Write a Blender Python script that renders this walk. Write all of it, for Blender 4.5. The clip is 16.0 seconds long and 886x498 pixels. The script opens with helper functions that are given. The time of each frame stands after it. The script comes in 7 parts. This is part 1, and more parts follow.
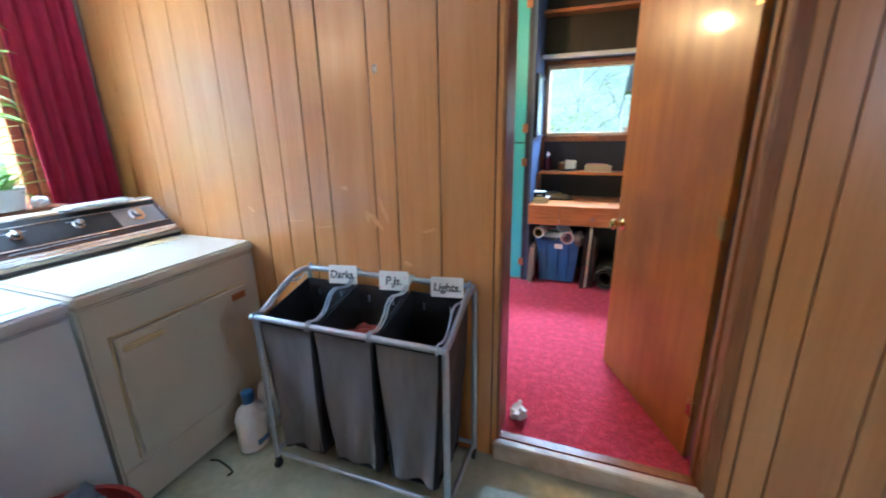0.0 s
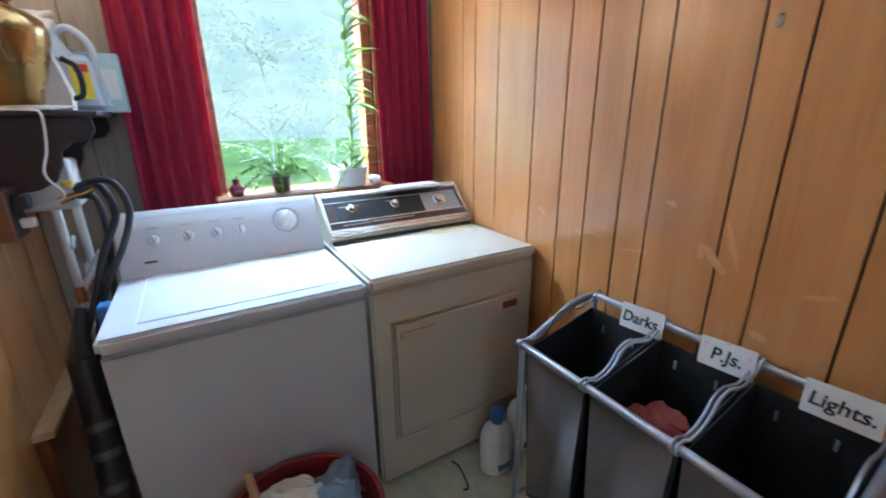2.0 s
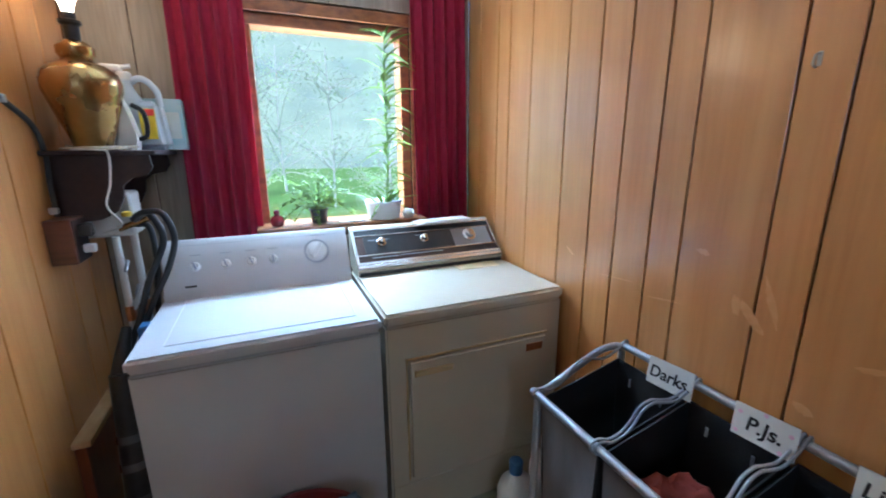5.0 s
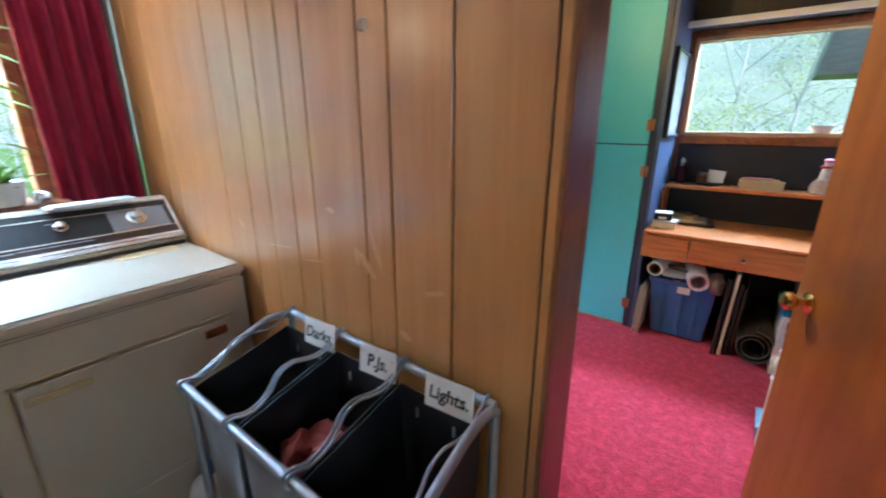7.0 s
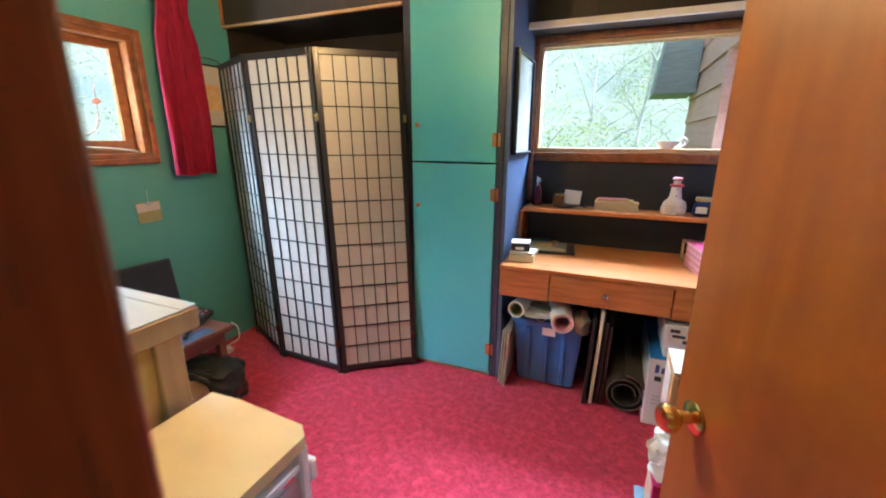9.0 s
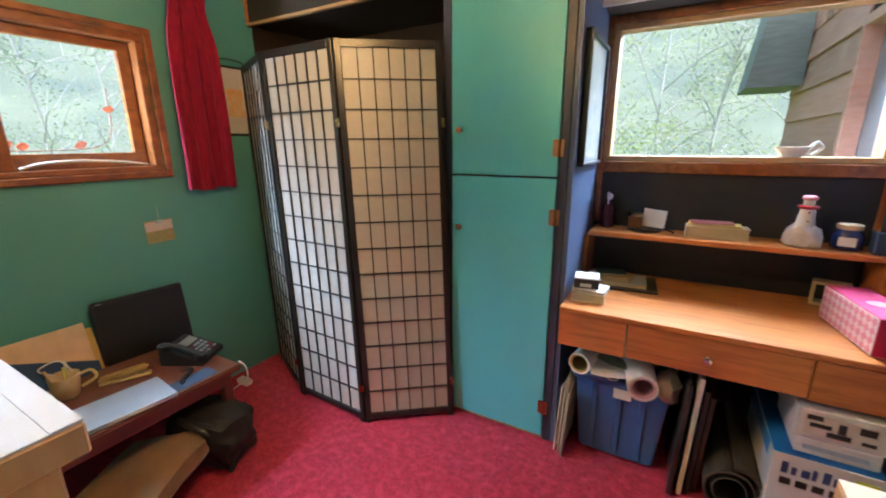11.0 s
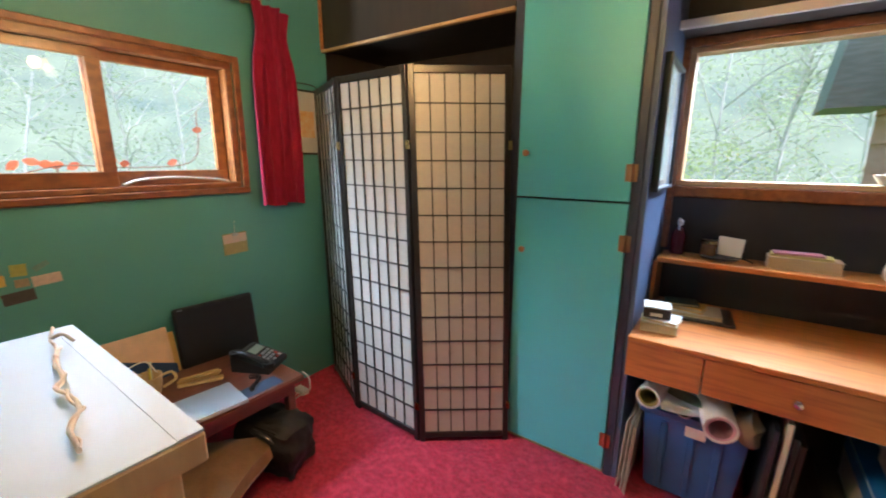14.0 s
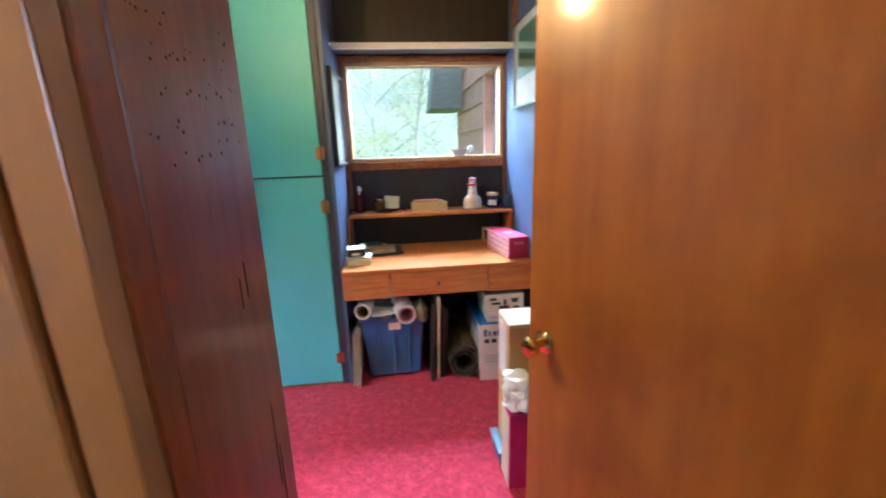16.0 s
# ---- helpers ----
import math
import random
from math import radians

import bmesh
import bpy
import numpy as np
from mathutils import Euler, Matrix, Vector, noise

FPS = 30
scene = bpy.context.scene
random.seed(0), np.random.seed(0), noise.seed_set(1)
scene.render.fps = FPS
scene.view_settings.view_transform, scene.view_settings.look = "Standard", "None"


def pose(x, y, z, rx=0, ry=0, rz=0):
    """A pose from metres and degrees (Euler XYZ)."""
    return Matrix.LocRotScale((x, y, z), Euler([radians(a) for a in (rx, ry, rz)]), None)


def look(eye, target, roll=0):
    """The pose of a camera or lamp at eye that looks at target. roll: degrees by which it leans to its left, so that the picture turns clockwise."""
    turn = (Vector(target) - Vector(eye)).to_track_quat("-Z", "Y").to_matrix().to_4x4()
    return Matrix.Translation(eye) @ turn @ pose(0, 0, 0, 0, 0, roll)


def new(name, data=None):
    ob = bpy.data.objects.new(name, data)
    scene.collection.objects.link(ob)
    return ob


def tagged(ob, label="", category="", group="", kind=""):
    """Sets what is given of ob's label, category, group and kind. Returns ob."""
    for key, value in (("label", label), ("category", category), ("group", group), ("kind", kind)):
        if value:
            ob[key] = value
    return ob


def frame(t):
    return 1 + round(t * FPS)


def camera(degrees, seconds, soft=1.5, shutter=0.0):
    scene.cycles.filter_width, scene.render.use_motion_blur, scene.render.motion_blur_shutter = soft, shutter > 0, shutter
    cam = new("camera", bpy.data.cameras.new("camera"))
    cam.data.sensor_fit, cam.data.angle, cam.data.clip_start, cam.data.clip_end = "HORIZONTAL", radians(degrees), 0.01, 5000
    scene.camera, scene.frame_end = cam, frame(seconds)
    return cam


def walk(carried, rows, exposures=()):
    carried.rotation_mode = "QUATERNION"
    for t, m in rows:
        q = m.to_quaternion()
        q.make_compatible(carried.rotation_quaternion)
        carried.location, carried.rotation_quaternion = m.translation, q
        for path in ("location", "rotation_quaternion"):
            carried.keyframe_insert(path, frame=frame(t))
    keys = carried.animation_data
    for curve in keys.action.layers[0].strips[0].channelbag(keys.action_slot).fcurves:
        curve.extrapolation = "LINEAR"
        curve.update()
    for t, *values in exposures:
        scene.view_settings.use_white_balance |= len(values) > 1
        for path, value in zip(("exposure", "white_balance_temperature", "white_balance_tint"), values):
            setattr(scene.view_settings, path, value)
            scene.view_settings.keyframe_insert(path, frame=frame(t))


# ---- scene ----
cam = camera(94.9, 16.0, soft=1.9, shutter=0.4)
PATH = [
    (0, (0.09, 0.236, 1.352), (-0.6, 2.028, 0.794), -1.0),
    (0.5, (0.027, 0.34, 1.369), (-0.95, 1.982, 0.779), -1.1),
    (1, (-0.07, 0.446, 1.382), (-1.324, 1.882, 0.777), -1.3),
    (1.5, (-0.176, 0.484, 1.372), (-1.655, 1.686, 0.767), -0.8),
    (2, (-0.25, 0.51, 1.375), (-1.887, 1.484, 0.765), -0.6),
    (2.5, (-0.254, 0.546, 1.377), (-2.012, 1.302, 0.795), -0.7),
    (3, (-0.242, 0.558, 1.403), (-2.068, 1.165, 0.86), -0.8),
    (3.2, (-0.237, 0.565, 1.412), (-2.087, 1.129, 0.903), -1.0),
    (5.3, (-0.194, 0.669, 1.404), (-1.941, 1.512, 0.915), -0.5),
    (5.5, (-0.172, 0.705, 1.396), (-1.872, 1.624, 0.881), -0.5),
    (6, (-0.099, 0.789, 1.375), (-1.65, 1.919, 0.812), -0.3),
    (6.5, (-0.023, 0.87, 1.362), (-1.385, 2.214, 0.781), -0.0),
    (7, (0.038, 1.007, 1.365), (-1.122, 2.526, 0.776), 0.1),
    (7.5, (0.057, 1.193, 1.365), (-0.906, 2.843, 0.783), 0.1),
    (8, (0.056, 1.364, 1.36), (-0.743, 3.1, 0.788), 0.2),
    (8.5, (0.060, 1.51, 1.34), (-0.762, 3.544, 0.711), 0.4),
    (8.7, (0.056, 1.613, 1.352), (-0.669, 3.393, 0.826), 0.4),
    (10.8, (-0.096, 2.148, 1.379), (-1.004, 3.854, 0.864), -0.3),
    (11, (-0.106, 2.168, 1.382), (-1.067, 3.848, 0.878), -0.4),
    (11.5, (-0.171, 2.2, 1.397), (-1.291, 3.788, 0.926), -0.6),
    (12, (-0.243, 2.22, 1.419), (-1.513, 3.695, 0.962), -0.4),
    (12.5, (-0.281, 2.209, 1.447), (-1.672, 3.573, 0.994), -0.3),
    (13, (-0.286, 2.177, 1.435), (-1.717, 3.502, 0.995), 0.1),
    (13.5, (-0.263, 2.153, 1.433), (-1.577, 3.596, 0.994), 0.4),
    (14, (-0.195, 2.111, 1.408), (-1.328, 3.701, 0.977), 0.3),
    (14.5, (-0.131, 2.013, 1.386), (-1.026, 3.75, 0.958), -0.1),
    (15, (-0.098, 1.847, 1.36), (-0.697, 3.708, 0.94), -0.7),
    (15.5, (-0.126, 1.719, 1.382), (-0.349, 3.654, 0.929), -1.3),
    (16, (-0.137, 1.588, 1.367), (0.069, 3.517, 0.886), -1.8),
]
EXPOSURES = [(0, 1.8, 4600, 8), (1, 1.5, 4750, 9), (2, 1.42, 4800, 9), (5.5, 1.17, 4800, 9), (7.5, 1.52, 5000, 9), (8.5, 1.65, 5200, 11), (11, 1.28, 5600, 15), (14, 1.28, 5550, 13), (15, 1.3, 5850, 14), (15.5, 1.42, 6400, 15), (16, 1.68, 5200, 12)]
walk(cam, [(t, look(eye, target, roll)) for t, eye, target, roll in PATH], EXPOSURES)

# ---- world and light ----
world = bpy.data.worlds.new("world")
scene.world = world
world.use_nodes = True
sky = world.node_tree.nodes.new("ShaderNodeTexSky")
sky.sky_type, sky.sun_disc = "NISHITA", False
sky.sun_elevation, sky.sun_rotation = radians(48), radians(135)
background = world.node_tree.nodes["Background"]
background.inputs[1].default_value = 0.11
world.node_tree.links.new(sky.outputs[0], background.inputs[0])


def lamp(name, kind, m, energy, colour, **more):
    data = bpy.data.lights.new(name, kind)
    data.energy, data.color = energy, colour
    for key, value in more.items():
        if key == "size":
            data.size = value
        if key == "size_y":
            data.shape, data.size_y = "RECTANGLE", value
        if key == "angle":
            data.angle = value
        if key == "radius":
            data.shadow_soft_size = value
    ob = new(name, data)
    ob.matrix_basis = m
    return ob


SUN = Vector((0.55, -0.5, 0.82)).normalized()
lamp("sun", "SUN", look(SUN * 30, (0, 0, 0)), 2.6, (1.0, 0.95, 0.86), angle=radians(0.6))
# sky light that falls in through the three windows, from above their view
lamp("sky_light_laundry", "AREA", look((-2.95, 0.98, 2.62), (-0.9, 1.25, 1.2)), 190, (0.74, 0.89, 1.0), size=1.5, size_y=0.8)
# lamp added below the laundry window, as if sunlit lawn lit the upper walls
lamp("lawn_light_laundry", "AREA", look((-3.0, 0.98, 0.5), (-0.9, 1.25, 2.3)), 112, (0.86, 0.97, 1.0), size=1.5, size_y=0.6)
lamp("sky_light_office_west", "AREA", look((-3.2, 2.62, 2.42), (-0.8, 3.2, 1.1)), 46, (0.70, 0.87, 1.0), size=1.5, size_y=0.7)
lamp("sky_light_office_north", "AREA", look((0.05, 5.2, 2.35), (-0.1, 3.3, 0.8)), 60, (0.76, 0.90, 1.0), size=1.1, size_y=0.5)
lamp("ceiling_bulb", "POINT", pose(-0.87, 2.85, 1.99), 18, (1.0, 0.57, 0.19), radius=0.03)
lamp("table_lamp_bulb", "POINT", pose(-2.05, 0.11, 2.03), 0.6, (1.0, 0.68, 0.34), radius=0.035)
# fill lamp added at the unseen passage end, where no source is known
lamp("sky_light_passage", "AREA", look((1.97, 0.2, 1.6), (0.4, 1.45, 0.0)), 2.7, (0.92, 0.96, 1.0), size=0.45, size_y=0.9)


# ---- materials ----
def mat(name, colour, rough=0.6, metal=0.0, second=None, scale=20.0, stretch=(1, 1, 1), bump=0.0, bump_scale=None,
        detail=6.0, spots=None, spot_scale=4.0, coat=0.0, jitter=0.0, transmission=0.0, sheen=0.0, emit=None, rough_var=0.0, coat_rough=0.15, coat_ior=1.5):
    """A surface: two colours mixed by stretched noise, large stains over it, fine relief, and a shift from piece to piece."""
    m = bpy.data.materials.new(name)
    m.use_nodes = True
    nt = m.node_tree
    n, l = nt.nodes, nt.links
    p = n["Principled BSDF"]
    p.inputs["Roughness"].default_value = rough
    p.inputs["Metallic"].default_value = metal
    p.inputs["Coat Weight"].default_value = coat
    p.inputs["Coat Roughness"].default_value = coat_rough
    p.inputs["Coat IOR"].default_value = coat_ior
    p.inputs["Transmission Weight"].default_value = transmission
    p.inputs["Sheen Weight"].default_value = sheen
    if emit:
        p.inputs["Emission Color"].default_value = (*emit[0], 1)
        p.inputs["Emission Strength"].default_value = emit[1]
    geo = n.new("ShaderNodeNewGeometry")
    obj = n.new("ShaderNodeObjectInfo")
    mp = n.new("ShaderNodeMapping")
    mp.inputs["Scale"].default_value = stretch
    l.new(geo.outputs["Position"], mp.inputs["Vector"])
    if jitter:
        off = n.new("ShaderNodeMath")
        off.operation = "MULTIPLY"
        off.inputs[1].default_value = 37.0
        l.new(obj.outputs["Random"], off.inputs[0])
        comb = n.new("ShaderNodeCombineXYZ")
        for k in range(3):
            l.new(off.outputs[0], comb.inputs[k])
        l.new(comb.outputs[0], mp.inputs["Location"])
    noise_tex = n.new("ShaderNodeTexNoise")
    noise_tex.inputs["Scale"].default_value = scale
    noise_tex.inputs["Detail"].default_value = detail
    l.new(mp.outputs[0], noise_tex.inputs["Vector"])
    ramp = n.new("ShaderNodeMapRange")
    ramp.inputs[1].default_value, ramp.inputs[2].default_value = 0.3, 0.7
    l.new(noise_tex.outputs[0], ramp.inputs[0])
    mix = n.new("ShaderNodeMix")
    mix.data_type = "RGBA"
    mix.inputs[6].default_value = (*colour, 1)
    mix.inputs[7].default_value = (*(second or tuple(c * 0.85 for c in colour)), 1)
    l.new(ramp.outputs[0], mix.inputs[0])
    out = mix.outputs[2]
    if spots:
        sn = n.new("ShaderNodeTexNoise")
        sn.inputs["Scale"].default_value = spot_scale
        sn.inputs["Detail"].default_value = 5
        l.new(mp.outputs[0] if jitter else geo.outputs["Position"], sn.inputs["Vector"])
        sr = n.new("ShaderNodeMapRange")
        sr.inputs[1].default_value, sr.inputs[2].default_value = 0.48, 0.75
        l.new(sn.outputs[0], sr.inputs[0])
        mix2 = n.new("ShaderNodeMix")
        mix2.data_type = "RGBA"
        l.new(sr.outputs[0], mix2.inputs[0])
        l.new(out, mix2.inputs[6])
        mix2.inputs[7].default_value = (*spots, 1)
        out = mix2.outputs[2]
    if jitter:
        hsv = n.new("ShaderNodeHueSaturation")
        val = n.new("ShaderNodeMapRange")
        val.inputs[3].default_value, val.inputs[4].default_value = 1 - jitter, 1 + jitter
        l.new(obj.outputs["Random"], val.inputs[0])
        l.new(val.outputs[0], hsv.inputs["Value"])
        l.new(out, hsv.inputs["Color"])
        out = hsv.outputs[0]
    l.new(out, p.inputs["Base Color"])
    if rough_var:
        rr = n.new("ShaderNodeMapRange")
        rr.inputs[3].default_value, rr.inputs[4].default_value = rough - rough_var, rough + rough_var
        l.new(noise_tex.outputs[0], rr.inputs[0])
        l.new(rr.outputs[0], p.inputs["Roughness"])
    if bump:
        bn = n.new("ShaderNodeTexNoise")
        bn.inputs["Scale"].default_value = bump_scale or scale
        bn.inputs["Detail"].default_value = 4
        l.new(mp.outputs[0], bn.inputs["Vector"])
        b = n.new("ShaderNodeBump")
        b.inputs["Strength"].default_value = bump
        b.inputs["Distance"].default_value = 0.01
        l.new(bn.outputs[0], b.inputs["Height"])
        l.new(b.outputs[0], p.inputs["Normal"])
    return m


M_PANEL = mat("varnished_panelling", (0.61, 0.275, 0.072), 0.34, second=(0.545, 0.235, 0.058), scale=9, stretch=(9, 9, 0.5), bump=0.03, spots=(0.66, 0.325, 0.10), spot_scale=1.6, jitter=0.05, coat=1.0, rough_var=0.06, coat_rough=0.22, coat_ior=1.8)
M_GROOVE = mat("groove_shadow_wood", (0.05, 0.02, 0.008), 0.7)
M_GREYPANEL = mat("weathered_grey_panelling", (0.36, 0.30, 0.22), 0.5, second=(0.27, 0.22, 0.16), scale=9, stretch=(9, 9, 0.6), bump=0.05, jitter=0.08)
M_DOOR = mat("orange_varnished_door_veneer", (0.40, 0.140, 0.009), 0.38, second=(0.31, 0.098, 0.006), scale=4, stretch=(5, 5, 0.5), bump=0.03, bump_scale=2.5, spots=(0.19, 0.060, 0.004), spot_scale=2.6, coat=0.3, rough_var=0.1, coat_rough=0.12)
M_JAMB = mat("dark_reddish_jamb_wood", (0.22, 0.050, 0.010), 0.36, second=(0.14, 0.028, 0.006), scale=7, stretch=(8, 8, 0.5), bump=0.06, spots=(0.13, 0.034, 0.012), spot_scale=9, coat=0.25)
M_CASING = mat("brown_casing_wood", (0.30, 0.125, 0.04), 0.38, second=(0.22, 0.085, 0.025), scale=8, stretch=(8, 8, 0.6), bump=0.05, jitter=0.06, coat=0.2)
M_WINWOOD = mat("varnished_window_wood", (0.33, 0.12, 0.03), 0.35, second=(0.20, 0.065, 0.016), scale=8, stretch=(4, 2, 4), bump=0.06, spots=(0.14, 0.045, 0.014), spot_scale=7, jitter=0.10, coat=0.3)
M_DESK = mat("orange_desk_veneer", (0.58, 0.21, 0.040), 0.34, second=(0.46, 0.15, 0.026), scale=5, stretch=(0.8, 7, 9), bump=0.03, spots=(0.32, 0.10, 0.022), spot_scale=6, jitter=0.08, coat=0.3)
M_PINE = mat("pale_unfinished_pine", (0.56, 0.36, 0.17), 0.6, second=(0.46, 0.28, 0.12), scale=7, stretch=(2, 6, 1), bump=0.05, jitter=0.06)
M_CARPET = mat("red_cut_pile_carpet", (0.60, 0.024, 0.072), 0.98, second=(0.31, 0.010, 0.032), scale=48, bump=1.0, bump_scale=140, spots=(0.66, 0.05, 0.10), spot_scale=22, sheen=0.1)
M_VINYL = mat("sage_sheet_vinyl", (0.50, 0.50, 0.36), 0.35, second=(0.40, 0.41, 0.28), scale=30, spots=(0.33, 0.33, 0.22), spot_scale=6, bump=0.03)
M_GREEN = mat("teal_green_wall_paint", (0.094, 0.31, 0.285), 0.5, second=(0.086, 0.285, 0.262), scale=3, bump=0.12, bump_scale=180, spots=(0.10, 0.335, 0.30), spot_scale=1.5)
M_TURQ = mat("turquoise_door_paint", (0.13, 0.56, 0.59), 0.46, second=(0.122, 0.53, 0.56), scale=2.5, bump=0.04, bump_scale=120, spots=(0.13, 0.565, 0.58), spot_scale=1.3)
M_CHAR = mat("charcoal_painted_board", (0.020, 0.019, 0.022), 0.5, second=(0.027, 0.025, 0.028), scale=6, bump=0.05, bump_scale=90)
M_BROWNBLACK = mat("dark_brown_cabinet_paint", (0.035, 0.025, 0.018), 0.45, second=(0.048, 0.033, 0.022), scale=5, stretch=(4, 4, 0.6), bump=0.04)
M_BLUE = mat("slate_blue_wall_paint", (0.085, 0.125, 0.22), 0.45, second=(0.075, 0.11, 0.2), scale=3, bump=0.08, bump_scale=150)
M_NAVY = mat("dark_slate_blue_post_paint", (0.035, 0.042, 0.072), 0.45, second=(0.045, 0.052, 0.085), scale=5, bump=0.06)
M_CEIL = mat("off_white_ceiling_paint", (0.80, 0.78, 0.73), 0.8, second=(0.75, 0.73, 0.68), scale=3, bump=0.1, bump_scale=120)
M_WHITE = mat("white_enamel", (0.58, 0.59, 0.61), 0.14, second=(0.55, 0.56, 0.58), scale=4, coat=0.4, spots=(0.54, 0.54, 0.55), spot_scale=3)
M_ALMOND = mat("almond_enamel", (0.60, 0.545, 0.415), 0.24, second=(0.56, 0.505, 0.38), scale=4, coat=0.3, spots=(0.57, 0.52, 0.41), spot_scale=3.5)
M_ALMDARK = mat("tan_plastic", (0.60, 0.47, 0.24), 0.5)
M_BLACKPL = mat("black_plastic", (0.012, 0.012, 0.013), 0.35, second=(0.018, 0.018, 0.019), scale=40)
M_RUBBER = mat("dark_grey_rubber", (0.022, 0.024, 0.027), 0.5, second=(0.03, 0.032, 0.035), scale=30)
M_CHROME = mat("chrome", (0.72, 0.72, 0.72), 0.16, 1.0)
M_TUBE = mat("grey_painted_steel_tube", (0.42, 0.45, 0.50), 0.32, 0.6, second=(0.36, 0.39, 0.44), scale=30)
M_BRASS = mat("polished_brass", (0.80, 0.55, 0.18), 0.14, 1.0, second=(0.72, 0.47, 0.14), scale=18, rough_var=0.05)
M_COPPER = mat("copper", (0.60, 0.28, 0.14), 0.35, 1.0, second=(0.45, 0.2, 0.1), scale=20)
M_BRASSDULL = mat("aged_brass", (0.50, 0.34, 0.14), 0.27, 1.0, second=(0.33, 0.205, 0.075), scale=9, rough_var=0.1)
M_REDCLOTH = mat("crimson_curtain_cloth", (0.42, 0.008, 0.050), 0.85, second=(0.31, 0.005, 0.032), scale=60, stretch=(1, 1, 0.3), bump=0.15, bump_scale=300, sheen=0.08)
M_TAUPE = mat("taupe_polyester", (0.14, 0.125, 0.12), 0.40, second=(0.10, 0.09, 0.086), scale=14, stretch=(2, 2, 0.5), bump=0.1, bump_scale=160, sheen=0.2)
M_BLACKCLOTH = mat("black_polyester", (0.012, 0.013, 0.014), 0.66, second=(0.02, 0.021, 0.022), scale=10, bump=0.1, bump_scale=120)
M_RUST = mat("rust_red_cloth", (0.32, 0.06, 0.04), 0.9, second=(0.22, 0.04, 0.03), scale=20, bump=0.3, bump_scale=80)
M_CARD = mat("off_white_card", (0.72, 0.72, 0.66), 0.6, second=(0.66, 0.66, 0.6), scale=12)
M_INK = mat("black_ink", (0.01, 0.01, 0.012), 0.6)
M_PAPER = mat("white_paper", (0.72, 0.70, 0.66), 0.7, second=(0.66, 0.64, 0.6), scale=20)
M_PAGES = mat("yellowed_pages", (0.56, 0.46, 0.29), 0.8, second=(0.48, 0.39, 0.23), scale=60, stretch=(1, 1, 12))
M_GLASS = mat("window_glass", (1, 1, 1), 0.0, transmission=1.0, second=(1, 1, 1))
M_WHITEPL = mat("white_plastic", (0.74, 0.74, 0.72), 0.4, second=(0.68, 0.68, 0.66), scale=12)
M_BLUEPL = mat("blue_plastic", (0.055, 0.17, 0.42), 0.42, second=(0.048, 0.145, 0.37), scale=6)
M_SHOJIF = mat("black_lacquered_wood", (0.012, 0.010, 0.009), 0.35, second=(0.02, 0.016, 0.013), scale=12, stretch=(3, 3, 0.4))
M_SHOJIP = mat("cream_rice_paper", (0.52, 0.50, 0.455), 0.85, second=(0.485, 0.47, 0.43), scale=40, bump=0.05, bump_scale=60)
M_DARKWOOD = mat("dark_stained_wood", (0.018, 0.007, 0.006), 0.5, second=(0.03, 0.011, 0.008), scale=7, stretch=(2, 6, 6), bump=0.03, coat=0.05)
M_TABLEWOOD = mat("mahogany_table_wood", (0.16, 0.055, 0.03), 0.3, second=(0.11, 0.035, 0.02), scale=6, stretch=(7, 1, 7), bump=0.03, coat=0.3)


def thin(m, share=0.5):
    """Lets light shine through a leaf."""
    nt = m.node_tree
    base = nt.nodes["Principled BSDF"]
    through_leaf = nt.nodes.new("ShaderNodeBsdfTranslucent")
    nt.links.new(base.inputs["Base Color"].links[0].from_socket, through_leaf.inputs["Color"])
    both = nt.nodes.new("ShaderNodeMixShader")
    both.inputs[0].default_value = share
    nt.links.new(base.outputs[0], both.inputs[1])
    nt.links.new(through_leaf.outputs[0], both.inputs[2])
    nt.links.new(both.outputs[0], nt.nodes["Material Output"].inputs["Surface"])


thin(M_REDCLOTH, 0.3)


# ---- shapes ----
def bm_box(x0, x1, y0, y1, z0, z1, r=0.0, seg=1):
    bm = bmesh.new()
    bmesh.ops.create_cube(bm, size=1)
    bmesh.ops.transform(bm, matrix=Matrix.LocRotScale(((x0 + x1) / 2, (y0 + y1) / 2, (z0 + z1) / 2), None, (x1 - x0, y1 - y0, z1 - z0)), verts=bm.verts)
    if r:
        bmesh.ops.bevel(bm, geom=bm.edges[:], offset=r, segments=seg, affect="EDGES", clamp_overlap=True)
    return bm


def bm_cyl(p0, p1, r0, r1=None, n=16):
    bm = bmesh.new()
    p0, p1 = Vector(p0), Vector(p1)
    d = p1 - p0
    bmesh.ops.create_cone(bm, cap_ends=True, segments=n, radius1=r0, radius2=r0 if r1 is None else r1, depth=d.length)
    bmesh.ops.transform(bm, matrix=Matrix.Translation((p0 + p1) / 2) @ d.to_track_quat("Z", "Y").to_matrix().to_4x4(), verts=bm.verts)
    return bm


def bm_join(*many):
    out = bmesh.new()
    for b in many:
        me = bpy.data.meshes.new("tmp")
        b.to_mesh(me)
        b.free()
        out.from_mesh(me)
        bpy.data.meshes.remove(me)
    return out


def bm_lathe(profile, n=24, at=(0, 0, 0), sx=1.0, sy=1.0):
    bm = bmesh.new()
    rings = []
    for r, z in profile:
        rings.append([bm.verts.new((at[0] + sx * max(r, 1e-4) * math.cos(2 * math.pi * k / n), at[1] + sy * max(r, 1e-4) * math.sin(2 * math.pi * k / n), at[2] + z)) for k in range(n)])
    for a, b in zip(rings, rings[1:]):
        for k in range(n):
            bm.faces.new((a[k], a[(k + 1) % n], b[(k + 1) % n], b[k]))
    bm.faces.new(list(reversed(rings[0])))
    bm.faces.new(rings[-1])
    return bm


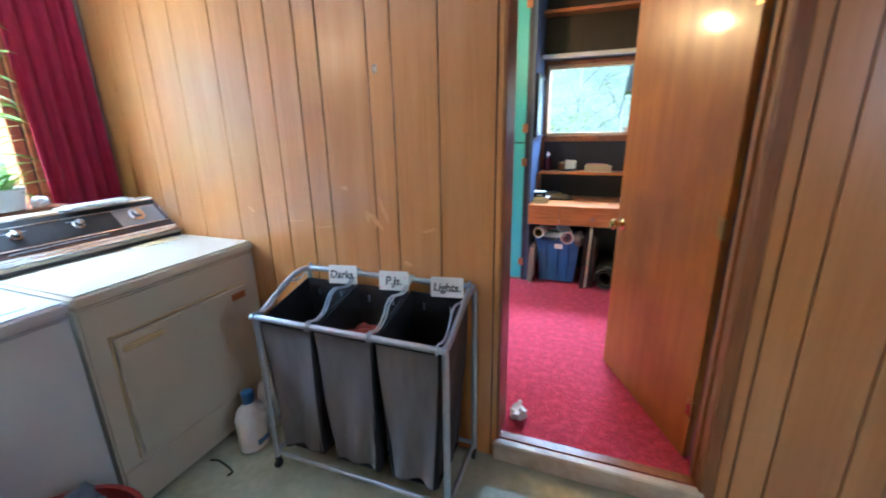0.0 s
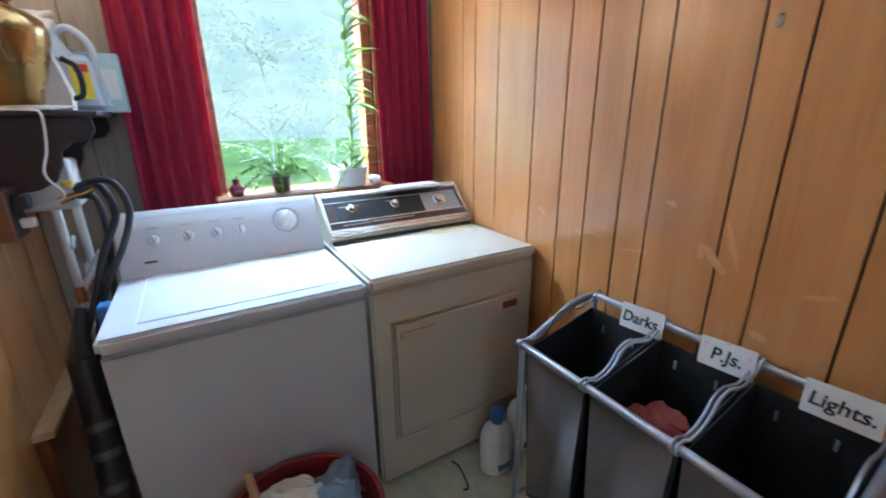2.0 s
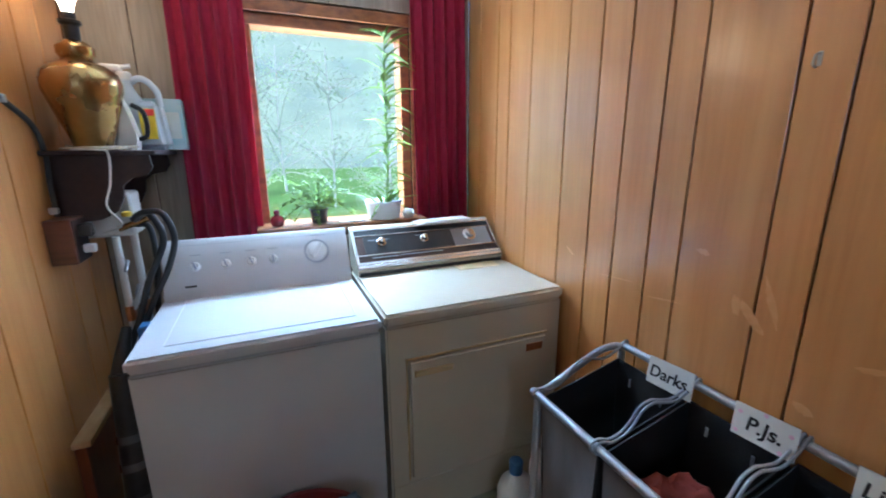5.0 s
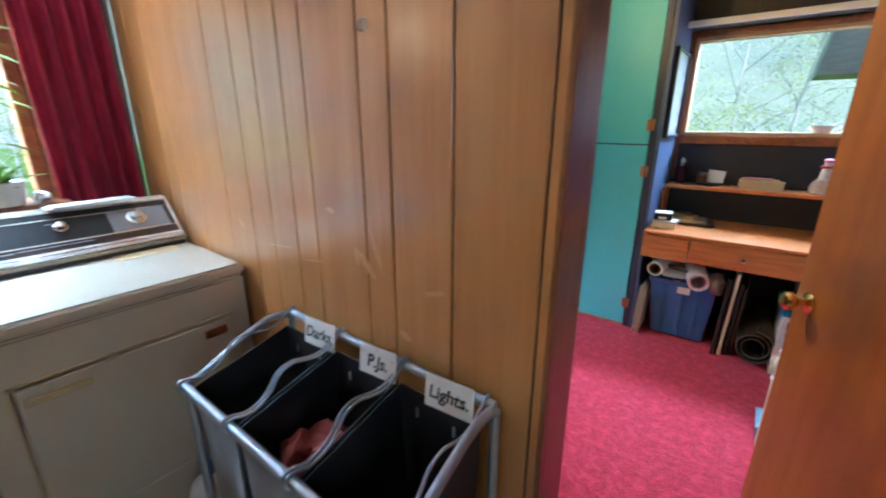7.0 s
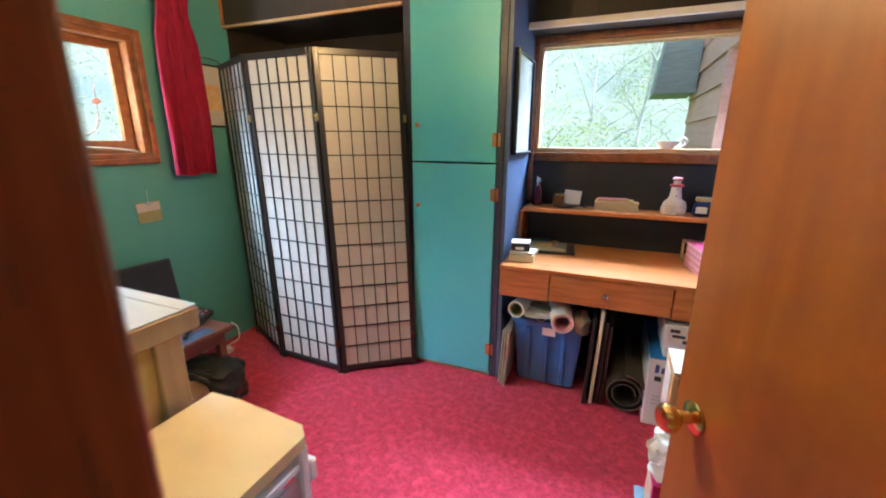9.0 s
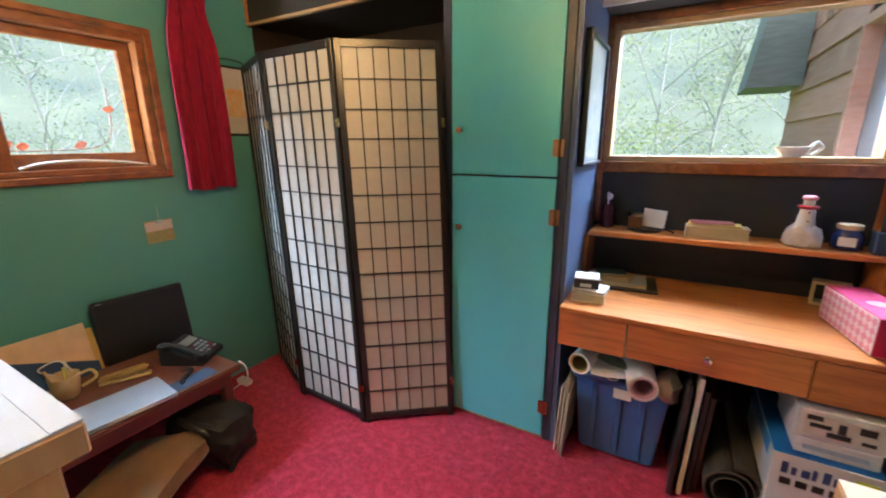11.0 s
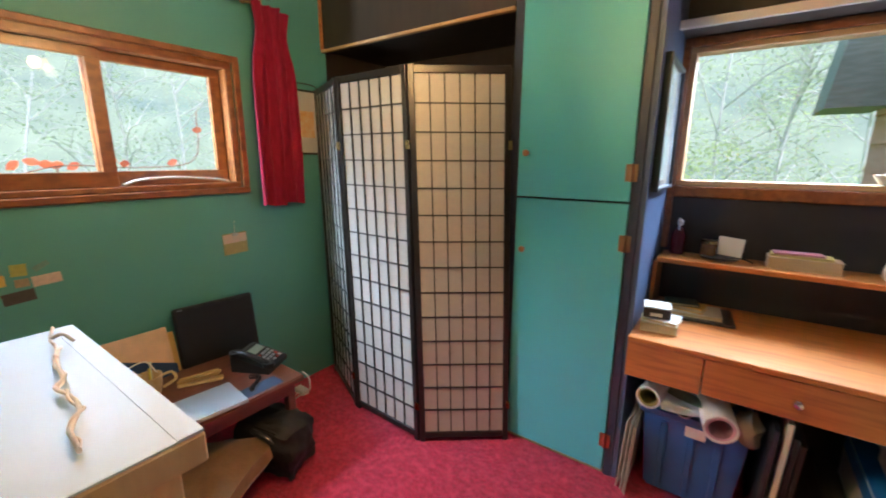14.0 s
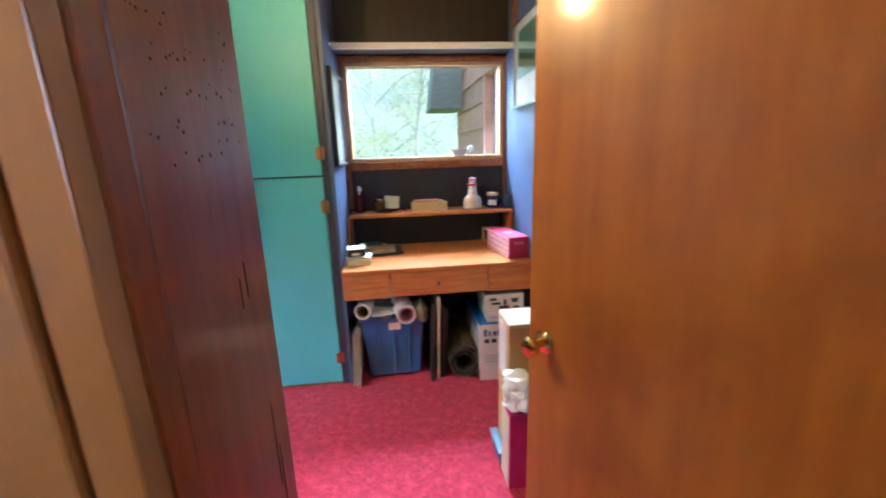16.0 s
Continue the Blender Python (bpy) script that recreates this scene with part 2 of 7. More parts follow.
def bm_pipe(r, ri, z0, z1, n=28):
    """An open tube with a wall."""
    bm = bmesh.new()
    rings = [[bm.verts.new((q * math.cos(2 * math.pi * k / n), q * math.sin(2 * math.pi * k / n), z)) for k in range(n)] for q, z in ((r, z0), (r, z1), (ri, z1), (ri, z0))]
    for a, b in zip(rings, rings[1:] + rings[:1]):
        for k in range(n):
            bm.faces.new((a[k], a[(k + 1) % n], b[(k + 1) % n], b[k]))
    return bm


def smooth_points(points, steps=6):
    """A Catmull-Rom line through a few points."""
    p = [Vector(q) for q in points]
    p = [2 * p[0] - p[1]] + p + [2 * p[-1] - p[-2]]
    out = []
    for a, b, c, d in zip(p, p[1:], p[2:], p[3:]):
        for k in range(steps):
            t = k / steps
            out.append(0.5 * ((2 * b) + (c - a) * t + (2 * a - 5 * b + 4 * c - d) * t * t + (3 * b - a - 3 * c + d) * t ** 3))
    return out + [p[-2]]


def bm_tube(points, r, n=10, smooth=True, taper=None):
    """A tube along a line; taper: the radius at its end."""
    bm = bmesh.new()
    pts = smooth_points(points) if smooth and len(points) > 2 else [Vector(q) for q in points]
    rings = []
    side = None
    for k, p in enumerate(pts):
        d = (pts[min(k + 1, len(pts) - 1)] - pts[max(k - 1, 0)]).normalized()
        if side is None:
            side = d.orthogonal().normalized()
        side = (side - d * side.dot(d)).normalized()
        up = d.cross(side)
        rr = r if taper is None else r + (taper - r) * k / (len(pts) - 1)
        rings.append([bm.verts.new(p + rr * (side * math.cos(2 * math.pi * j / n) + up * math.sin(2 * math.pi * j / n))) for j in range(n)])
    for a, b in zip(rings, rings[1:]):
        for j in range(n):
            bm.faces.new((a[j], a[(j + 1) % n], b[(j + 1) % n], b[j]))
    bm.faces.new(list(reversed(rings[0])))
    bm.faces.new(rings[-1])
    return bm


def bm_prism(outline, y0, y1, axis="y"):
    """An outline of (a, z) pushed out from y0 to y1 along an axis."""
    bm = bmesh.new()
    put = {"y": lambda a, z, w: (a, w, z), "x": lambda a, z, w: (w, a, z), "z": lambda a, z, w: (a, z, w)}[axis]
    lo = [bm.verts.new(put(a, z, y0)) for a, z in outline]
    hi = [bm.verts.new(put(a, z, y1)) for a, z in outline]
    bm.faces.new(lo)
    bm.faces.new(list(reversed(hi)))
    for k in range(len(lo)):
        j = (k + 1) % len(lo)
        bm.faces.new((lo[k], hi[k], hi[j], lo[j]))
    bmesh.ops.recalc_face_normals(bm, faces=bm.faces[:])
    return bm


def bm_sheet(fn, nu, nv, thick=0.004):
    """A sheet with thickness: fn(u, v) gives a place for u, v in 0..1."""
    bm = bmesh.new()
    grid = [[Vector(fn(i / nu, j / nv)) for j in range(nv + 1)] for i in range(nu + 1)]
    sides = []
    for s in (0.5, -0.5):
        vs = []
        for i in range(nu + 1):
            row = []
            for j in range(nv + 1):
                du = grid[min(i + 1, nu)][j] - grid[max(i - 1, 0)][j]
                dv = grid[i][min(j + 1, nv)] - grid[i][max(j - 1, 0)]
                nrm = du.cross(dv)
                nrm = nrm.normalized() if nrm.length > 1e-9 else Vector((0, 0, 1))
                row.append(bm.verts.new(grid[i][j] + nrm * thick * s))
            vs.append(row)
        sides.append(vs)
    a, b = sides
    for i in range(nu):
        for j in range(nv):
            bm.faces.new((a[i][j], a[i + 1][j], a[i + 1][j + 1], a[i][j + 1]))
            bm.faces.new((b[i][j], b[i][j + 1], b[i + 1][j + 1], b[i + 1][j]))
    for i in range(nu):
        for j in (0, nv):
            bm.faces.new((a[i][j], b[i][j], b[i + 1][j], a[i + 1][j]) if j == 0 else (a[i][j], a[i + 1][j], b[i + 1][j], b[i][j]))
    for j in range(nv):
        for i in (0, nu):
            bm.faces.new((a[i][j], a[i][j + 1], b[i][j + 1], b[i][j]))
    bmesh.ops.recalc_face_normals(bm, faces=bm.faces[:])
    return bm


def lump(bm, amount, scale, seed=0.0):
    """Uneven relief on a soft thing."""
    for v in bm.verts:
        v.co += noise.noise_vector(v.co * scale + Vector((seed, seed * 2, -seed))) * amount
    return bm


def turn(bm, m):
    bmesh.ops.transform(bm, matrix=m, verts=bm.verts)
    return bm


def mesh_of(bm, name, material, smooth=False):
    me = bpy.data.meshes.new(name)
    bm.to_mesh(me)
    bm.free()
    me.materials.append(material)
    if smooth:
        for poly in me.polygons:
            poly.use_smooth = True
        me.set_sharp_from_angle(angle=radians(38))
    return me


def world_of(ob):
    m = ob.matrix_basis.copy()
    while ob.parent:
        m = ob.parent.matrix_basis @ ob.matrix_parent_inverse @ m
        ob = ob.parent
    return m


def under(ob, parent):
    ob.parent = parent
    ob.matrix_parent_inverse = world_of(parent).inverted()
    return ob


def part(name, bm, material, parent, label="", smooth=True):
    ob = under(new(name, mesh_of(bm, name, material, smooth)), parent)
    return tagged(ob, label=label)


def piece(name, me, parent, place):
    """A piece on a shared mesh, at a place."""
    ob = new(name, me)
    ob.matrix_basis = place if isinstance(place, Matrix) else Matrix.Translation(place)
    return under(ob, parent)


def thing(name, at, label, category, group="", kind=""):
    ob = new(name)
    ob.empty_display_size = 0.05
    ob.matrix_basis = Matrix.Translation(at)
    return tagged(ob, label, category, group, kind)


def single(name, bm, material, label, category, group="", kind="", smooth=True):
    return tagged(new(name, mesh_of(bm, name, material, smooth)), label, category, group, kind)


def structure(name, bm, material, label, category):
    return single(name, bm, material, label, category, kind="structure", smooth=False)


def words(text, size, m, material, parent, name="lettering", depth=0.0006):
    """Letters in the built-in font, as a mesh, lying in the plane of the pose m."""
    data = bpy.data.curves.new("words", "FONT")
    data.body, data.size, data.extrude, data.shear, data.offset = text, size, depth, 0.12, 0.0008
    data.align_x, data.align_y = "CENTER", "CENTER"
    tmp = bpy.data.objects.new("words", data)
    me = bpy.data.meshes.new_from_object(tmp)
    bpy.data.objects.remove(tmp)
    me.transform(m)
    me.materials.append(material)
    ob = under(new(name, me), parent)
    return ob


def wall_with_hole(axis, at, thick, a0, a1, z0, z1, holes):
    """A wall across an axis ("x" or "y"), from at to at + thick, with openings (a0, a1, z0, z1) through it."""
    boxes = []
    edges = sorted({a0, a1, *[h[0] for h in holes], *[h[1] for h in holes]})
    for lo, hi in zip(edges, edges[1:]):
        cuts = sorted((h[2], h[3]) for h in holes if h[0] <= lo and h[1] >= hi)
        z = z0
        for c0, c1 in [*cuts, (z1, z1)]:
            if c0 - z > 1e-6:
                boxes.append((lo, hi, z, c0))
            z = max(z, c1)
    made = []
    for lo, hi, b, t in boxes:
        made.append(bm_box(at, at + thick, lo, hi, b, t) if axis == "x" else bm_box(lo, hi, at, at + thick, b, t))
    return bm_join(*made)

# ---- the large structure ----
LF = -0.09      # laundry floor
CEIL = 2.45
XW = -2.47      # laundry window wall, inner face
XO = -2.335     # office window wall, inner face
YS = -0.08      # laundry south wall, inner face
YP = 1.75       # partition, laundry face
YQ = 1.89       # partition, office face
YC = 3.85       # closet front
YN = 4.42       # north wall, inner face
XA0, XA1 = -0.47, 0.62    # desk alcove
XE = 1.9        # east end of the laundry passage
DOOR0, DOOR1, DOORTOP = -0.238, 0.545, 1.98

structure("floor_laundry", bm_box(XW - 0.15, XE + 0.1, YS - 0.1, YP, LF - 0.1, LF), M_VINYL, "sage green sheet vinyl floor of the laundry", "floor")
structure("floor_office", bm_box(XO - 0.15, XE + 0.1, YP + 0.01, YN + 0.15, LF - 0.1, 0.0), M_CARPET, "red cut-pile carpet on the office floor", "carpet")
structure("ceiling", bm_box(XW - 0.15, XE + 0.1, YS - 0.1, YN + 0.15, CEIL, CEIL + 0.1), M_CEIL, "off-white painted ceiling", "ceiling")
structure("wall_west_laundry", wall_with_hole("x", XW - 0.14, 0.14, YS - 0.1, YP, LF, CEIL, [(0.585, 1.395, 1.0, 2.03)]), M_GROOVE, "weathered grey panelled window wall of the laundry", "wall")
wall_s = structure("wall_south", bm_box(XW, XE, YS - 0.1, YS, LF, CEIL), M_GROOVE, "orange varnished panelled wall behind the washer", "wall")
# the opening in this unseen wall is added for the passage's fill lamp
structure("wall_east", wall_with_hole("x", XE, 0.1, YS - 0.1, YN + 0.15, LF, CEIL, [(-0.06, 0.44, 1.1, 2.1)]), M_CEIL, "plain end wall", "wall")
# unseen shell, added so that no sun falls in through the east opening
structure("wall_next_room", bm_join(bm_box(2.0, 2.7, -0.3, -0.2, 0.9, 2.3), bm_box(2.0, 2.7, 0.6, 0.7, 0.9, 2.3), bm_box(2.7, 2.8, -0.3, 0.7, 0.9, 2.3), bm_box(2.0, 2.8, -0.3, 0.7, 2.3, 2.4), bm_box(2.0, 2.8, -0.3, 0.7, 0.8, 0.9)), M_CEIL, "unseen plain shell added to keep sun out of the opening", "wall")
wall_p = structure("wall_partition", wall_with_hole("y", YP + 0.008, YQ - YP - 0.016, XW, XE, LF, CEIL, [(DOOR0 - 0.02, DOOR1 + 0.02, LF, DOORTOP + 0.02)]), M_GROOVE, "partition with grooved varnished panelling and a doorway", "wall")
structure("wall_partition_office_side", wall_with_hole("y", YQ - 0.008, 0.008, XO, XE, 0, CEIL, [(DOOR0 - 0.02, DOOR1 + 0.02, 0, DOORTOP + 0.02)]), M_GREEN, "teal green painted face of the partition", "wall")
structure("wall_west_office", wall_with_hole("x", XO - 0.14, 0.14, YQ, YN + 0.15, 0, CEIL, [(1.94, 3.27, 1.26, 1.88)]), M_GREEN, "teal green painted wall with a wide window", "wall")
structure("wall_north", wall_with_hole("y", YN, 0.15, XO, XE, 0, CEIL, [(-0.44, 0.60, 1.29, 1.91)]), M_CHAR, "charcoal painted wall behind the desk", "wall")
structure("wall_alcove_east", bm_box(XA1, XA1 + 0.1, 2.95, YN, 0, CEIL), M_BLUE, "slate blue painted side wall of the desk alcove", "wall")
structure("wall_behind_door", bm_box(XA1 + 0.1, XE, 2.95, 3.05, 0, CEIL), M_BLUE, "slate blue wall behind the open door", "wall")
structure("threshold", bm_box(DOOR0 - 0.02, DOOR1 + 0.02, YP - 0.03, YP + 0.012, LF, 0.004, 0.006), mat("worn_pale_threshold_wood", (0.70, 0.62, 0.50), 0.5, second=(0.58, 0.48, 0.36), scale=8, stretch=(1, 5, 5), spots=(0.45, 0.34, 0.24), spot_scale=9, bump=0.06), "worn pale wooden threshold board", "trim")
structure("door_sill_strip", bm_box(DOOR0, DOOR1, YP + 0.014, YP + 0.06, -0.02, 0.006, 0.002), M_CASING, "worn wooden strip at the carpet's edge", "trim")


def boards_along_x(parent, xs, y0, y1, z0, z1, material):
    for a, b in zip(xs, xs[1:]):
        part("board", bm_box(a + 0.0031, b - 0.0031, y0, y1, z0, z1, 0.0012), material, parent, smooth=False)


GROOVES = [XW + 0.03, -2.30, -2.115, -2.005, -1.826, -1.582, -1.408, -1.276, -1.133, -1.022, -0.795, -0.691, -0.499, -0.275, DOOR0 - 0.0102]
boards_along_x(wall_p, GROOVES, YP - 0.004, YP + 0.008, LF, CEIL, M_PANEL)
boards_along_x(wall_p, [DOOR1 + 0.05, 0.642, 0.746, 0.95, 1.06, 1.26, 1.45, 1.56, XE], YP - 0.004, YP + 0.008, LF, CEIL, M_PANEL)
boards_along_x(wall_s, [XW + 0.01, -2.24, -2.07, -1.84, -1.61, -1.25, -1.13, -0.9, -0.7, -0.5, -0.3, -0.05, 0.15, 0.4, 0.7, 0.95, 1.2, 1.5, XE], YS, YS + 0.01, LF, CEIL, M_PANEL)
scuffs = []
sc = random.Random(5)
for x, z, w, h2, a in ((-0.80, 0.98, 0.05, 0.012, 50), (-0.76, 1.03, 0.06, 0.008, 70), (-0.84, 1.0, 0.03, 0.010, 80), (-0.55, 0.955, 0.035, 0.007, -15), (-0.655, 0.80, 0.022, 0.012, 20), (-1.05, 0.94, 0.06, 0.003, -8), (-1.25, 0.955, 0.08, 0.002, -5), (-1.5, 1.0, 0.03, 0.006, 30), (-0.95, 1.12, 0.02, 0.008, 10)):
    b = bm_lathe([(1.0, 0), (1.0, 0.0003)], 18)
    for v in b.verts:
        v.co.x *= 1 + sc.uniform(-0.35, 0.2)
        v.co.y *= 1 + sc.uniform(-0.4, 0.3)
    scuffs.append(turn(b, Matrix.Translation((x, YP - 0.004, z)) @ Matrix.Rotation(radians(a), 4, "Y") @ Matrix.Rotation(radians(90), 4, "X") @ Matrix.Diagonal((w, h2, 1, 1))))
tagged(part("scuffs", bm_join(*scuffs), mat("rubbed_varnish", (0.68, 0.36, 0.14), 0.5, second=(0.63, 0.30, 0.09), scale=60, bump=0.05), wall_p, "pale rubbed scuffs", smooth=False), kind="stuff")
wall_w = bpy.data.objects["wall_west_laundry"]
for a, b, z0, z1 in ((YS + 0.01, 0.16, LF, CEIL), (0.16, 0.34, LF, CEIL), (0.34, 0.53, LF, CEIL), (0.53, 0.78, LF, 0.95), (0.78, 1.0, LF, 0.95), (1.0, 1.2, LF, 0.95), (1.2, 1.45, LF, 0.95), (0.53, 0.99, 2.10, CEIL), (0.99, 1.45, 2.10, CEIL), (1.45, 1.72, LF, CEIL)):
    part("board", bm_box(XW, XW + 0.01, a + 0.002, b - 0.002, z0, z1, 0.0025), M_GREYPANEL, wall_w, smooth=False)
structure("corner_trim", bm_box(XW + 0.010, XW + 0.03, YP - 0.03, YP - 0.006, LF, CEIL, 0.004), M_GREYPANEL, "grey wooden corner strip", "trim")

# the doorway: jambs, stop, casing
frame_1 = thing("door_frame", (0.16, YP, LF), "dark reddish wooden door frame with brown casing", "door frame", kind="structure")
part("edge_strip", bm_box(DOOR0 - 0.0118, DOOR0 - 0.003, YP - 0.005, YP + 0.012, 0.006, DOORTOP), M_CASING, frame_1, "greyish brown worn edge strip", smooth=False)
part("jamb_edge", bm_box(DOOR0 - 0.003, DOOR0 - 0.0005, YP - 0.004, YP + 0.0125, 0.006, DOORTOP), M_JAMB, frame_1, smooth=False)
part("jamb", bm_box(DOOR0 - 0.02, DOOR0, YP + 0.013, YQ + 0.004, 0.006, DOORTOP, 0.0012), M_JAMB, frame_1, "dark reddish jamb full of nail holes", smooth=False)
part("jamb", bm_box(DOOR1, DOOR1 + 0.02, YP - 0.006, YQ + 0.004, 0.006, DOORTOP), M_CASING, frame_1, smooth=False)
part("head", bm_box(DOOR0 - 0.02, DOOR1 + 0.02, YP - 0.006, YQ + 0.004, DOORTOP, DOORTOP + 0.02, 0.003), M_JAMB, frame_1, smooth=False)
part("stop", bm_box(DOOR1 - 0.012, DOOR1, YP + 0.05, YP + 0.085, 0.006, DOORTOP), M_CASING, frame_1, smooth=False)
part("casing", bm_box(DOOR1 + 0.003, DOOR1 + 0.048, YP - 0.018, YP + 0.006, LF, DOORTOP + 0.06, 0.004), M_CASING, frame_1, "brown wooden casing", smooth=False)
part("casing", bm_box(DOOR0 - 0.01, DOOR1 + 0.003, YP - 0.018, YP + 0.006, DOORTOP + 0.012, DOORTOP + 0.06, 0.004), M_CASING, frame_1, "brown wooden casing", smooth=False)
part("casing", bm_box(DOOR0 - 0.07, DOOR0 - 0.006, YQ, YQ + 0.014, 0, DOORTOP + 0.06, 0.004), M_JAMB, frame_1, "brown wooden casing", smooth=False)
holes = []
rng = random.Random(4)
for k in range(60):
    z = rng.choice([1.37, 1.384, 1.40, 1.416, 1.43, 1.46]) + rng.uniform(-0.004, 0.004)
    y = YP + 0.026 + rng.random() * 0.10
    z += (y - YP - 0.08) * 0.12
    holes.append(bm_cyl((DOOR0 - 0.001, y, z), (DOOR0 + 0.0004, y, z), rng.uniform(0.0004, 0.0010), n=6))
for y, z0, z1 in ((1.842, 1.272, 1.292), (1.852, 1.276, 1.30), (1.862, 1.12, 1.19), (1.868, 1.05, 1.15)):
    holes.append(bm_box(DOOR0 - 0.001, DOOR0 + 0.0004, y, y + 0.0012, z0, z1))
part("nail_holes", bm_join(*holes), M_GROOVE, frame_1)

# the open door, hinged on the doorway's east jamb
HINGE, FREE = Vector((0.532, 1.905, 0)), Vector((0.219, 2.60, 0))
DDIR = (FREE - HINGE).normalized()
DM = Matrix.Translation(HINGE) @ Matrix.Rotation(math.atan2(DDIR.y, DDIR.x), 4, "Z")
DLEN = (FREE - HINGE).length
door = thing("door_1", (HINGE.x, HINGE.y, 0), "flat orange varnished wooden door standing open", "door", kind="structure")
part("leaf", turn(bm_box(0, DLEN, -0.018, 0.018, 0.012, DOORTOP - 0.006, 0.002), DM), M_DOOR, door, smooth=False)
for sgn in (1, -1):
    knob = part("door_knob", turn(bm_lathe([(0.030, 0.0), (0.031, 0.004), (0.024, 0.008), (0.012, 0.012), (0.011, 0.03), (0.020, 0.036), (0.027, 0.046), (0.0275, 0.056), (0.022, 0.064), (0.010, 0.067)], 28), DM @ Matrix.Translation((DLEN - 0.06, 0.018 * sgn, 0.862)) @ Matrix.Rotation(radians(-90 * sgn), 4, "X")), M_BRASS, door, "polished round brass knob")
part("latch", turn(bm_box(DLEN - 0.001, DLEN + 0.0015, -0.011, 0.011, 0.835, 0.895, 0.0005), DM), M_BRASSDULL, door, "brass latch plate")
for z in (0.25, 1.0, 1.75):
    part("hinge", turn(bm_join(bm_cyl((-0.004, 0.02, z - 0.04), (-0.004, 0.02, z + 0.04), 0.006, n=10), bm_box(-0.004, 0.03, 0.0175, 0.0195, z - 0.038, z + 0.038)), DM), M_BRASSDULL, door, "aged brass hinge")


# ---- windows ----
def pane(x0, x1, y0, y1, z0, z1, parent):
    ob = part("pane", bm_box(x0, x1, y0, y1, z0, z1), M_GLASS, parent, "clear glass", smooth=False)
    ob.visible_shadow = False
    return ob


w1 = thing("window_1", (XW - 0.07, 0.98, 1.0), "wooden framed laundry window with a deep sill", "window", kind="structure")
for a, b, z0, z1 in ((0.585, 0.625, 1.045, 1.975), (1.345, 1.395, 1.045, 1.975), (0.585, 1.395, 1.975, 2.03)):
    part("window_frame", bm_box(XW - 0.10, XW + 0.004, a, b, z0, z1, 0.004), M_WINWOOD, w1, smooth=False)
for a, b, z0, z1 in ((0.53, 0.584, 1.0, 2.09), (1.396, 1.45, 1.0, 2.09), (0.584, 1.396, 2.031, 2.09)):
    part("casing", bm_box(XW + 0.011, XW + 0.024, a, b, z0, z1, 0.004), M_WINWOOD, w1, smooth=False)
part("window_sill", bm_box(XW - 0.10, XW + 0.16, 0.56, 1.43, 1.005, 1.04, 0.006), M_WINWOOD, w1, "worn wooden sill", smooth=False)
pane(XW - 0.075, XW - 0.070, 0.625, 1.345, 1.045, 1.975, w1)

w2 = thing("window_2", (XO - 0.07, 2.6, 1.26), "wide wooden office window with two sliding panes", "window", kind="structure")
for a, b, z0, z1, d in ((1.94, 3.27, 1.84, 1.88, 0), (1.94, 3.27, 1.26, 1.285, 0), (1.94, 1.98, 1.285, 1.84, 0), (3.235, 3.27, 1.285, 1.84, 0)):
    part("window_frame", bm_box(XO - 0.14, XO + 0.006, a, b, z0, z1, 0.004), M_WINWOOD, w2, smooth=False)
for a, b, z0, z1 in ((1.90, 3.305, 1.873, 1.903), (1.90, 3.305, 1.228, 1.26), (3.271, 3.305, 1.26, 1.88), (1.90, 1.939, 1.26, 1.88)):
    part("casing", bm_box(XO, XO + 0.02, a, b, z0, z1, 0.005), M_WINWOOD, w2, smooth=False)
for y0, y1, x in ((1.98, 2.745, XO - 0.055), (2.69, 3.235, XO - 0.09)):
    sash = part("sash", bm_join(bm_box(x, x + 0.03, y0, y1, 1.80, 1.84, 0.003), bm_box(x, x + 0.03, y0, y1, 1.285, 1.35, 0.003), bm_box(x, x + 0.03, y0, y0 + 0.045, 1.35, 1.80, 0.003), bm_box(x, x + 0.03, y1 - 0.05, y1, 1.35, 1.80, 0.003)), M_WINWOOD, w2, "dark varnished sliding sash", smooth=False)
    pane(x + 0.012, x + 0.017, y0 + 0.045, y1 - 0.05, 1.35, 1.80, sash)

w3 = thing("window_3", (0.08, YN + 0.05, 1.29), "wide fixed window in a wooden frame above the desk", "window", kind="structure")
for a, b, z0, z1 in ((-0.44, -0.415, 1.315, 1.885), (0.575, 0.60, 1.315, 1.885), (-0.44, 0.60, 1.885, 1.91), (-0.44, 0.60, 1.29, 1.315)):
    part("window_frame", bm_box(a, b, YN - 0.01, YN + 0.08, z0, z1, 0.003), M_PINE, w3, "sunlit pale wooden frame", smooth=False)
for a, b, z0, z1 in ((XA0, -0.441, 0.98, 1.95), (0.601, XA1, 0.98, 1.95), (-0.441, 0.601, 1.911, 1.95), (-0.441, 0.601, 1.235, 1.289)):
    part("casing", bm_box(a, b, YN - 0.022, YN, z0, z1, 0.004), M_WINWOOD, w3, smooth=False)
pane(-0.415, 0.575, YN + 0.03, YN + 0.035, 1.315, 1.885, w3)

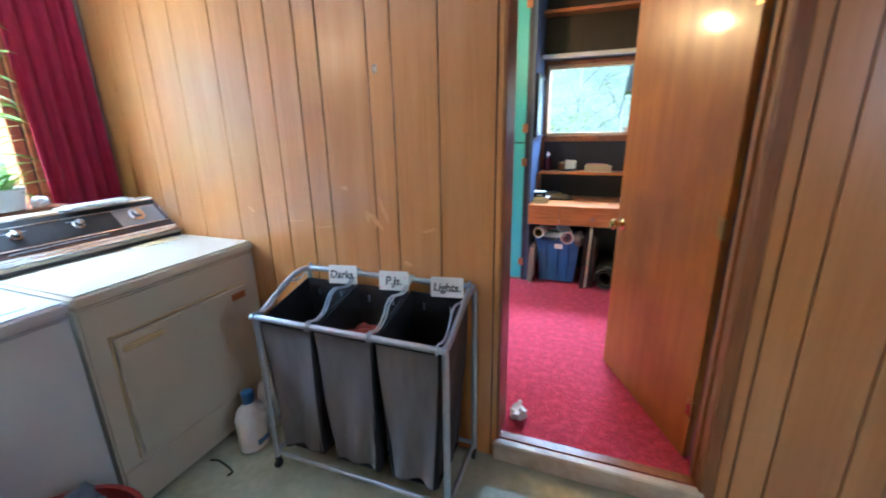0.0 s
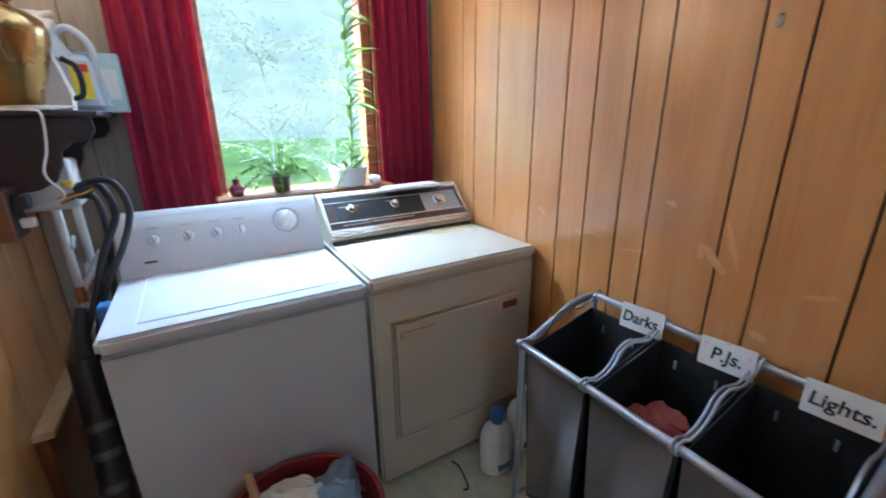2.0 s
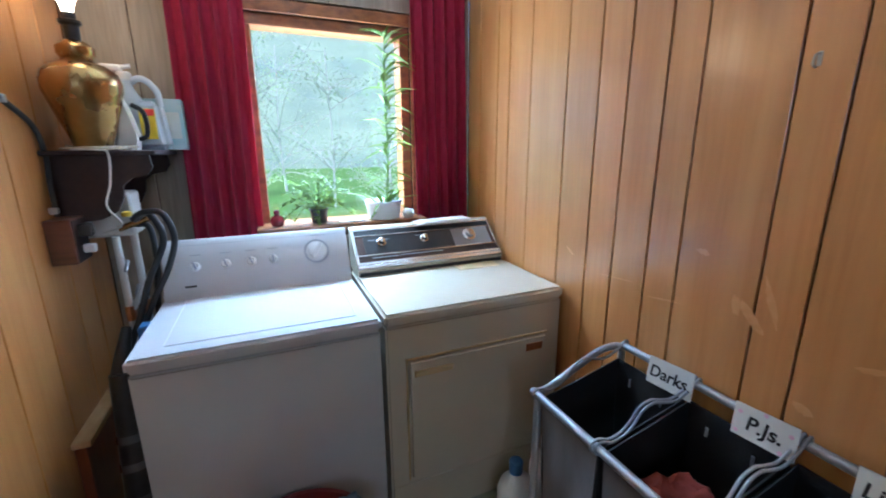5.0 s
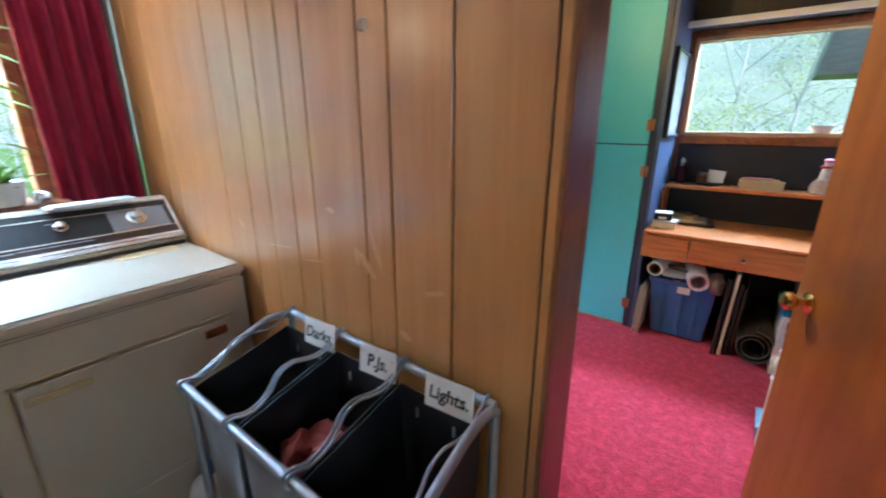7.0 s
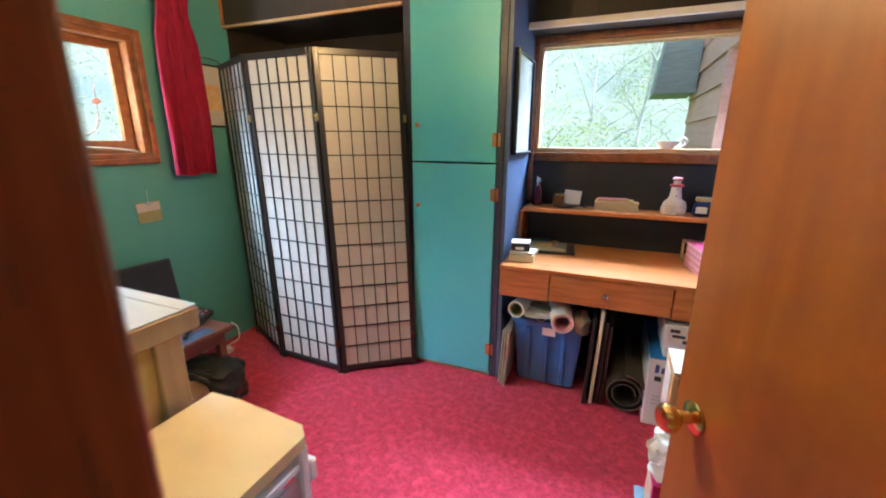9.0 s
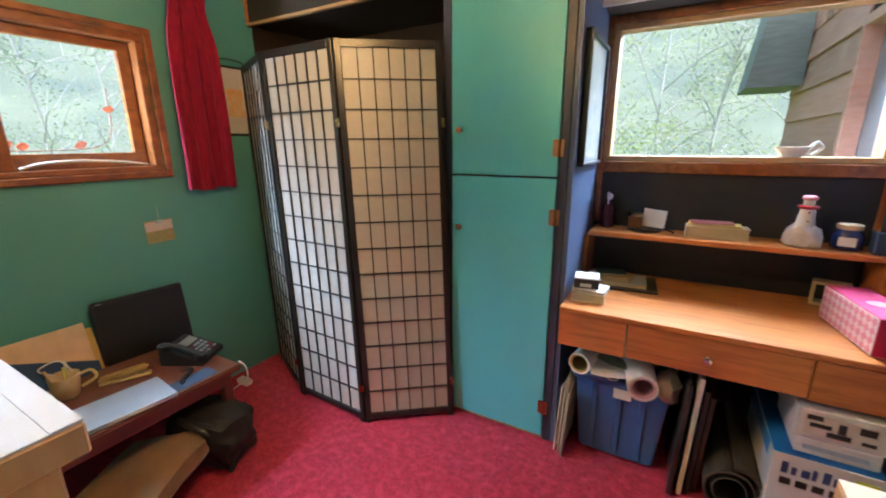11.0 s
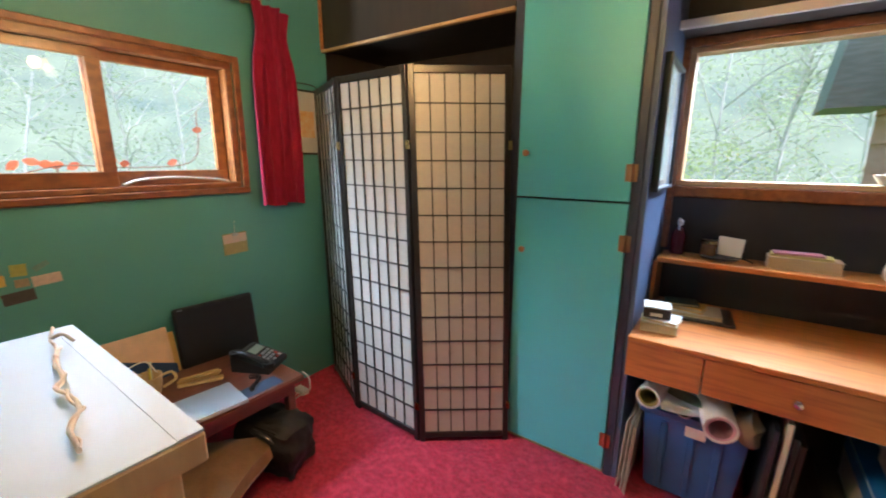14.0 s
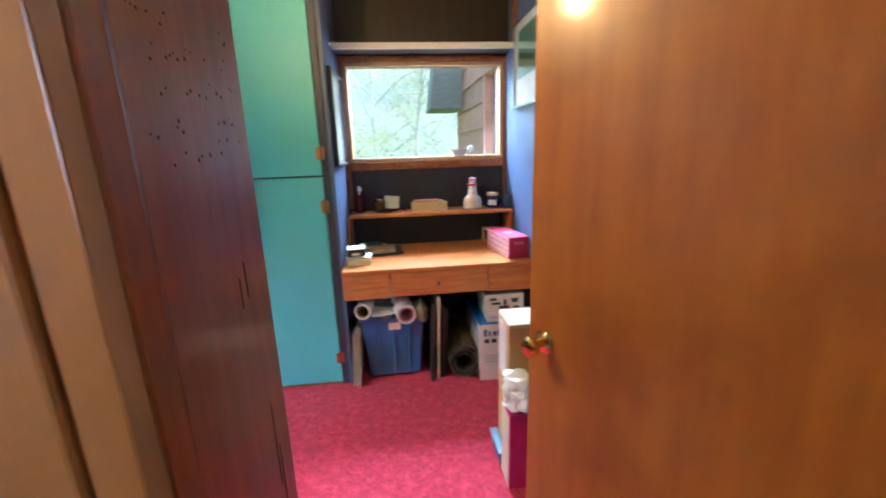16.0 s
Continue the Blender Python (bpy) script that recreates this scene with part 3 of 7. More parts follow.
# ---- closet wall ----
closet = thing("closet", (-0.77, YC, 0), "built-in closet with two turquoise doors in a dark frame", "closet", kind="structure")
for a, b in ((-1.055, -1.012), (-0.527, -0.49)):
    part("post", bm_box(a, b, YC - 0.006, YC + 0.06, 0, CEIL, 0.003), M_NAVY, closet, "dark slate painted post", smooth=False)
part("side", bm_box(XA0 - 0.02, XA0, YC + 0.002, YN, 0, CEIL), M_BLUE, closet, "slate blue side towards the desk", smooth=False)
part("side", bm_box(-1.055, -1.03, YC + 0.06, YN, 0, CEIL), M_BROWNBLACK, closet, smooth=False)
part("plinth", bm_box(-1.012, -0.49, YC + 0.004, YC + 0.05, 0, 0.022), M_PINE, closet, smooth=False)
for z0, z1, kz in ((0.024, 1.238, 1.005), (1.246, 2.44, 1.437)):
    leaf = part("door", bm_box(-1.009, -0.529, YC - 0.014, YC + 0.006, z0, z1, 0.002), M_TURQ, closet, "turquoise painted flat door", smooth=False)
    part("knob", turn(bm_lathe([(0.007, 0), (0.007, 0.012), (0.013, 0.018), (0.014, 0.026), (0.009, 0.031)], 16), Matrix.Translation((-0.965, YC - 0.014, kz)) @ Matrix.Rotation(radians(90), 4, "X")), M_COPPER, leaf, "small copper-coloured knob")
for z in (0.18, 1.08, 1.36, 2.3):
    part("hinge", bm_join(bm_cyl((-0.528, YC - 0.018, z - 0.035), (-0.528, YC - 0.018, z + 0.035), 0.006, n=8), bm_box(-0.552, -0.508, YC - 0.0165, YC - 0.0145, z - 0.033, z + 0.033)), M_COPPER, closet, "copper-coloured butterfly hinge")

upper = thing("upper_cabinet", (-1.7, YC, 2.03), "dark brown overhead cabinet with a pale bottom edge", "cabinet", kind="structure")
part("front", bm_box(XO, -1.056, YC - 0.01, YC + 0.01, 2.045, CEIL), M_BROWNBLACK, upper, smooth=False)
part("bottom", bm_box(XO, -1.056, YC + 0.01, YN, 2.045, 2.06), M_BROWNBLACK, upper, smooth=False)
part("edge_strip", bm_box(XO, -1.056, YC - 0.016, YC + 0.012, 2.03, 2.046, 0.003), M_PINE, upper, "pale wooden edge strip", smooth=False)
part("end_strip", bm_box(XO + 0.001, XO + 0.022, YC - 0.02, YC - 0.009, 2.046, CEIL, 0.002), M_DESK, upper, "orange wooden end strip", smooth=False)
structure("closet_back", bm_box(XO, -1.055, YN - 0.03, YN - 0.001, 0, 2.045), M_BROWNBLACK, "dark closet back behind the screen", "wall")
structure("closet_side", bm_box(XO, XO + 0.006, YC + 0.02, YN - 0.03, 0, 2.045), M_BROWNBLACK, "dark closet side behind the screen", "wall")

over = thing("cabinet_over_window", (0.07, YN, 1.88), "dark open cabinet over the desk window with pale shelf edges", "cabinet", kind="structure")
part("bottom_board", bm_box(XA0, XA1, 4.21, YN - 0.001, 1.952, 1.97, 0.002), M_BROWNBLACK, over, smooth=False)
part("edge_strip", bm_box(XA0, XA1, 4.19, 4.21, 1.94, 1.975, 0.003), M_CEIL, over, "pale green-white edge strip", smooth=False)
part("shelf", bm_box(XA0, XA1, 4.2, YN - 0.06, 2.30, 2.325, 0.002), M_DESK, over, "orange wooden shelf", smooth=False)
for a, b in ((XA0, -0.13), (-0.13, 0.22), (0.22, XA1)):
    part("back_panel", bm_box(a + 0.002, b - 0.002, YN - 0.05, YN - 0.03, 1.972, CEIL), M_BROWNBLACK, over, smooth=False)
part("side_strip", bm_box(XA1 - 0.02, XA1 - 0.001, 4.17, 4.21, 1.977, CEIL), M_WINWOOD, over, smooth=False)

# ---- desk ----
desk = thing("built_in_desk", (0.07, 3.8, 0.55), "orange wooden desk built into the alcove with a wide drawer", "desk")
part("desktop", bm_box(XA0 + 0.001, XA1 - 0.001, 3.775, YN - 0.023, 0.70, 0.722, 0.003), M_DESK, desk, "orange wooden top, paler along the front", smooth=False)
drawer = part("drawer", bm_box(-0.205, 0.352, 3.782, 3.80, 0.556, 0.698, 0.002), M_DESK, desk, smooth=False)
part("knob", turn(bm_lathe([(0.006, 0), (0.006, 0.008), (0.014, 0.014), (0.016, 0.02), (0.012, 0.028), (0.004, 0.03)], 14), Matrix.Translation((0.065, 3.782, 0.625)) @ Matrix.Rotation(radians(90), 4, "X")), M_CHROME, drawer, "faceted chrome knob")
for a, b in ((XA0 + 0.001, -0.209), (0.356, XA1 - 0.001)):
    part("apron", bm_box(a, b, 3.783, 3.80, 0.55, 0.698, 0.002), M_DESK, desk, smooth=False)
part("drawer_box", bm_box(-0.2, 0.347, 3.80, 4.3, 0.57, 0.69), M_PINE, desk, smooth=False)
shelf = thing("desk_shelf", (0.07, 4.3, 0.722), "orange wooden shelf standing on the back of the desk", "shelf")
part("board", bm_box(XA0 + 0.02, XA1 - 0.008, 4.195, YN - 0.023, 0.945, 0.968, 0.003), M_DESK, shelf, smooth=False)
for x in (XA0 + 0.002, XA1 - 0.022):
    part("upright", bm_box(x, x + 0.018, 4.2, YN - 0.023, 0.722, 0.968 if x > 0 else 0.945, 0.002), M_DESK, shelf, smooth=False)

# ---- folding screen ----
SCREEN = [(-2.268, 3.760), (-1.825, 3.548), (-1.345, 3.530), (-0.985, 3.806)]
LEAN = Matrix(((1, 0, -0.036, 0), (0, 1, 0.006, 0), (0, 0, 1, 0), (0, 0, 0, 1)))    # the whole screen tips a little to the window side
screen = thing("folding_screen", (-1.6, 3.6, 0), "black framed folding paper screen with fine lattice, partly folded", "folding screen")
SH = 1.805
legs = [*zip(SCREEN, SCREEN[1:]), ((-0.995, 3.830), (-1.335, 3.566))]
for k, (a, b) in enumerate(legs):
    d = Vector((b[0] - a[0], b[1] - a[1], 0))
    w = d.length
    m = LEAN @ Matrix.Translation((a[0], a[1], 0)) @ Matrix.Rotation(math.atan2(d.y, d.x), 4, "Z")
    f = part("panel_frame", turn(bm_join(bm_box(0.003, 0.03, -0.01, 0.01, 0.0, SH, 0.002), bm_box(w - 0.03, w - 0.003, -0.01, 0.01, 0.0, SH, 0.002), bm_box(0.03, w - 0.03, -0.0095, 0.0095, SH - 0.035, SH - 0.002, 0.002), bm_box(0.03, w - 0.03, -0.0095, 0.0095, 0.02, 0.05, 0.002)), m), M_SHOJIF, screen, smooth=False)
    part("paper", turn(bm_box(0.03, w - 0.03, 0.0015, 0.003, 0.05, SH - 0.035), m), M_SHOJIP, f, "cream rice paper", smooth=False)
    iw, ih = w - 0.06, SH - 0.085
    vbar = mesh_of(turn(bm_box(-0.003, 0.003, -0.005, 0.001, 0, ih), m.to_3x3().to_4x4()), "lattice_bar", M_SHOJIF)
    hbar = mesh_of(turn(bm_box(0, iw, -0.0055, 0.0005, -0.003, 0.003), m.to_3x3().to_4x4()), "lattice_bar", M_SHOJIF)
    for c in range(1, 6):
        piece("lattice_bar", vbar, f, m @ Vector((0.03 + iw * c / 6, 0, 0.05)))
    for r in range(1, 14):
        piece("lattice_bar", hbar, f, m @ Vector((0.03, 0, 0.05 + ih * r / 14)))
for (x, y) in SCREEN[1:]:
    for z in (0.2, 1.47):
        part("hinge", turn(bm_box(x - 0.012, x + 0.012, y - 0.016, y - 0.011, z - 0.02, z + 0.02, 0.001), LEAN), M_BRASSDULL, screen, "small brass hinge")

# ---- laundry: machines ----
M_SEAM = mat("grey_seam", (0.50, 0.53, 0.57), 0.5)
washer = thing("washing_machine", (-1.8, 0.58, LF), "white top-loading washing machine with a tilted control console", "washing machine")
WY0, WY1, WX = 0.205, 0.945, -1.50
part("body", bm_box(-2.14, WX - 0.004, WY0 + 0.004, WY1 - 0.004, LF + 0.02, 0.785, 0.008, 2), M_WHITE, washer)
part("top", bm_box(-2.14, WX + 0.006, WY0, WY1, 0.79, 0.838, 0.012, 3), M_WHITE, washer)
part("lid", bm_box(-1.995, -1.56, WY0 + 0.09, WY1 - 0.075, 0.836, 0.8402, 0.002, 2), M_WHITE, washer, "white enamelled lid")
for y in (WY0 + 0.0865, WY1 - 0.0735):
    part("lid_seam", bm_box(-2.0, -1.552, y, y + 0.003, 0.834, 0.8388), M_SEAM, washer)
con = part("console", bm_prism([(-2.14, 0.838), (-1.99, 0.838), (-1.998, 0.862), (-2.085, 1.05), (-2.10, 1.058), (-2.14, 1.05)], WY0 + 0.012, WY1 - 0.008), M_WHITE, washer, "white tilted control console")
CN = Vector((0.91, 0, 0.42)).normalized()


def on_console(y, u):
    """A place on the washer console's face: u from its foot (0) to its top (1)."""
    a, b = Vector((-1.998, y, 0.862)), Vector((-2.085, y, 1.05))
    return a + (b - a) * u


def face_pose(p, nrm):
    nrm = Vector(nrm).normalized()
    side = Vector((0, 0, 1)).cross(nrm).normalized()
    up = nrm.cross(side)
    return Matrix.Translation(p) @ Matrix((side, up, nrm)).transposed().to_4x4()


for y, big in ((0.33, 0), (0.44, 0), (0.535, 0), (0.62, 0), (0.80, 1)):
    m = face_pose(on_console(y, 0.5 if not big else 0.58), CN)
    r = 0.019 if not big else 0.044
    kb = part("dial", turn(bm_lathe([(r, 0), (r, 0.006), (r * 0.8, 0.008), (r * 0.78, 0.016), (r * 0.7, 0.018)], 24), m), M_WHITEPL, con, "round white dial" if big else "small white knob")
    part("grip", turn(bm_box(-r * 0.22, r * 0.22, -r * 0.85, r * 0.85, 0.016, 0.026, 0.002), m @ Matrix.Rotation(radians(rng.choice([0, 20, -30])), 4, "Z")), M_TUBE if not big else M_WHITEPL, kb)
    if big:
        part("dial_ring", turn(bm_pipe(r * 1.22, r * 1.06, 0, 0.003), m), M_TUBE, con, "grey ring round the dial")
    marks = [turn(bm_box(-0.0012, 0.0012, -0.0012, 0.0012, 0, 0.0006), m @ Matrix.Rotation(radians(a), 4, "Z") @ Matrix.Translation((0, r + 0.008, 0))) for a in range(-120, 121, 30)]
    marks += [turn(bm_box(-0.02, 0.02, -0.0015, 0.0015, 0, 0.0006), m @ Matrix.Translation((0, r + 0.028, 0)))]
    tagged(part("markings", bm_join(*marks), M_TUBE, con, "fine grey markings"), kind="stuff")
tagged(part("hairline", turn(bm_box(-0.34, 0.34, -0.0006, 0.0006, 0, 0.0005), face_pose(on_console(0.575, 0.93), CN)), M_TUBE, con), kind="")
part("badge", turn(bm_box(-0.02, 0.02, -0.004, 0.004, 0, 0.001), face_pose(on_console(0.31, 0.12), CN)), M_BLACKPL, con)
part("front_seam", bm_box(WX - 0.003, WX - 0.001, WY0 + 0.01, WY1 - 0.01, 0.784, 0.791), M_TUBE, washer)

dryer = thing("clothes_dryer", (-1.8, 1.35, LF), "almond enamelled clothes dryer with a woodgrain console", "clothes dryer")
DY0, DY1, DX = 0.957, 1.735, -1.51
part("body", bm_box(-2.14, DX - 0.004, DY0 + 0.004, DY1 - 0.004, LF + 0.02, 0.79, 0.008, 2), M_ALMOND, dryer)
part("top", bm_box(-2.14, DX + 0.006, DY0, DY1, 0.795, 0.842, 0.012, 3), M_ALMOND, dryer)
part("kick_panel", bm_box(DX - 0.006, DX, DY0 + 0.012, DY1 - 0.012, LF + 0.02, 0.11, 0.003), M_ALMOND, dryer)
dd = part("door", bm_box(DX - 0.005, DX + 0.012, 1.04, 1.655, 0.135, 0.648, 0.012, 3), M_ALMOND, dryer, "almond enamelled dryer door")
part("handle", bm_join(bm_box(DX + 0.012, DX + 0.022, 1.06, 1.215, 0.585, 0.612, 0.004), bm_box(DX + 0.016, DX + 0.03, 1.06, 1.215, 0.606, 0.613, 0.003)), M_ALMDARK, dd, "tan recessed handle")
part("latch_cover", bm_box(DX + 0.012, DX + 0.015, 1.55, 1.63, 0.585, 0.62, 0.002), M_COPPER, dd, "brown hinge cover")
part("door_seam", bm_join(bm_box(DX - 0.004, DX + 0.003, 1.032, 1.663, 0.650, 0.656), bm_box(DX - 0.004, DX + 0.003, 1.032, 1.038, 0.13, 0.656)), M_ALMDARK, dryer)
dcon = part("console", bm_prism([(-2.19, 0.842), (-2.0, 0.842), (-1.99, 0.868), (-2.005, 0.885), (-2.165, 1.035), (-2.19, 1.04)], DY0 + 0.012, DY1 - 0.012), M_ALMOND, dryer, "tilted console in a chrome frame")
DN = Vector((0.15, 0, 0.16)).normalized()


def on_dryer(y, u):
    a, b = Vector((-2.005, y, 0.885)), Vector((-2.165, y, 1.035))
    return a + (b - a) * u


mid = face_pose(on_dryer((DY0 + DY1) / 2, 0.5), DN)
HWD = (DY1 - DY0) / 2 - 0.014
part("woodgrain", turn(bm_box(-HWD + 0.012, HWD - 0.012, -0.095, 0.09, 0.0, 0.003), mid), mat("dark_woodgrain_film", (0.060, 0.022, 0.012), 0.3, second=(0.035, 0.013, 0.008), scale=6, stretch=(7, 1, 7), coat=0.3), dcon, "dark woodgrain trim", smooth=False)
part("black_panel", turn(bm_box(-HWD + 0.05, HWD - 0.24, -0.045, 0.05, 0.003, 0.005), mid), M_BLACKPL, dcon, "glossy black panel", smooth=False)
part("upper_band", turn(bm_box(-HWD + 0.013, HWD - 0.013, 0.0605, 0.0875, 0.003, 0.0052), mid), M_BLACKPL, dcon, "black upper band", smooth=False)
for x0, x1, z0 in ((-0.30, -0.17, -0.072), (-0.16, 0.06, -0.07), (-0.30, -0.20, 0.028), (-0.06, 0.0, 0.034)):
    part("text_bar", turn(bm_box(x0, x1, z0, z0 + 0.003, 0.003, 0.0056), mid), M_TUBE, dcon, "fine grey lettering bar", smooth=False)
part("timer_plate", turn(bm_box(HWD - 0.24, HWD - 0.03, -0.05, 0.054, 0.003, 0.006), mid), mat("brushed_grey_metal", (0.36, 0.37, 0.39), 0.42, 0.7, second=(0.30, 0.31, 0.33), scale=30, stretch=(1, 12, 12)), dcon, "brushed metal timer plate", smooth=False)
for z0, z1 in ((-0.105, -0.092), (0.088, 0.1), (-0.058, -0.052), (0.055, 0.06)):
    part("chrome_strip", turn(bm_box(-HWD, HWD, z0, z1, 0.001, 0.007, 0.001), mid), M_CHROME, dcon, "chrome strip")
for s0 in (-HWD, HWD - 0.012):
    part("chrome_strip", turn(bm_box(s0, s0 + 0.012, -0.105, 0.1, 0.001, 0.008, 0.001), mid), M_CHROME, dcon, "chrome strip")
part("timer_dial", turn(bm_lathe([(0.036, 0.006), (0.036, 0.012), (0.024, 0.016), (0.022, 0.034), (0.016, 0.037)], 26), mid @ Matrix.Translation((HWD - 0.145, 0.008, 0))), M_CHROME, dcon, "chrome timer dial")
for s0 in (-0.24, -0.02):
    part("switch", turn(bm_lathe([(0.022, 0.004), (0.022, 0.01), (0.016, 0.014), (0.015, 0.03), (0.011, 0.033)], 18), mid @ Matrix.Translation((s0, 0.012, 0))), M_CHROME, dcon, "small chrome knob")
# a black strip stands in for the shadow between console and top
part("shadow_gap", bm_box(-2.0, -1.986, DY0 + 0.02, DY1 - 0.02, 0.8425, 0.858), M_BLACKPL, dryer, "black strip put in for the shadow under the console", smooth=False)
part("front_ledge", turn(bm_box(-HWD, HWD, -0.128, -0.108, -0.012, 0.012, 0.004), mid), M_CHROME, dcon, "bright chrome ledge")
part("lint_cover", bm_box(-1.985, -1.90, 1.44, 1.66, 0.842, 0.8445, 0.001), M_ALMDARK, dryer, "tan lint screen cover")
single("booklet", bm_join(bm_box(-2.20, -2.10, 1.30, 1.60, 1.0405, 1.046, 0.001), turn(bm_box(-0.045, 0.045, -0.14, 0.14, 0, 0.006, 0.001), Matrix.Translation((-2.15, 1.46, 1.0465)) @ Matrix.Rotation(0.1, 4, "Z"))), M_PAPER, "grey and white booklets lying on the dryer console", "booklet")

# ---- laundry: hamper ----
hamper = thing("laundry_hamper", (-0.74, 1.53, LF), "three-bag rolling laundry hamper on a grey tube frame", "laundry hamper")
HX0, HX1, HYF, HYB = -1.15, -0.34, 1.345, 1.70
HZF, HZB = 0.655, 0.748
part("back_bar", bm_tube([(HX0, HYB, HZB), (HX1, HYB, HZB)], 0.0125, 12, False), M_TUBE, hamper)
part("front_bar", bm_tube([(HX0 - 0.012, HYF, HZF), (HX1 + 0.012, HYF, HZF)], 0.0125, 12, False), M_TUBE, hamper, "pale blue-grey steel tube")
for x in (HX0, HX1):
    part("side_bar", bm_tube([(x, HYB + 0.005, HZB - 0.02), (x, HYB - 0.03, HZB + 0.002), (x, HYB - 0.11, HZB - 0.004), (x, HYF + 0.13, HZF + 0.04), (x, HYF + 0.05, HZF + 0.004), (x, HYF - 0.005, HZF)], 0.012, 12), M_TUBE, hamper)
    for y, top in ((HYF + 0.012, HZF - 0.012), (HYB, HZB - 0.02)):
        part("post", bm_tube([(x, y, LF + 0.06), (x, y, top)], 0.0125, 12, False), M_TUBE, hamper)
        cst = part("caster", bm_join(turn(bm_lathe([(0.018, -0.009), (0.021, -0.006), (0.021, 0.006), (0.018, 0.009)], 18), Matrix.Translation((x, y, LF + 0.021)) @ Matrix.Rotation(radians(90), 4, "Y")), bm_box(x - 0.012, x + 0.012, y - 0.01, y + 0.01, LF + 0.03, LF + 0.065, 0.004)), M_BLACKPL, hamper, "small black caster")
    part("bottom_rail", bm_tube([(x, HYF + 0.012, LF + 0.085), (x, HYB, LF + 0.085)], 0.009, 10, False), M_TUBE, hamper)
for y in (HYF + 0.012, HYB):
    part("bottom_rail", bm_tube([(HX0, y, LF + 0.085), (HX1, y, LF + 0.085)], 0.009, 10, False), M_TUBE, hamper)
BW = (HX1 - HX0 - 0.03) / 3
for k in range(3):
    x0 = HX0 + 0.012 + k * (BW + 0.003)
    x1 = x0 + BW - 0.012

    def wall_at(u, v, x0=x0, x1=x1, k=k):
        """u runs round the bag, v from its mouth down."""
        w = u * 4
        s, fr = int(min(w, 3.999)), w - int(min(w, 3.999))
        corners = [(x0, HYF + 0.02), (x1, HYF + 0.02), (x1, HYB - 0.025), (x0, HYB - 0.025)]
        a, b = corners[s], corners[(s + 1) % 4]
        x, y = a[0] + (b[0] - a[0]) * fr, a[1] + (b[1] - a[1]) * fr
        back = (y - HYF - 0.02) / (HYB - HYF - 0.045)
        top = HZF - 0.02 + (HZB - HZF - 0.02) * back
        cx, cy = (x0 + x1) / 2, (HYF + HYB) / 2
        pinch = 1 - 0.26 * v ** 1.2 - (0.05 if k == 2 else 0) * v
        x, y = cx + (x - cx) * pinch, cy + (y - cy) * (1 - 0.12 * v)
        wav = 0.012 * math.sin(fr * 9 + k * 2.1 + v * 5) * v
        z = top + (LF + 0.11 - top) * v
        if s in (0, 2):
            y += wav + (0.018 * math.sin(fr * math.pi) * v)
        else:
            x += wav
        return (x, y, z)

    bag = part("bag", bm_sheet(wall_at, 48, 14, 0.004), M_BLACKCLOTH, hamper, "open black-lined cloth bag")
    part("front_panel", bm_sheet(lambda u, v: Vector(wall_at(0.004 + u * 0.242, 0.02 + v * 0.96)) + Vector((0, -0.0045, 0)), 14, 14, 0.003), M_TAUPE, bag, "taupe cloth front")
    part("side_panel", bm_sheet(lambda u, v: Vector(wall_at(0.254 + u * 0.242, 0.02 + v * 0.96)) + Vector((0.0045, 0, 0)), 14, 14, 0.003), M_BLACKCLOTH, bag)
    part("bottom", bm_box(x0 + 0.03, x1 - 0.03, HYF + 0.05, HYB - 0.05, LF + 0.105, LF + 0.112), M_BLACKCLOTH, bag)
    for x in (x0 - 0.001, x1 + 0.001):
        rod = [(x, HYB + 0.014, HZB + 0.002), (x, HYB + 0.006, HZB + 0.019), (x, HYB - 0.012, HZB + 0.012), (x, HYB - 0.045, HZB - 0.012), (x, HYB - 0.085, HZB - 0.026), (x, HYF + 0.225, HZF + 0.074), (x, HYF + 0.185, HZF + 0.084), (x, HYF + 0.145, HZF + 0.072), (x, HYF + 0.115, HZF + 0.036), (x, HYF + 0.085, HZF + 0.014), (x, HYF + 0.045, HZF + 0.006), (x, HYF + 0.012, HZF + 0.017), (x, HYF - 0.010, HZF + 0.014), (x, HYF - 0.016, HZF - 0.002), (x, HYF - 0.006, HZF - 0.014)]
        part("hook_rod", bm_tube(rod, 0.0040, 8), M_TUBE, bag, "bent grey steel hanging rod")
    for xx in (x0 + 0.06, x1 - 0.07):
        part("tab", bm_box(xx - 0.004, xx + 0.004, HYB - 0.032, HYB - 0.029, HZB - 0.115, HZB - 0.085, 0.001), M_TUBE, bag, "grey fabric tab")
for x, text, w, tilt in ((-0.937, "Darks.", 0.146, -4), (-0.684, "P.Js.", 0.138, -4), (-0.445, "Lights.", 0.14, -4)):
    m = Matrix.Translation((x, HYB - 0.038, HZB + 0.001)) @ Matrix.Rotation(radians(tilt), 4, "Y") @ Matrix.Rotation(radians(80), 4, "X")
    card = single("sign_card", turn(bm_box(-w / 2, w / 2, -0.041, 0.041, -0.001, 0.001), m), M_CARD, "white card hand-lettered %s hanging on the hamper bar" % text, "sign", "hamper signs", smooth=False)
    words(text, 0.05 if len(text) < 7 else 0.046, m @ Matrix.Translation((0, -0.002, 0.0016)), M_INK, card)
    if text == "P.Js.":
        for a, b in ((-0.055, 0.02), (-0.058, -0.03), (0.055, 0.015), (0.04, -0.034), (0.0, 0.036)):
            part("flower", turn(bm_lathe([(0.0055, 0.001), (0.0055, 0.0016)], 8), m @ Matrix.Translation((a, b, 0))), mat("pink_ink", (0.80, 0.52, 0.62), 0.7), card, "pink drawn flower")
b = bmesh.new()
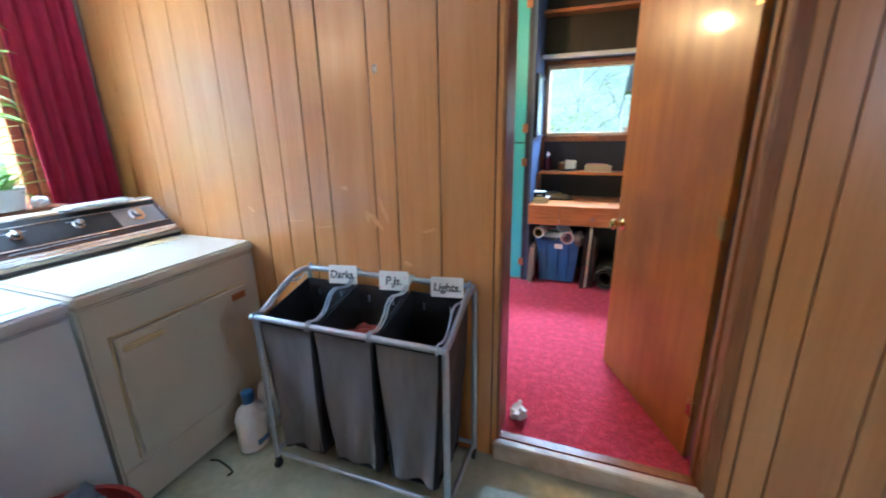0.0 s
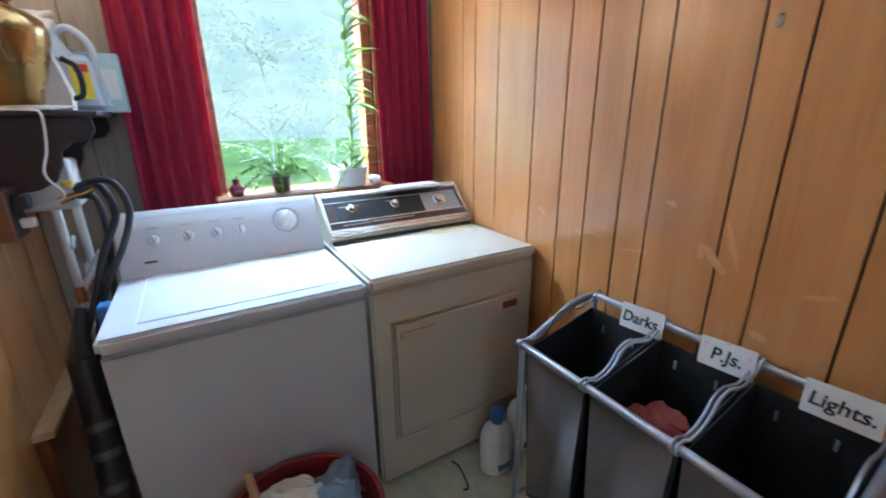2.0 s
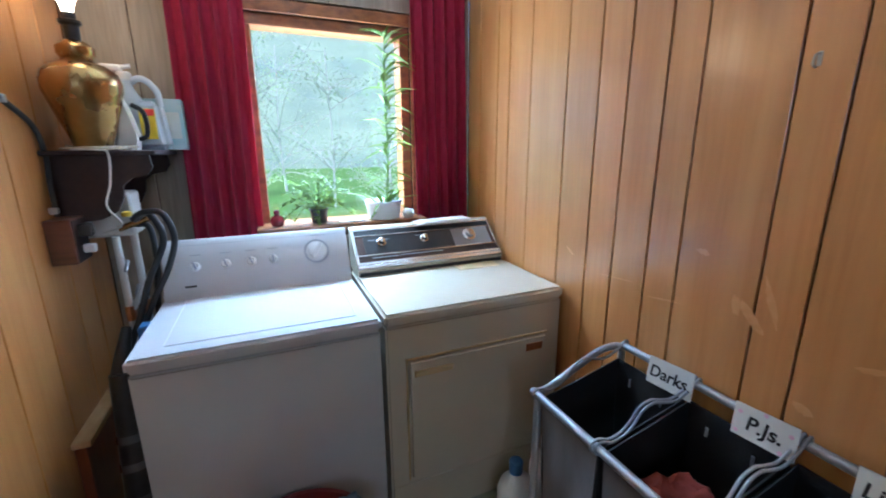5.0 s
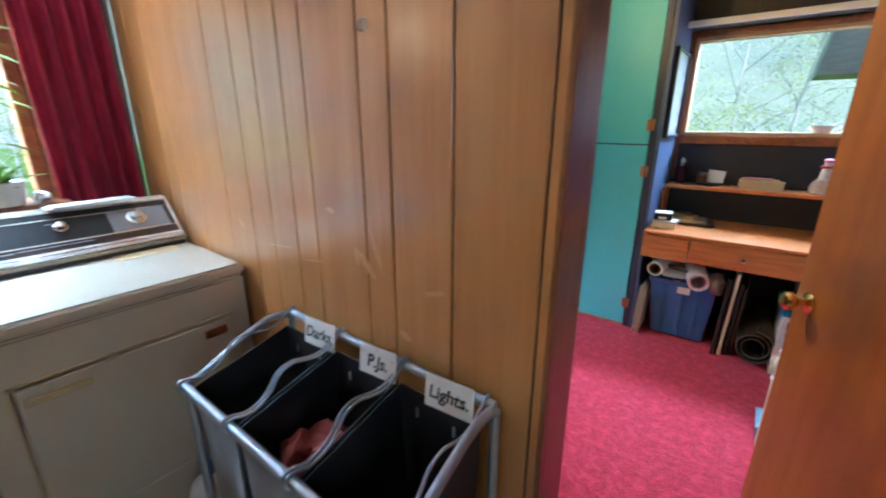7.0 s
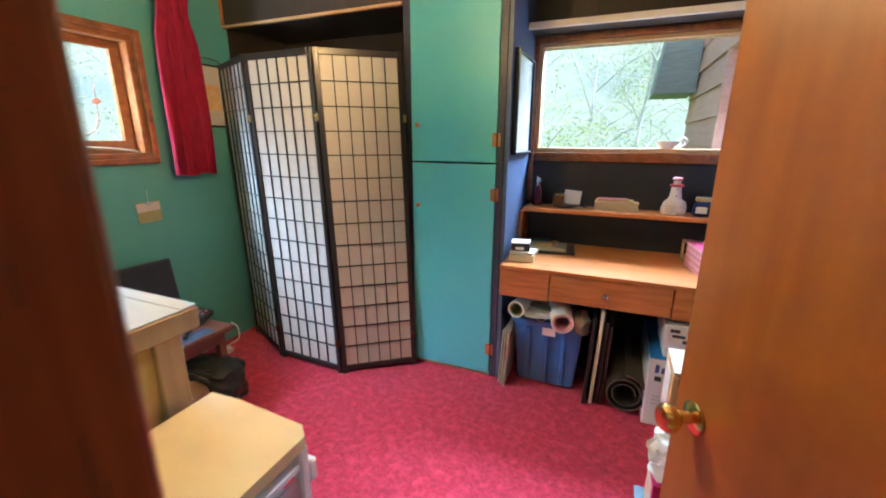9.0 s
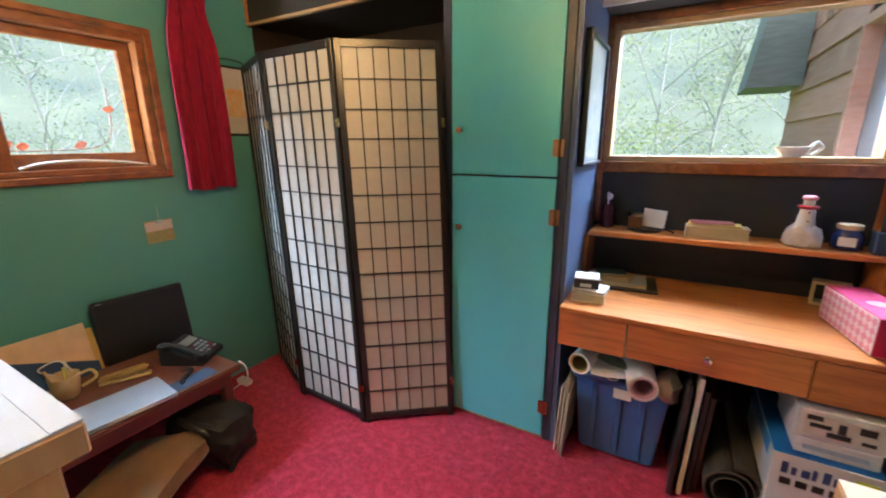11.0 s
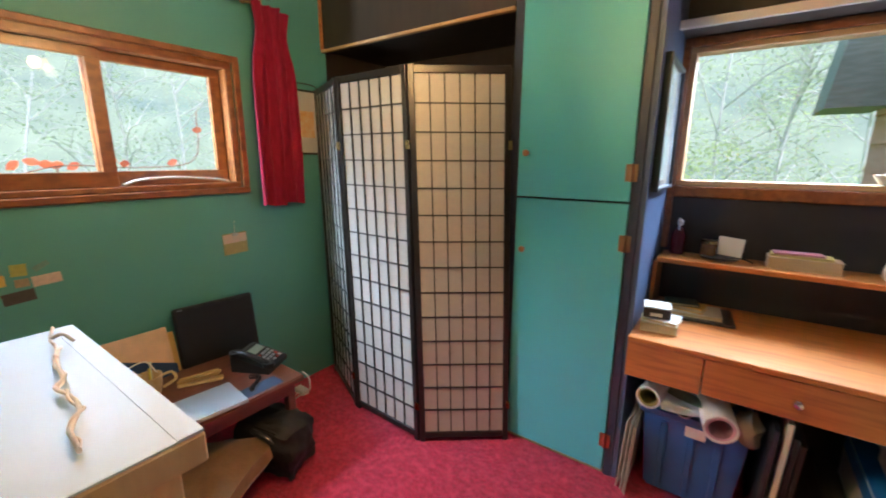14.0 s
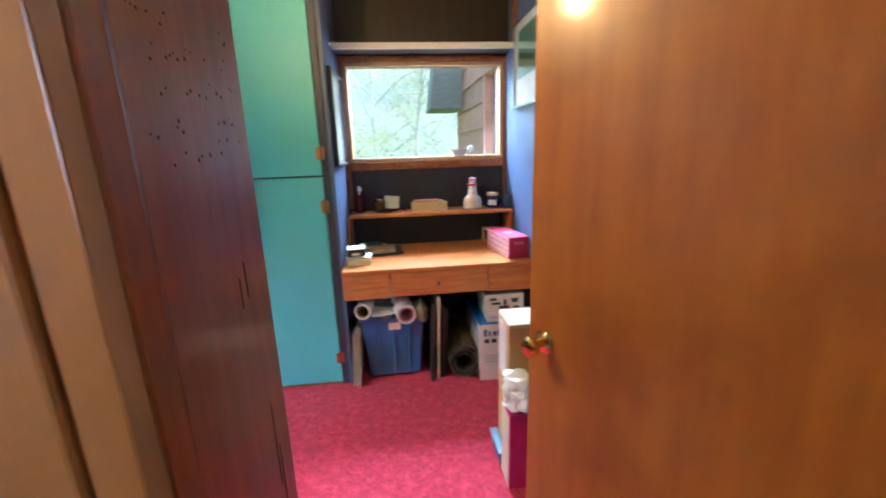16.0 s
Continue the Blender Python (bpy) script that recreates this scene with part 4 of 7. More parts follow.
bmesh.ops.create_icosphere(b, subdivisions=4, radius=0.11)
turn(b, Matrix.Translation((-0.745, 1.50, 0.50)) @ Matrix.Diagonal((0.82, 1.0, 0.85, 1)))
single("crumpled_clothes", lump(lump(lump(b, 0.034, 12, 1), 0.018, 32, 4), 0.007, 70, 9), M_RUST, "crumpled rust red clothes inside the middle bag", "clothes")

# ---- laundry: curtains, sill, shelf and plumbing ----
def curtain(x, y0, y1, z0, z1, folds, seed, depth=0.022, lean=0.0, pinch=0.0):
    """A gathered curtain hanging in folds along y; pinch draws it together under its heading."""
    def fn(u, v):
        hold = 1 - pinch * math.exp(-((v - 0.13) / 0.11) ** 2) - 0.55 * pinch * max(0.0, 1 - v / 0.75)
        y = (y0 + y1) / 2 + (y1 - y0) * (u - 0.5) * hold + lean * v
        w = math.sin(u * folds * 2 * math.pi + seed + 0.5 * math.sin(v * 3 + seed))
        w2 = noise.noise(Vector((u * 4 + seed, v * 2.0, seed))) * 0.5
        fine = 0.25 * math.sin(u * folds * 5.3 * math.pi + 2 * seed + 2.5 * v)
        gather = 0.55 + 0.45 * v
        return (x + depth * (w + w2 + fine) * gather, y + 0.008 * math.cos(u * folds * 2 * math.pi + seed), z1 + (z0 - z1) * v + 0.006 * math.sin(u * 9 + seed) - (0.03 * u * pinch * 4 * (1 - v)))
    return bm_sheet(fn, folds * 14, 30, 0.003)


for y0, y1, seed in ((0.30, 0.60, 0.4), (1.39, 1.70, 2.0)):
    cur = thing("curtain", (XW + 0.06, (y0 + y1) / 2, 0.98), "crimson cloth curtain hanging in folds beside the laundry window", "curtain", "laundry curtains")
    part("cloth", curtain(XW + 0.062, y0, y1, 0.96, 2.19, 5, seed, lean=-0.02 if y0 < 1 else 0.015), M_REDCLOTH, cur)
rod = thing("curtain_rod", (XW + 0.06, 1.0, 2.2), "plain brass curtain rod above the laundry window", "curtain rod")
part("rod", bm_tube([(XW + 0.06, 0.2, 2.2), (XW + 0.06, 1.73, 2.2)], 0.008, 10, False), M_BRASSDULL, rod)
for y in (0.24, 1.71):
    part("bracket", bm_box(XW + 0.008, XW + 0.07, y - 0.008, y + 0.008, 2.185, 2.215, 0.003), M_BRASSDULL, rod)

M_LEAF = mat("bright_leaf", (0.16, 0.26, 0.03), 0.5, second=(0.25, 0.33, 0.06), scale=30, jitter=0.2)
thin(M_LEAF, 0.6)
M_SOIL = mat("potting_soil", (0.04, 0.025, 0.015), 0.95, second=(0.07, 0.045, 0.03), scale=60, bump=0.6, bump_scale=90)
M_STEM = mat("green_stem", (0.20, 0.30, 0.08), 0.6)


def leaf_mesh(length, width, droop):
    """One long pointed leaf, folded along its middle, with thickness."""
    def fn(u, v):
        s = math.sin(math.pi * min(1, u * 0.92 + 0.08)) ** 0.8
        y = (v - 0.5) * width * s
        return (length * u, y, -droop * length * u * u + abs(v - 0.5) * width * 0.35 * s)
    return mesh_of(bm_sheet(fn, 5, 2, 0.0008), "leaf", M_LEAF)


lily = thing("potted_plant", (-2.395, 1.205, 1.04), "tall leafy plant in a white pot on the sill", "plant")
pot = part("pot", bm_lathe([(0.072, 0.0), (0.084, 0.004), (0.097, 0.085), (0.102, 0.09), (0.100, 0.098), (0.093, 0.096), (0.085, 0.08), (0.0, 0.072)], 28, (-2.395, 1.205, 1.04)), M_WHITEPL, lily, "white pot with moulded rim")
part("soil", bm_lathe([(0.08, 0.066), (0.086, 0.078), (0.0, 0.082)], 20, (-2.395, 1.205, 1.04)), M_SOIL, pot)
stem_line = [(-2.395, 1.22, 1.1), (-2.40, 1.24, 1.35), (-2.395, 1.235, 1.65), (-2.40, 1.245, 1.98)]
part("stem", bm_tube(stem_line, 0.007, 8, taper=0.004), M_STEM, lily)
LEAVES = [leaf_mesh(0.16, 0.024, 0.45), leaf_mesh(0.13, 0.021, 0.7), leaf_mesh(0.11, 0.019, 0.25)]
lr = random.Random(11)
pts = smooth_points(stem_line, 30)
for k in range(88):
    p = pts[int(lr.random() ** 0.9 * (len(pts) - 1))]
    a = lr.uniform(0, 2 * math.pi)
    if math.cos(a) < -0.5:
        a = math.pi - a
    m = Matrix.Translation(p) @ Matrix.Rotation(a, 4, "Z") @ Matrix.Rotation(radians(lr.uniform(-55, -5)), 4, "Y") @ Matrix.Rotation(lr.uniform(-0.5, 0.5), 4, "X")
    piece("leaf", lr.choice(LEAVES), lily, m)
for k in range(16):
    a = lr.uniform(0, 2 * math.pi)
    m = Matrix.Translation((-2.395 + 0.03 * math.cos(a), 1.205 + 0.03 * math.sin(a), 1.11)) @ Matrix.Rotation(a, 4, "Z") @ Matrix.Rotation(radians(lr.uniform(-75, -25)), 4, "Y")
    piece("leaf", LEAVES[k % 3], lily, m)

fern = thing("potted_plant", (-2.40, 0.86, 1.04), "small bushy plant spilling from a black nursery pot", "plant")
part("pot", bm_lathe([(0.034, 0), (0.038, 0.004), (0.046, 0.066), (0.05, 0.068), (0.05, 0.074), (0.044, 0.074), (0.04, 0.06), (0, 0.06)], 22, (-2.40, 0.86, 1.04)), M_BLACKPL, fern, "black plastic pot")
SMALL = [leaf_mesh(0.040, 0.018, 0.2), leaf_mesh(0.028, 0.015, 0.4)]
for k in range(30):
    a = lr.uniform(0, 2 * math.pi)
    reach, up = lr.uniform(0.10, 0.25), lr.uniform(-0.07, 0.2)
    end = Vector((-2.40 + reach * 0.35 * math.cos(a), 0.86 + reach * math.sin(a), 1.10 + up))
    midp = (Vector((-2.40, 0.86, 1.1)) + end) / 2 + Vector((0, 0, 0.05))
    part("stem", bm_tube([(-2.40, 0.86, 1.1), midp, end], 0.0016, 5), M_STEM, fern)
    for t in np.linspace(0.3, 1.0, 8):
        q = Vector((-2.40, 0.86, 1.1)).lerp(midp, min(1, 2 * t)) if t < 0.5 else midp.lerp(end, 2 * t - 1)
        m = Matrix.Translation(q) @ Matrix.Rotation(lr.uniform(0, 6.28), 4, "Z") @ Matrix.Rotation(radians(lr.uniform(-50, 20)), 4, "Y")
        piece("leaf", lr.choice(SMALL), fern, m)
b = bmesh.new()
bmesh.ops.create_icosphere(b, subdivisions=3, radius=0.03)
single("crumpled_tissue", lump(turn(b, Matrix.Translation((-2.36, 1.335, 1.064)) @ Matrix.Diagonal((1, 1.1, 0.75, 1))), 0.012, 60, 2), M_PAPER, "crumpled white tissue beside the flower pot", "tissue")
single("glass_ornament", bm_lathe([(0.022, 0), (0.03, 0.008), (0.034, 0.03), (0.024, 0.05), (0.012, 0.056), (0.016, 0.066), (0.014, 0.078), (0.0, 0.082)], 20, (-2.37, 0.655, 1.04)), mat("dark_red_glass", (0.22, 0.01, 0.02), 0.12, coat=0.5), "small dark red glass ornament on the window sill", "ornament")
single("paper_scrap", turn(bm_box(-0.03, 0.03, -0.06, 0.06, 0, 0.004, 0.001), Matrix.Translation((-2.37, 1.02, 1.0405))), M_PAPER, "white paper scrap on the sill", "paper")

SY = YS + 0.012
wshelf = thing("wall_shelf", (-2.2, SY, 1.2), "dark stained wooden wall shelf on scrolled brackets", "shelf")
part("board", bm_box(-2.44, -2.02, SY, 0.262, 1.393, 1.412, 0.004), M_DARKWOOD, wshelf)
scroll = [(SY, 1.393), (0.235, 1.393), (0.24, 1.35), (0.22, 1.32), (0.17, 1.31), (0.14, 1.285), (0.135, 1.24), (0.11, 1.19), (0.06, 1.165), (SY, 1.15)]
for x in (-2.075, -2.39):
    part("bracket", bm_prism(scroll, x, x + 0.02, "x"), M_DARKWOOD, wshelf, "scrolled dark bracket", smooth=False)
part("back_rail", bm_box(-2.37, -2.075, SY, SY + 0.015, 1.32, 1.393, 0.002), M_DARKWOOD, wshelf)

lampo = thing("table_lamp", (-2.10, 0.075, 1.412), "brass table lamp without a shade, its bulb lit", "lamp")
LAMP_AT = (-2.10, 0.068, 1.412)
part("base", bm_lathe([(0.064, 0.0), (0.066, 0.007), (0.058, 0.014), (0.062, 0.034), (0.080, 0.09), (0.099, 0.15), (0.113, 0.20), (0.115, 0.23), (0.106, 0.262), (0.076, 0.285), (0.049, 0.294), (0.043, 0.303), (0.054, 0.319), (0.054, 0.342), (0.038, 0.358), (0.026, 0.364)], 40, LAMP_AT), M_BRASSDULL, lampo, "brass urn-shaped body")
part("socket", bm_lathe([(0.020, 0.362), (0.022, 0.368), (0.022, 0.41), (0.032, 0.418), (0.032, 0.426), (0.02, 0.43), (0.02, 0.45)], 20, LAMP_AT), M_BLACKPL, lampo, "black socket")
part("bulb", bm_lathe([(0.014, 0.45), (0.018, 0.47), (0.03, 0.50), (0.034, 0.525), (0.026, 0.55), (0.0, 0.56)], 20, LAMP_AT), mat("glowing_bulb", (1, 0.9, 0.75), 0.4, emit=((1.0, 0.72, 0.4), 9.0)), lampo, "glowing frosted bulb")
coil_line = [(-2.10 + (0.085 + 0.012 * math.sin(k * 0.9)) * math.cos(k * 0.42), 0.085 + (0.10 + 0.014 * math.cos(k * 0.7)) * math.sin(k * 0.42), 1.4155 + 0.0012 * (k % 12)) for k in range(44)]
part("cord_coil", bm_tube([p for p in coil_line if p[1] > -0.03], 0.0032, 6), M_ALMOND, lampo, "pale cord coiled round the foot")
part("cord", bm_tube([(-2.03, 0.02, 1.416), (-2.0, 0.1, 1.414), (-2.0, 0.13, 1.40), (-2.0, 0.12, 1.3), (-1.99, 0.10, 1.22), (-2.0, 0.13, 1.15), (-2.02, 0.06, 1.12)], 0.0035, 6), M_WHITEPL, lampo, "thin white cord")
jug = thing("bleach_jug", (-2.30, 0.19, 1.412), "large milky plastic jug with a loop handle and yellow label", "jug")
M_JUG = mat("milky_translucent_plastic", (0.66, 0.72, 0.78), 0.35, second=(0.60, 0.66, 0.73), scale=8)
thin(M_JUG, 0.35)
body = bm_box(-2.36, -2.241, 0.108, 0.272, 1.4125, 1.605, 0.022, 3)
for v in body.verts:
    up = max(0.0, (v.co.z - 1.56) / 0.045)
    v.co.y += (0.15 - v.co.y) * 0.22 * up
    v.co.x += (-2.30 - v.co.x) * 0.22 * up
part("body", body, M_JUG, jug)
part("shoulder", bm_lathe([(0.055, 1.59), (0.045, 1.62), (0.026, 1.655), (0.021, 1.685)], 24, (-2.30, 0.145, 0)), M_JUG, jug)
part("handle", bm_tube([(-2.30, 0.155, 1.668), (-2.30, 0.19, 1.692), (-2.30, 0.222, 1.68), (-2.30, 0.25, 1.64), (-2.30, 0.252, 1.585)], 0.0125, 10), M_JUG, jug, "moulded loop handle")
part("cap", bm_lathe([(0.025, 1.683), (0.026, 1.71), (0.02, 1.715)], 18, (-2.30, 0.145, 0)), M_WHITEPL, jug, "white screw cap")
part("label", bm_box(-2.2425, -2.2385, 0.186, 0.240, 1.455, 1.572, 0.001), mat("yellow_label", (0.85, 0.66, 0.02), 0.5), jug, "yellow printed label")
part("stripe", bm_box(-2.2384, -2.2375, 0.196, 0.238, 1.545, 1.57), mat("red_label", (0.7, 0.05, 0.03), 0.5), jug, "red stripe")
spb = thing("spray_bottle", (-2.33, 0.09, 1.412), "white spray bottle with a trigger head on the wall shelf", "bottle")
part("body", bm_lathe([(0.034, 0), (0.038, 0.006), (0.038, 0.19), (0.026, 0.25), (0.014, 0.275), (0.014, 0.30)], 22, (-2.33, 0.09, 1.412)), M_WHITEPL, spb)
part("trigger_head", bm_join(bm_box(-2.345, -2.315, 0.06, 0.135, 1.712, 1.745, 0.008), bm_tube([(-2.33, 0.13, 1.735), (-2.33, 0.165, 1.742)], 0.009, 8, False), bm_tube([(-2.33, 0.125, 1.715), (-2.33, 0.142, 1.69), (-2.33, 0.14, 1.665)], 0.006, 8)), M_WHITEPL, spb, "white trigger head")
iron = thing("clothes_iron", (-2.17, 0.19, 1.412), "white clothes iron standing on its heel", "iron")
part("body", bm_prism([(0.10, 0.0), (0.185, 0.0), (0.192, 0.05), (0.17, 0.15), (0.145, 0.215), (0.125, 0.22), (0.11, 0.1)], -2.205, -2.135, "x"), M_WHITEPL, iron)
iron.children[0].data.transform(Matrix.Translation((0, 0, 1.412)))
part("handle", bm_tube([(-2.17, 0.18, 1.45), (-2.17, 0.218, 1.47), (-2.17, 0.218, 1.55), (-2.17, 0.182, 1.58)], 0.009, 8), M_BLACKPL, iron, "dark grey handle")
cart_box = thing("detergent_box", (-2.38, 0.24, 1.412), "pale blue cardboard box at the end of the shelf", "box")
part("carton", bm_box(-2.43, -2.366, 0.16, 0.318, 1.4125, 1.625, 0.003), mat("pale_blue_card", (0.35, 0.55, 0.62), 0.6, second=(0.5, 0.62, 0.62), scale=16), cart_box)
part("label", bm_box(-2.366, -2.3645, 0.20, 0.305, 1.46, 1.57), M_CARD, cart_box)

outlet = thing("outlet_box", (-1.97, SY, 1.05), "wooden outlet box with a dark face and plugs", "outlet")
part("box", bm_box(-2.06, -1.94, SY, 0.005, 1.03, 1.185, 0.003), M_TABLEWOOD, outlet, "reddish wooden box", smooth=False)
part("plate", bm_box(-2.055, -1.945, 0.0055, 0.009, 1.035, 1.18, 0.001), M_DARKWOOD, outlet, "dark front face")
part("plug", bm_box(-2.0, -1.97, 0.009, 0.05, 1.12, 1.165, 0.005), M_BLACKPL, outlet, "black plug")
part("plug", bm_box(-2.01, -1.985, 0.009, 0.045, 1.06, 1.09, 0.004), M_WHITEPL, outlet, "white plug")
cable = thing("power_cable", (-1.7, SY, 1.5), "thick dark grey cable pinned along the panelling", "cable")
part("cord", bm_tube([(-1.15, SY + 0.012, 1.86), (-1.4, SY + 0.012, 1.755), (-1.55, SY + 0.012, 1.69), (-1.85, SY + 0.014, 1.56), (-2.0, SY + 0.014, 1.49), (-2.035, SY + 0.015, 1.40), (-2.02, SY + 0.015, 1.28), (-2.01, SY + 0.018, 1.19)], 0.0085, 8), M_RUBBER, cable)
for x, z in ((-1.85, 1.56), (-2.012, 1.21)):
    part("clip", bm_box(x - 0.01, x + 0.01, SY, SY + 0.025, z - 0.012, z + 0.012, 0.003), M_TUBE, cable, "metal clip")

plumb = thing("washer_plumbing", (-2.15, 0.08, 0.3), "white pipes with copper joints and valves beside the washer", "plumbing")
for x, y, z0, z1 in ((-2.10, 0.075, -0.05, 1.09), (-2.17, 0.115, 0.1, 1.10)):
    part("pipe", bm_tube([(x, y, z0), (x, y, z1)], 0.013, 12, False), M_WHITEPL, plumb)
    for z in (0.55, 0.78):
        part("joint", bm_tube([(x, y, z - 0.03), (x, y, z + 0.03)], 0.018, 12, False), M_COPPER, plumb, "copper joint")
part("pipe", bm_tube([(-2.10, 0.075, 0.78), (-2.11, 0.115, 0.85), (-2.15, 0.155, 0.92)], 0.012, 10), M_WHITEPL, plumb)
part("valve_box", bm_box(-2.26, -2.13, SY, 0.135, 1.085, 1.255, 0.010), M_WHITEPL, plumb, "white valve box")
for x, z in ((-2.07, 0.98), (-2.14, 0.86)):
    part("valve_handle", turn(bm_box(-0.03, 0.03, -0.006, 0.006, -0.008, 0.008, 0.004), Matrix.Translation((x, 0.10, z)) @ Matrix.Rotation(0.6, 4, "Y")), M_TUBE, plumb, "small lever")
part("faucet", bm_join(bm_tube([(-2.1, 0.09, 1.12), (-2.1, 0.19, 1.155)], 0.012, 10, False), bm_lathe([(0.02, 0), (0.022, 0.01), (0.01, 0.02)], 12, (-2.1, 0.16, 1.16))), M_BRASSDULL, plumb, "brass faucet")
for pts2, r in (([(-2.06, 0.15, 1.16), (-2.0, 0.20, 1.19), (-1.97, 0.265, 1.185), (-1.965, 0.290, 1.09), (-1.975, 0.25, 0.97), (-1.97, 0.185, 0.85), (-1.95, 0.13, 0.70), (-1.94, 0.11, 0.55)], 0.0110),
                ([(-2.08, 0.15, 1.155), (-2.03, 0.20, 1.185), (-2.0, 0.236, 1.15), (-2.0, 0.245, 1.07), (-1.985, 0.185, 0.94), (-1.96, 0.14, 0.80), (-1.93, 0.085, 0.66), (-1.91, 0.05, 0.50), (-1.90, 0.04, 0.30)], 0.0120),
                ([(-2.12, 0.14, 1.13), (-2.09, 0.19, 1.12), (-2.07, 0.2, 1.0), (-2.06, 0.185, 0.86), (-2.05, 0.16, 0.6)], 0.0105)):
    part("hose", bm_tube(pts2, r, 10), M_RUBBER, plumb, "dark grey rubber hose")
part("valve_knob", bm_lathe([(0.014, 0), (0.017, 0.006), (0.017, 0.016), (0.01, 0.02)], 14, (-2.07, 0.13, 1.17)), mat("yellow_valve_plastic", (0.75, 0.5, 0.03), 0.4), plumb, "yellow valve knob")
part("blue_fitting", bm_box(-1.92, -1.86, 0.15, 0.19, 0.72, 0.80, 0.008), M_BLUEPL, plumb, "blue plastic fitting")

vac = thing("stick_vacuum", (-1.75, 0.1, LF), "black upright stick vacuum leaning beside the washer", "vacuum cleaner")
VA, VB = Vector((-1.70, 0.10, LF + 0.03)), Vector((-1.86, 0.09, 0.64))
part("body", bm_tube([VA, VA.lerp(VB, 0.8), VB], 0.045, 16, False), M_BLACKPL, vac)
part("nose", bm_tube([VB, VB + Vector((-0.02, 0, 0.05)), VB + Vector((-0.08, 0.01, 0.14))], 0.04, 14, taper=0.016), M_BLACKPL, vac)
for t in (0.35, 0.52, 0.66):
    c = VA.lerp(VB, t)
    part("band", bm_tube([c, c + (VB - VA) * 0.04], 0.047, 16, False), mat("smoke_grey_plastic", (0.30, 0.31, 0.32), 0.2, 0.6, coat=0.4), vac, "smoke grey band")
part("handle", bm_tube([VA + Vector((0.02, 0.03, 0.18)), (-1.55, 0.09, 0.24), (-1.35, 0.06, 0.40)], 0.014, 10), M_TUBE, vac, "grey tube handle")
ledge = thing("wall_ledge", (-1.98, SY, LF), "pale wooden ledge capping a dark low panel beside the washer", "ledge")
part("cap", bm_box(-2.30, -1.775, SY, -0.012, 0.428, 0.452, 0.003), M_PINE, ledge, "pale wooden cap", smooth=False)
part("panel", bm_box(-2.30, -1.79, SY, -0.035, LF, 0.428, 0.002), M_JAMB, ledge, "dark reddish low panel", smooth=False)

basket = thing("laundry_basket", (-1.24, 0.61, LF), "dark red plastic laundry basket full of crumpled clothes", "laundry basket")
part("tub", bm_lathe([(0.17, 0.0), (0.178, 0.005), (0.23, 0.33), (0.243, 0.335), (0.243, 0.35), (0.226, 0.352), (0.218, 0.33), (0.165, 0.012), (0.0, 0.01)], 36, (-1.24, 0.61, LF)), mat("dark_red_plastic", (0.20, 0.018, 0.015), 0.4), basket, "dark red round tub")
for k, (dx, dy, col, r) in enumerate(((-0.05, -0.04, (0.62, 0.56, 0.46), 0.10), (0.05, 0.05, (0.20, 0.28, 0.36), 0.11), (-0.06, 0.09, (0.16, 0.2, 0.26), 0.08), (0.06, -0.09, (0.55, 0.5, 0.44), 0.09))):
    b = bmesh.new()
    bmesh.ops.create_icosphere(b, subdivisions=4, radius=r)
    turn(b, Matrix.Translation((-1.24 + dx * 1.2, 0.63 + dy * 1.2, LF + 0.335)) @ Matrix.Diagonal((1, 1, 0.6, 1)))
    single("crumpled_clothes", lump(lump(b, 0.045, 12, k), 0.014, 36, k + 7), mat("basket_cloth_%d" % k, col, 0.9, scale=30, bump=0.3, bump_scale=120), ("crumpled cream cloth" if col[0] > 0.4 else "crumpled blue-grey cloth") + " in the laundry basket", "clothes", "clothes in the basket")
single("rope_handle", bm_tube([(-1.33, 0.51, 0.2), (-1.35, 0.50, 0.29), (-1.37, 0.49, 0.365)], 0.014, 10), M_PINE, "short braided rope end sticking out of the basket", "rope")
for x, y, h, capc, lab in ((-1.36, 1.43, 0.24, M_BLUEPL, "white detergent bottle with a blue cap on the vinyl floor"), (-1.40, 1.61, 0.26, M_WHITEPL, "plain white plastic bottle beside the dryer")):
    bt = thing("detergent_bottle", (x, y, LF), lab, "bottle", "bottles by the dryer")
    part("body", bm_lathe([(0.066, 0), (0.074, 0.006), (0.076, h * 0.7), (0.064, h * 0.85), (0.024, h * 0.97), (0.022, h)], 24, (x, y, LF), sx=0.8), M_WHITEPL, bt)
    part("cap", bm_lathe([(0.027, h), (0.028, h + 0.05), (0.022, h + 0.056)], 20, (x, y, LF)), capc, bt, "blue cap" if capc == M_BLUEPL else "white cap")
    part("label", bm_box(x + 0.054, x + 0.0615, y - 0.03, y + 0.03, LF + 0.035, LF + 0.06), M_BLUEPL, bt, "blue label band")
single("bent_wire", bm_tube([(-1.475, 1.274, LF + 0.006), (-1.43, 1.285, LF + 0.005), (-1.33, 1.262, LF + 0.005), (-1.325, 1.235, LF + 0.005)], 0.004, 6), M_BLACKPL, "black bent wire lying on the vinyl floor", "wire")
b = bmesh.new()
bmesh.ops.create_icosphere(b, subdivisions=3, radius=0.045)
single("torn_paper", lump(turn(b, Matrix.Translation((-0.185, 1.93, 0.03)) @ Matrix.Diagonal((0.8, 1.2, 0.7, 1))), 0.03, 40, 3), M_PAPER, "torn white paper scraps at the carpet's edge", "paper")
hookt = thing("wall_hook", (-0.76, YP, 1.58), "small brass hook screwed into the panelling", "hook")
part("plate", bm_box(-0.765, -0.755, YP - 0.006, YP - 0.004, 1.575, 1.605, 0.001), M_ALMOND, hookt)
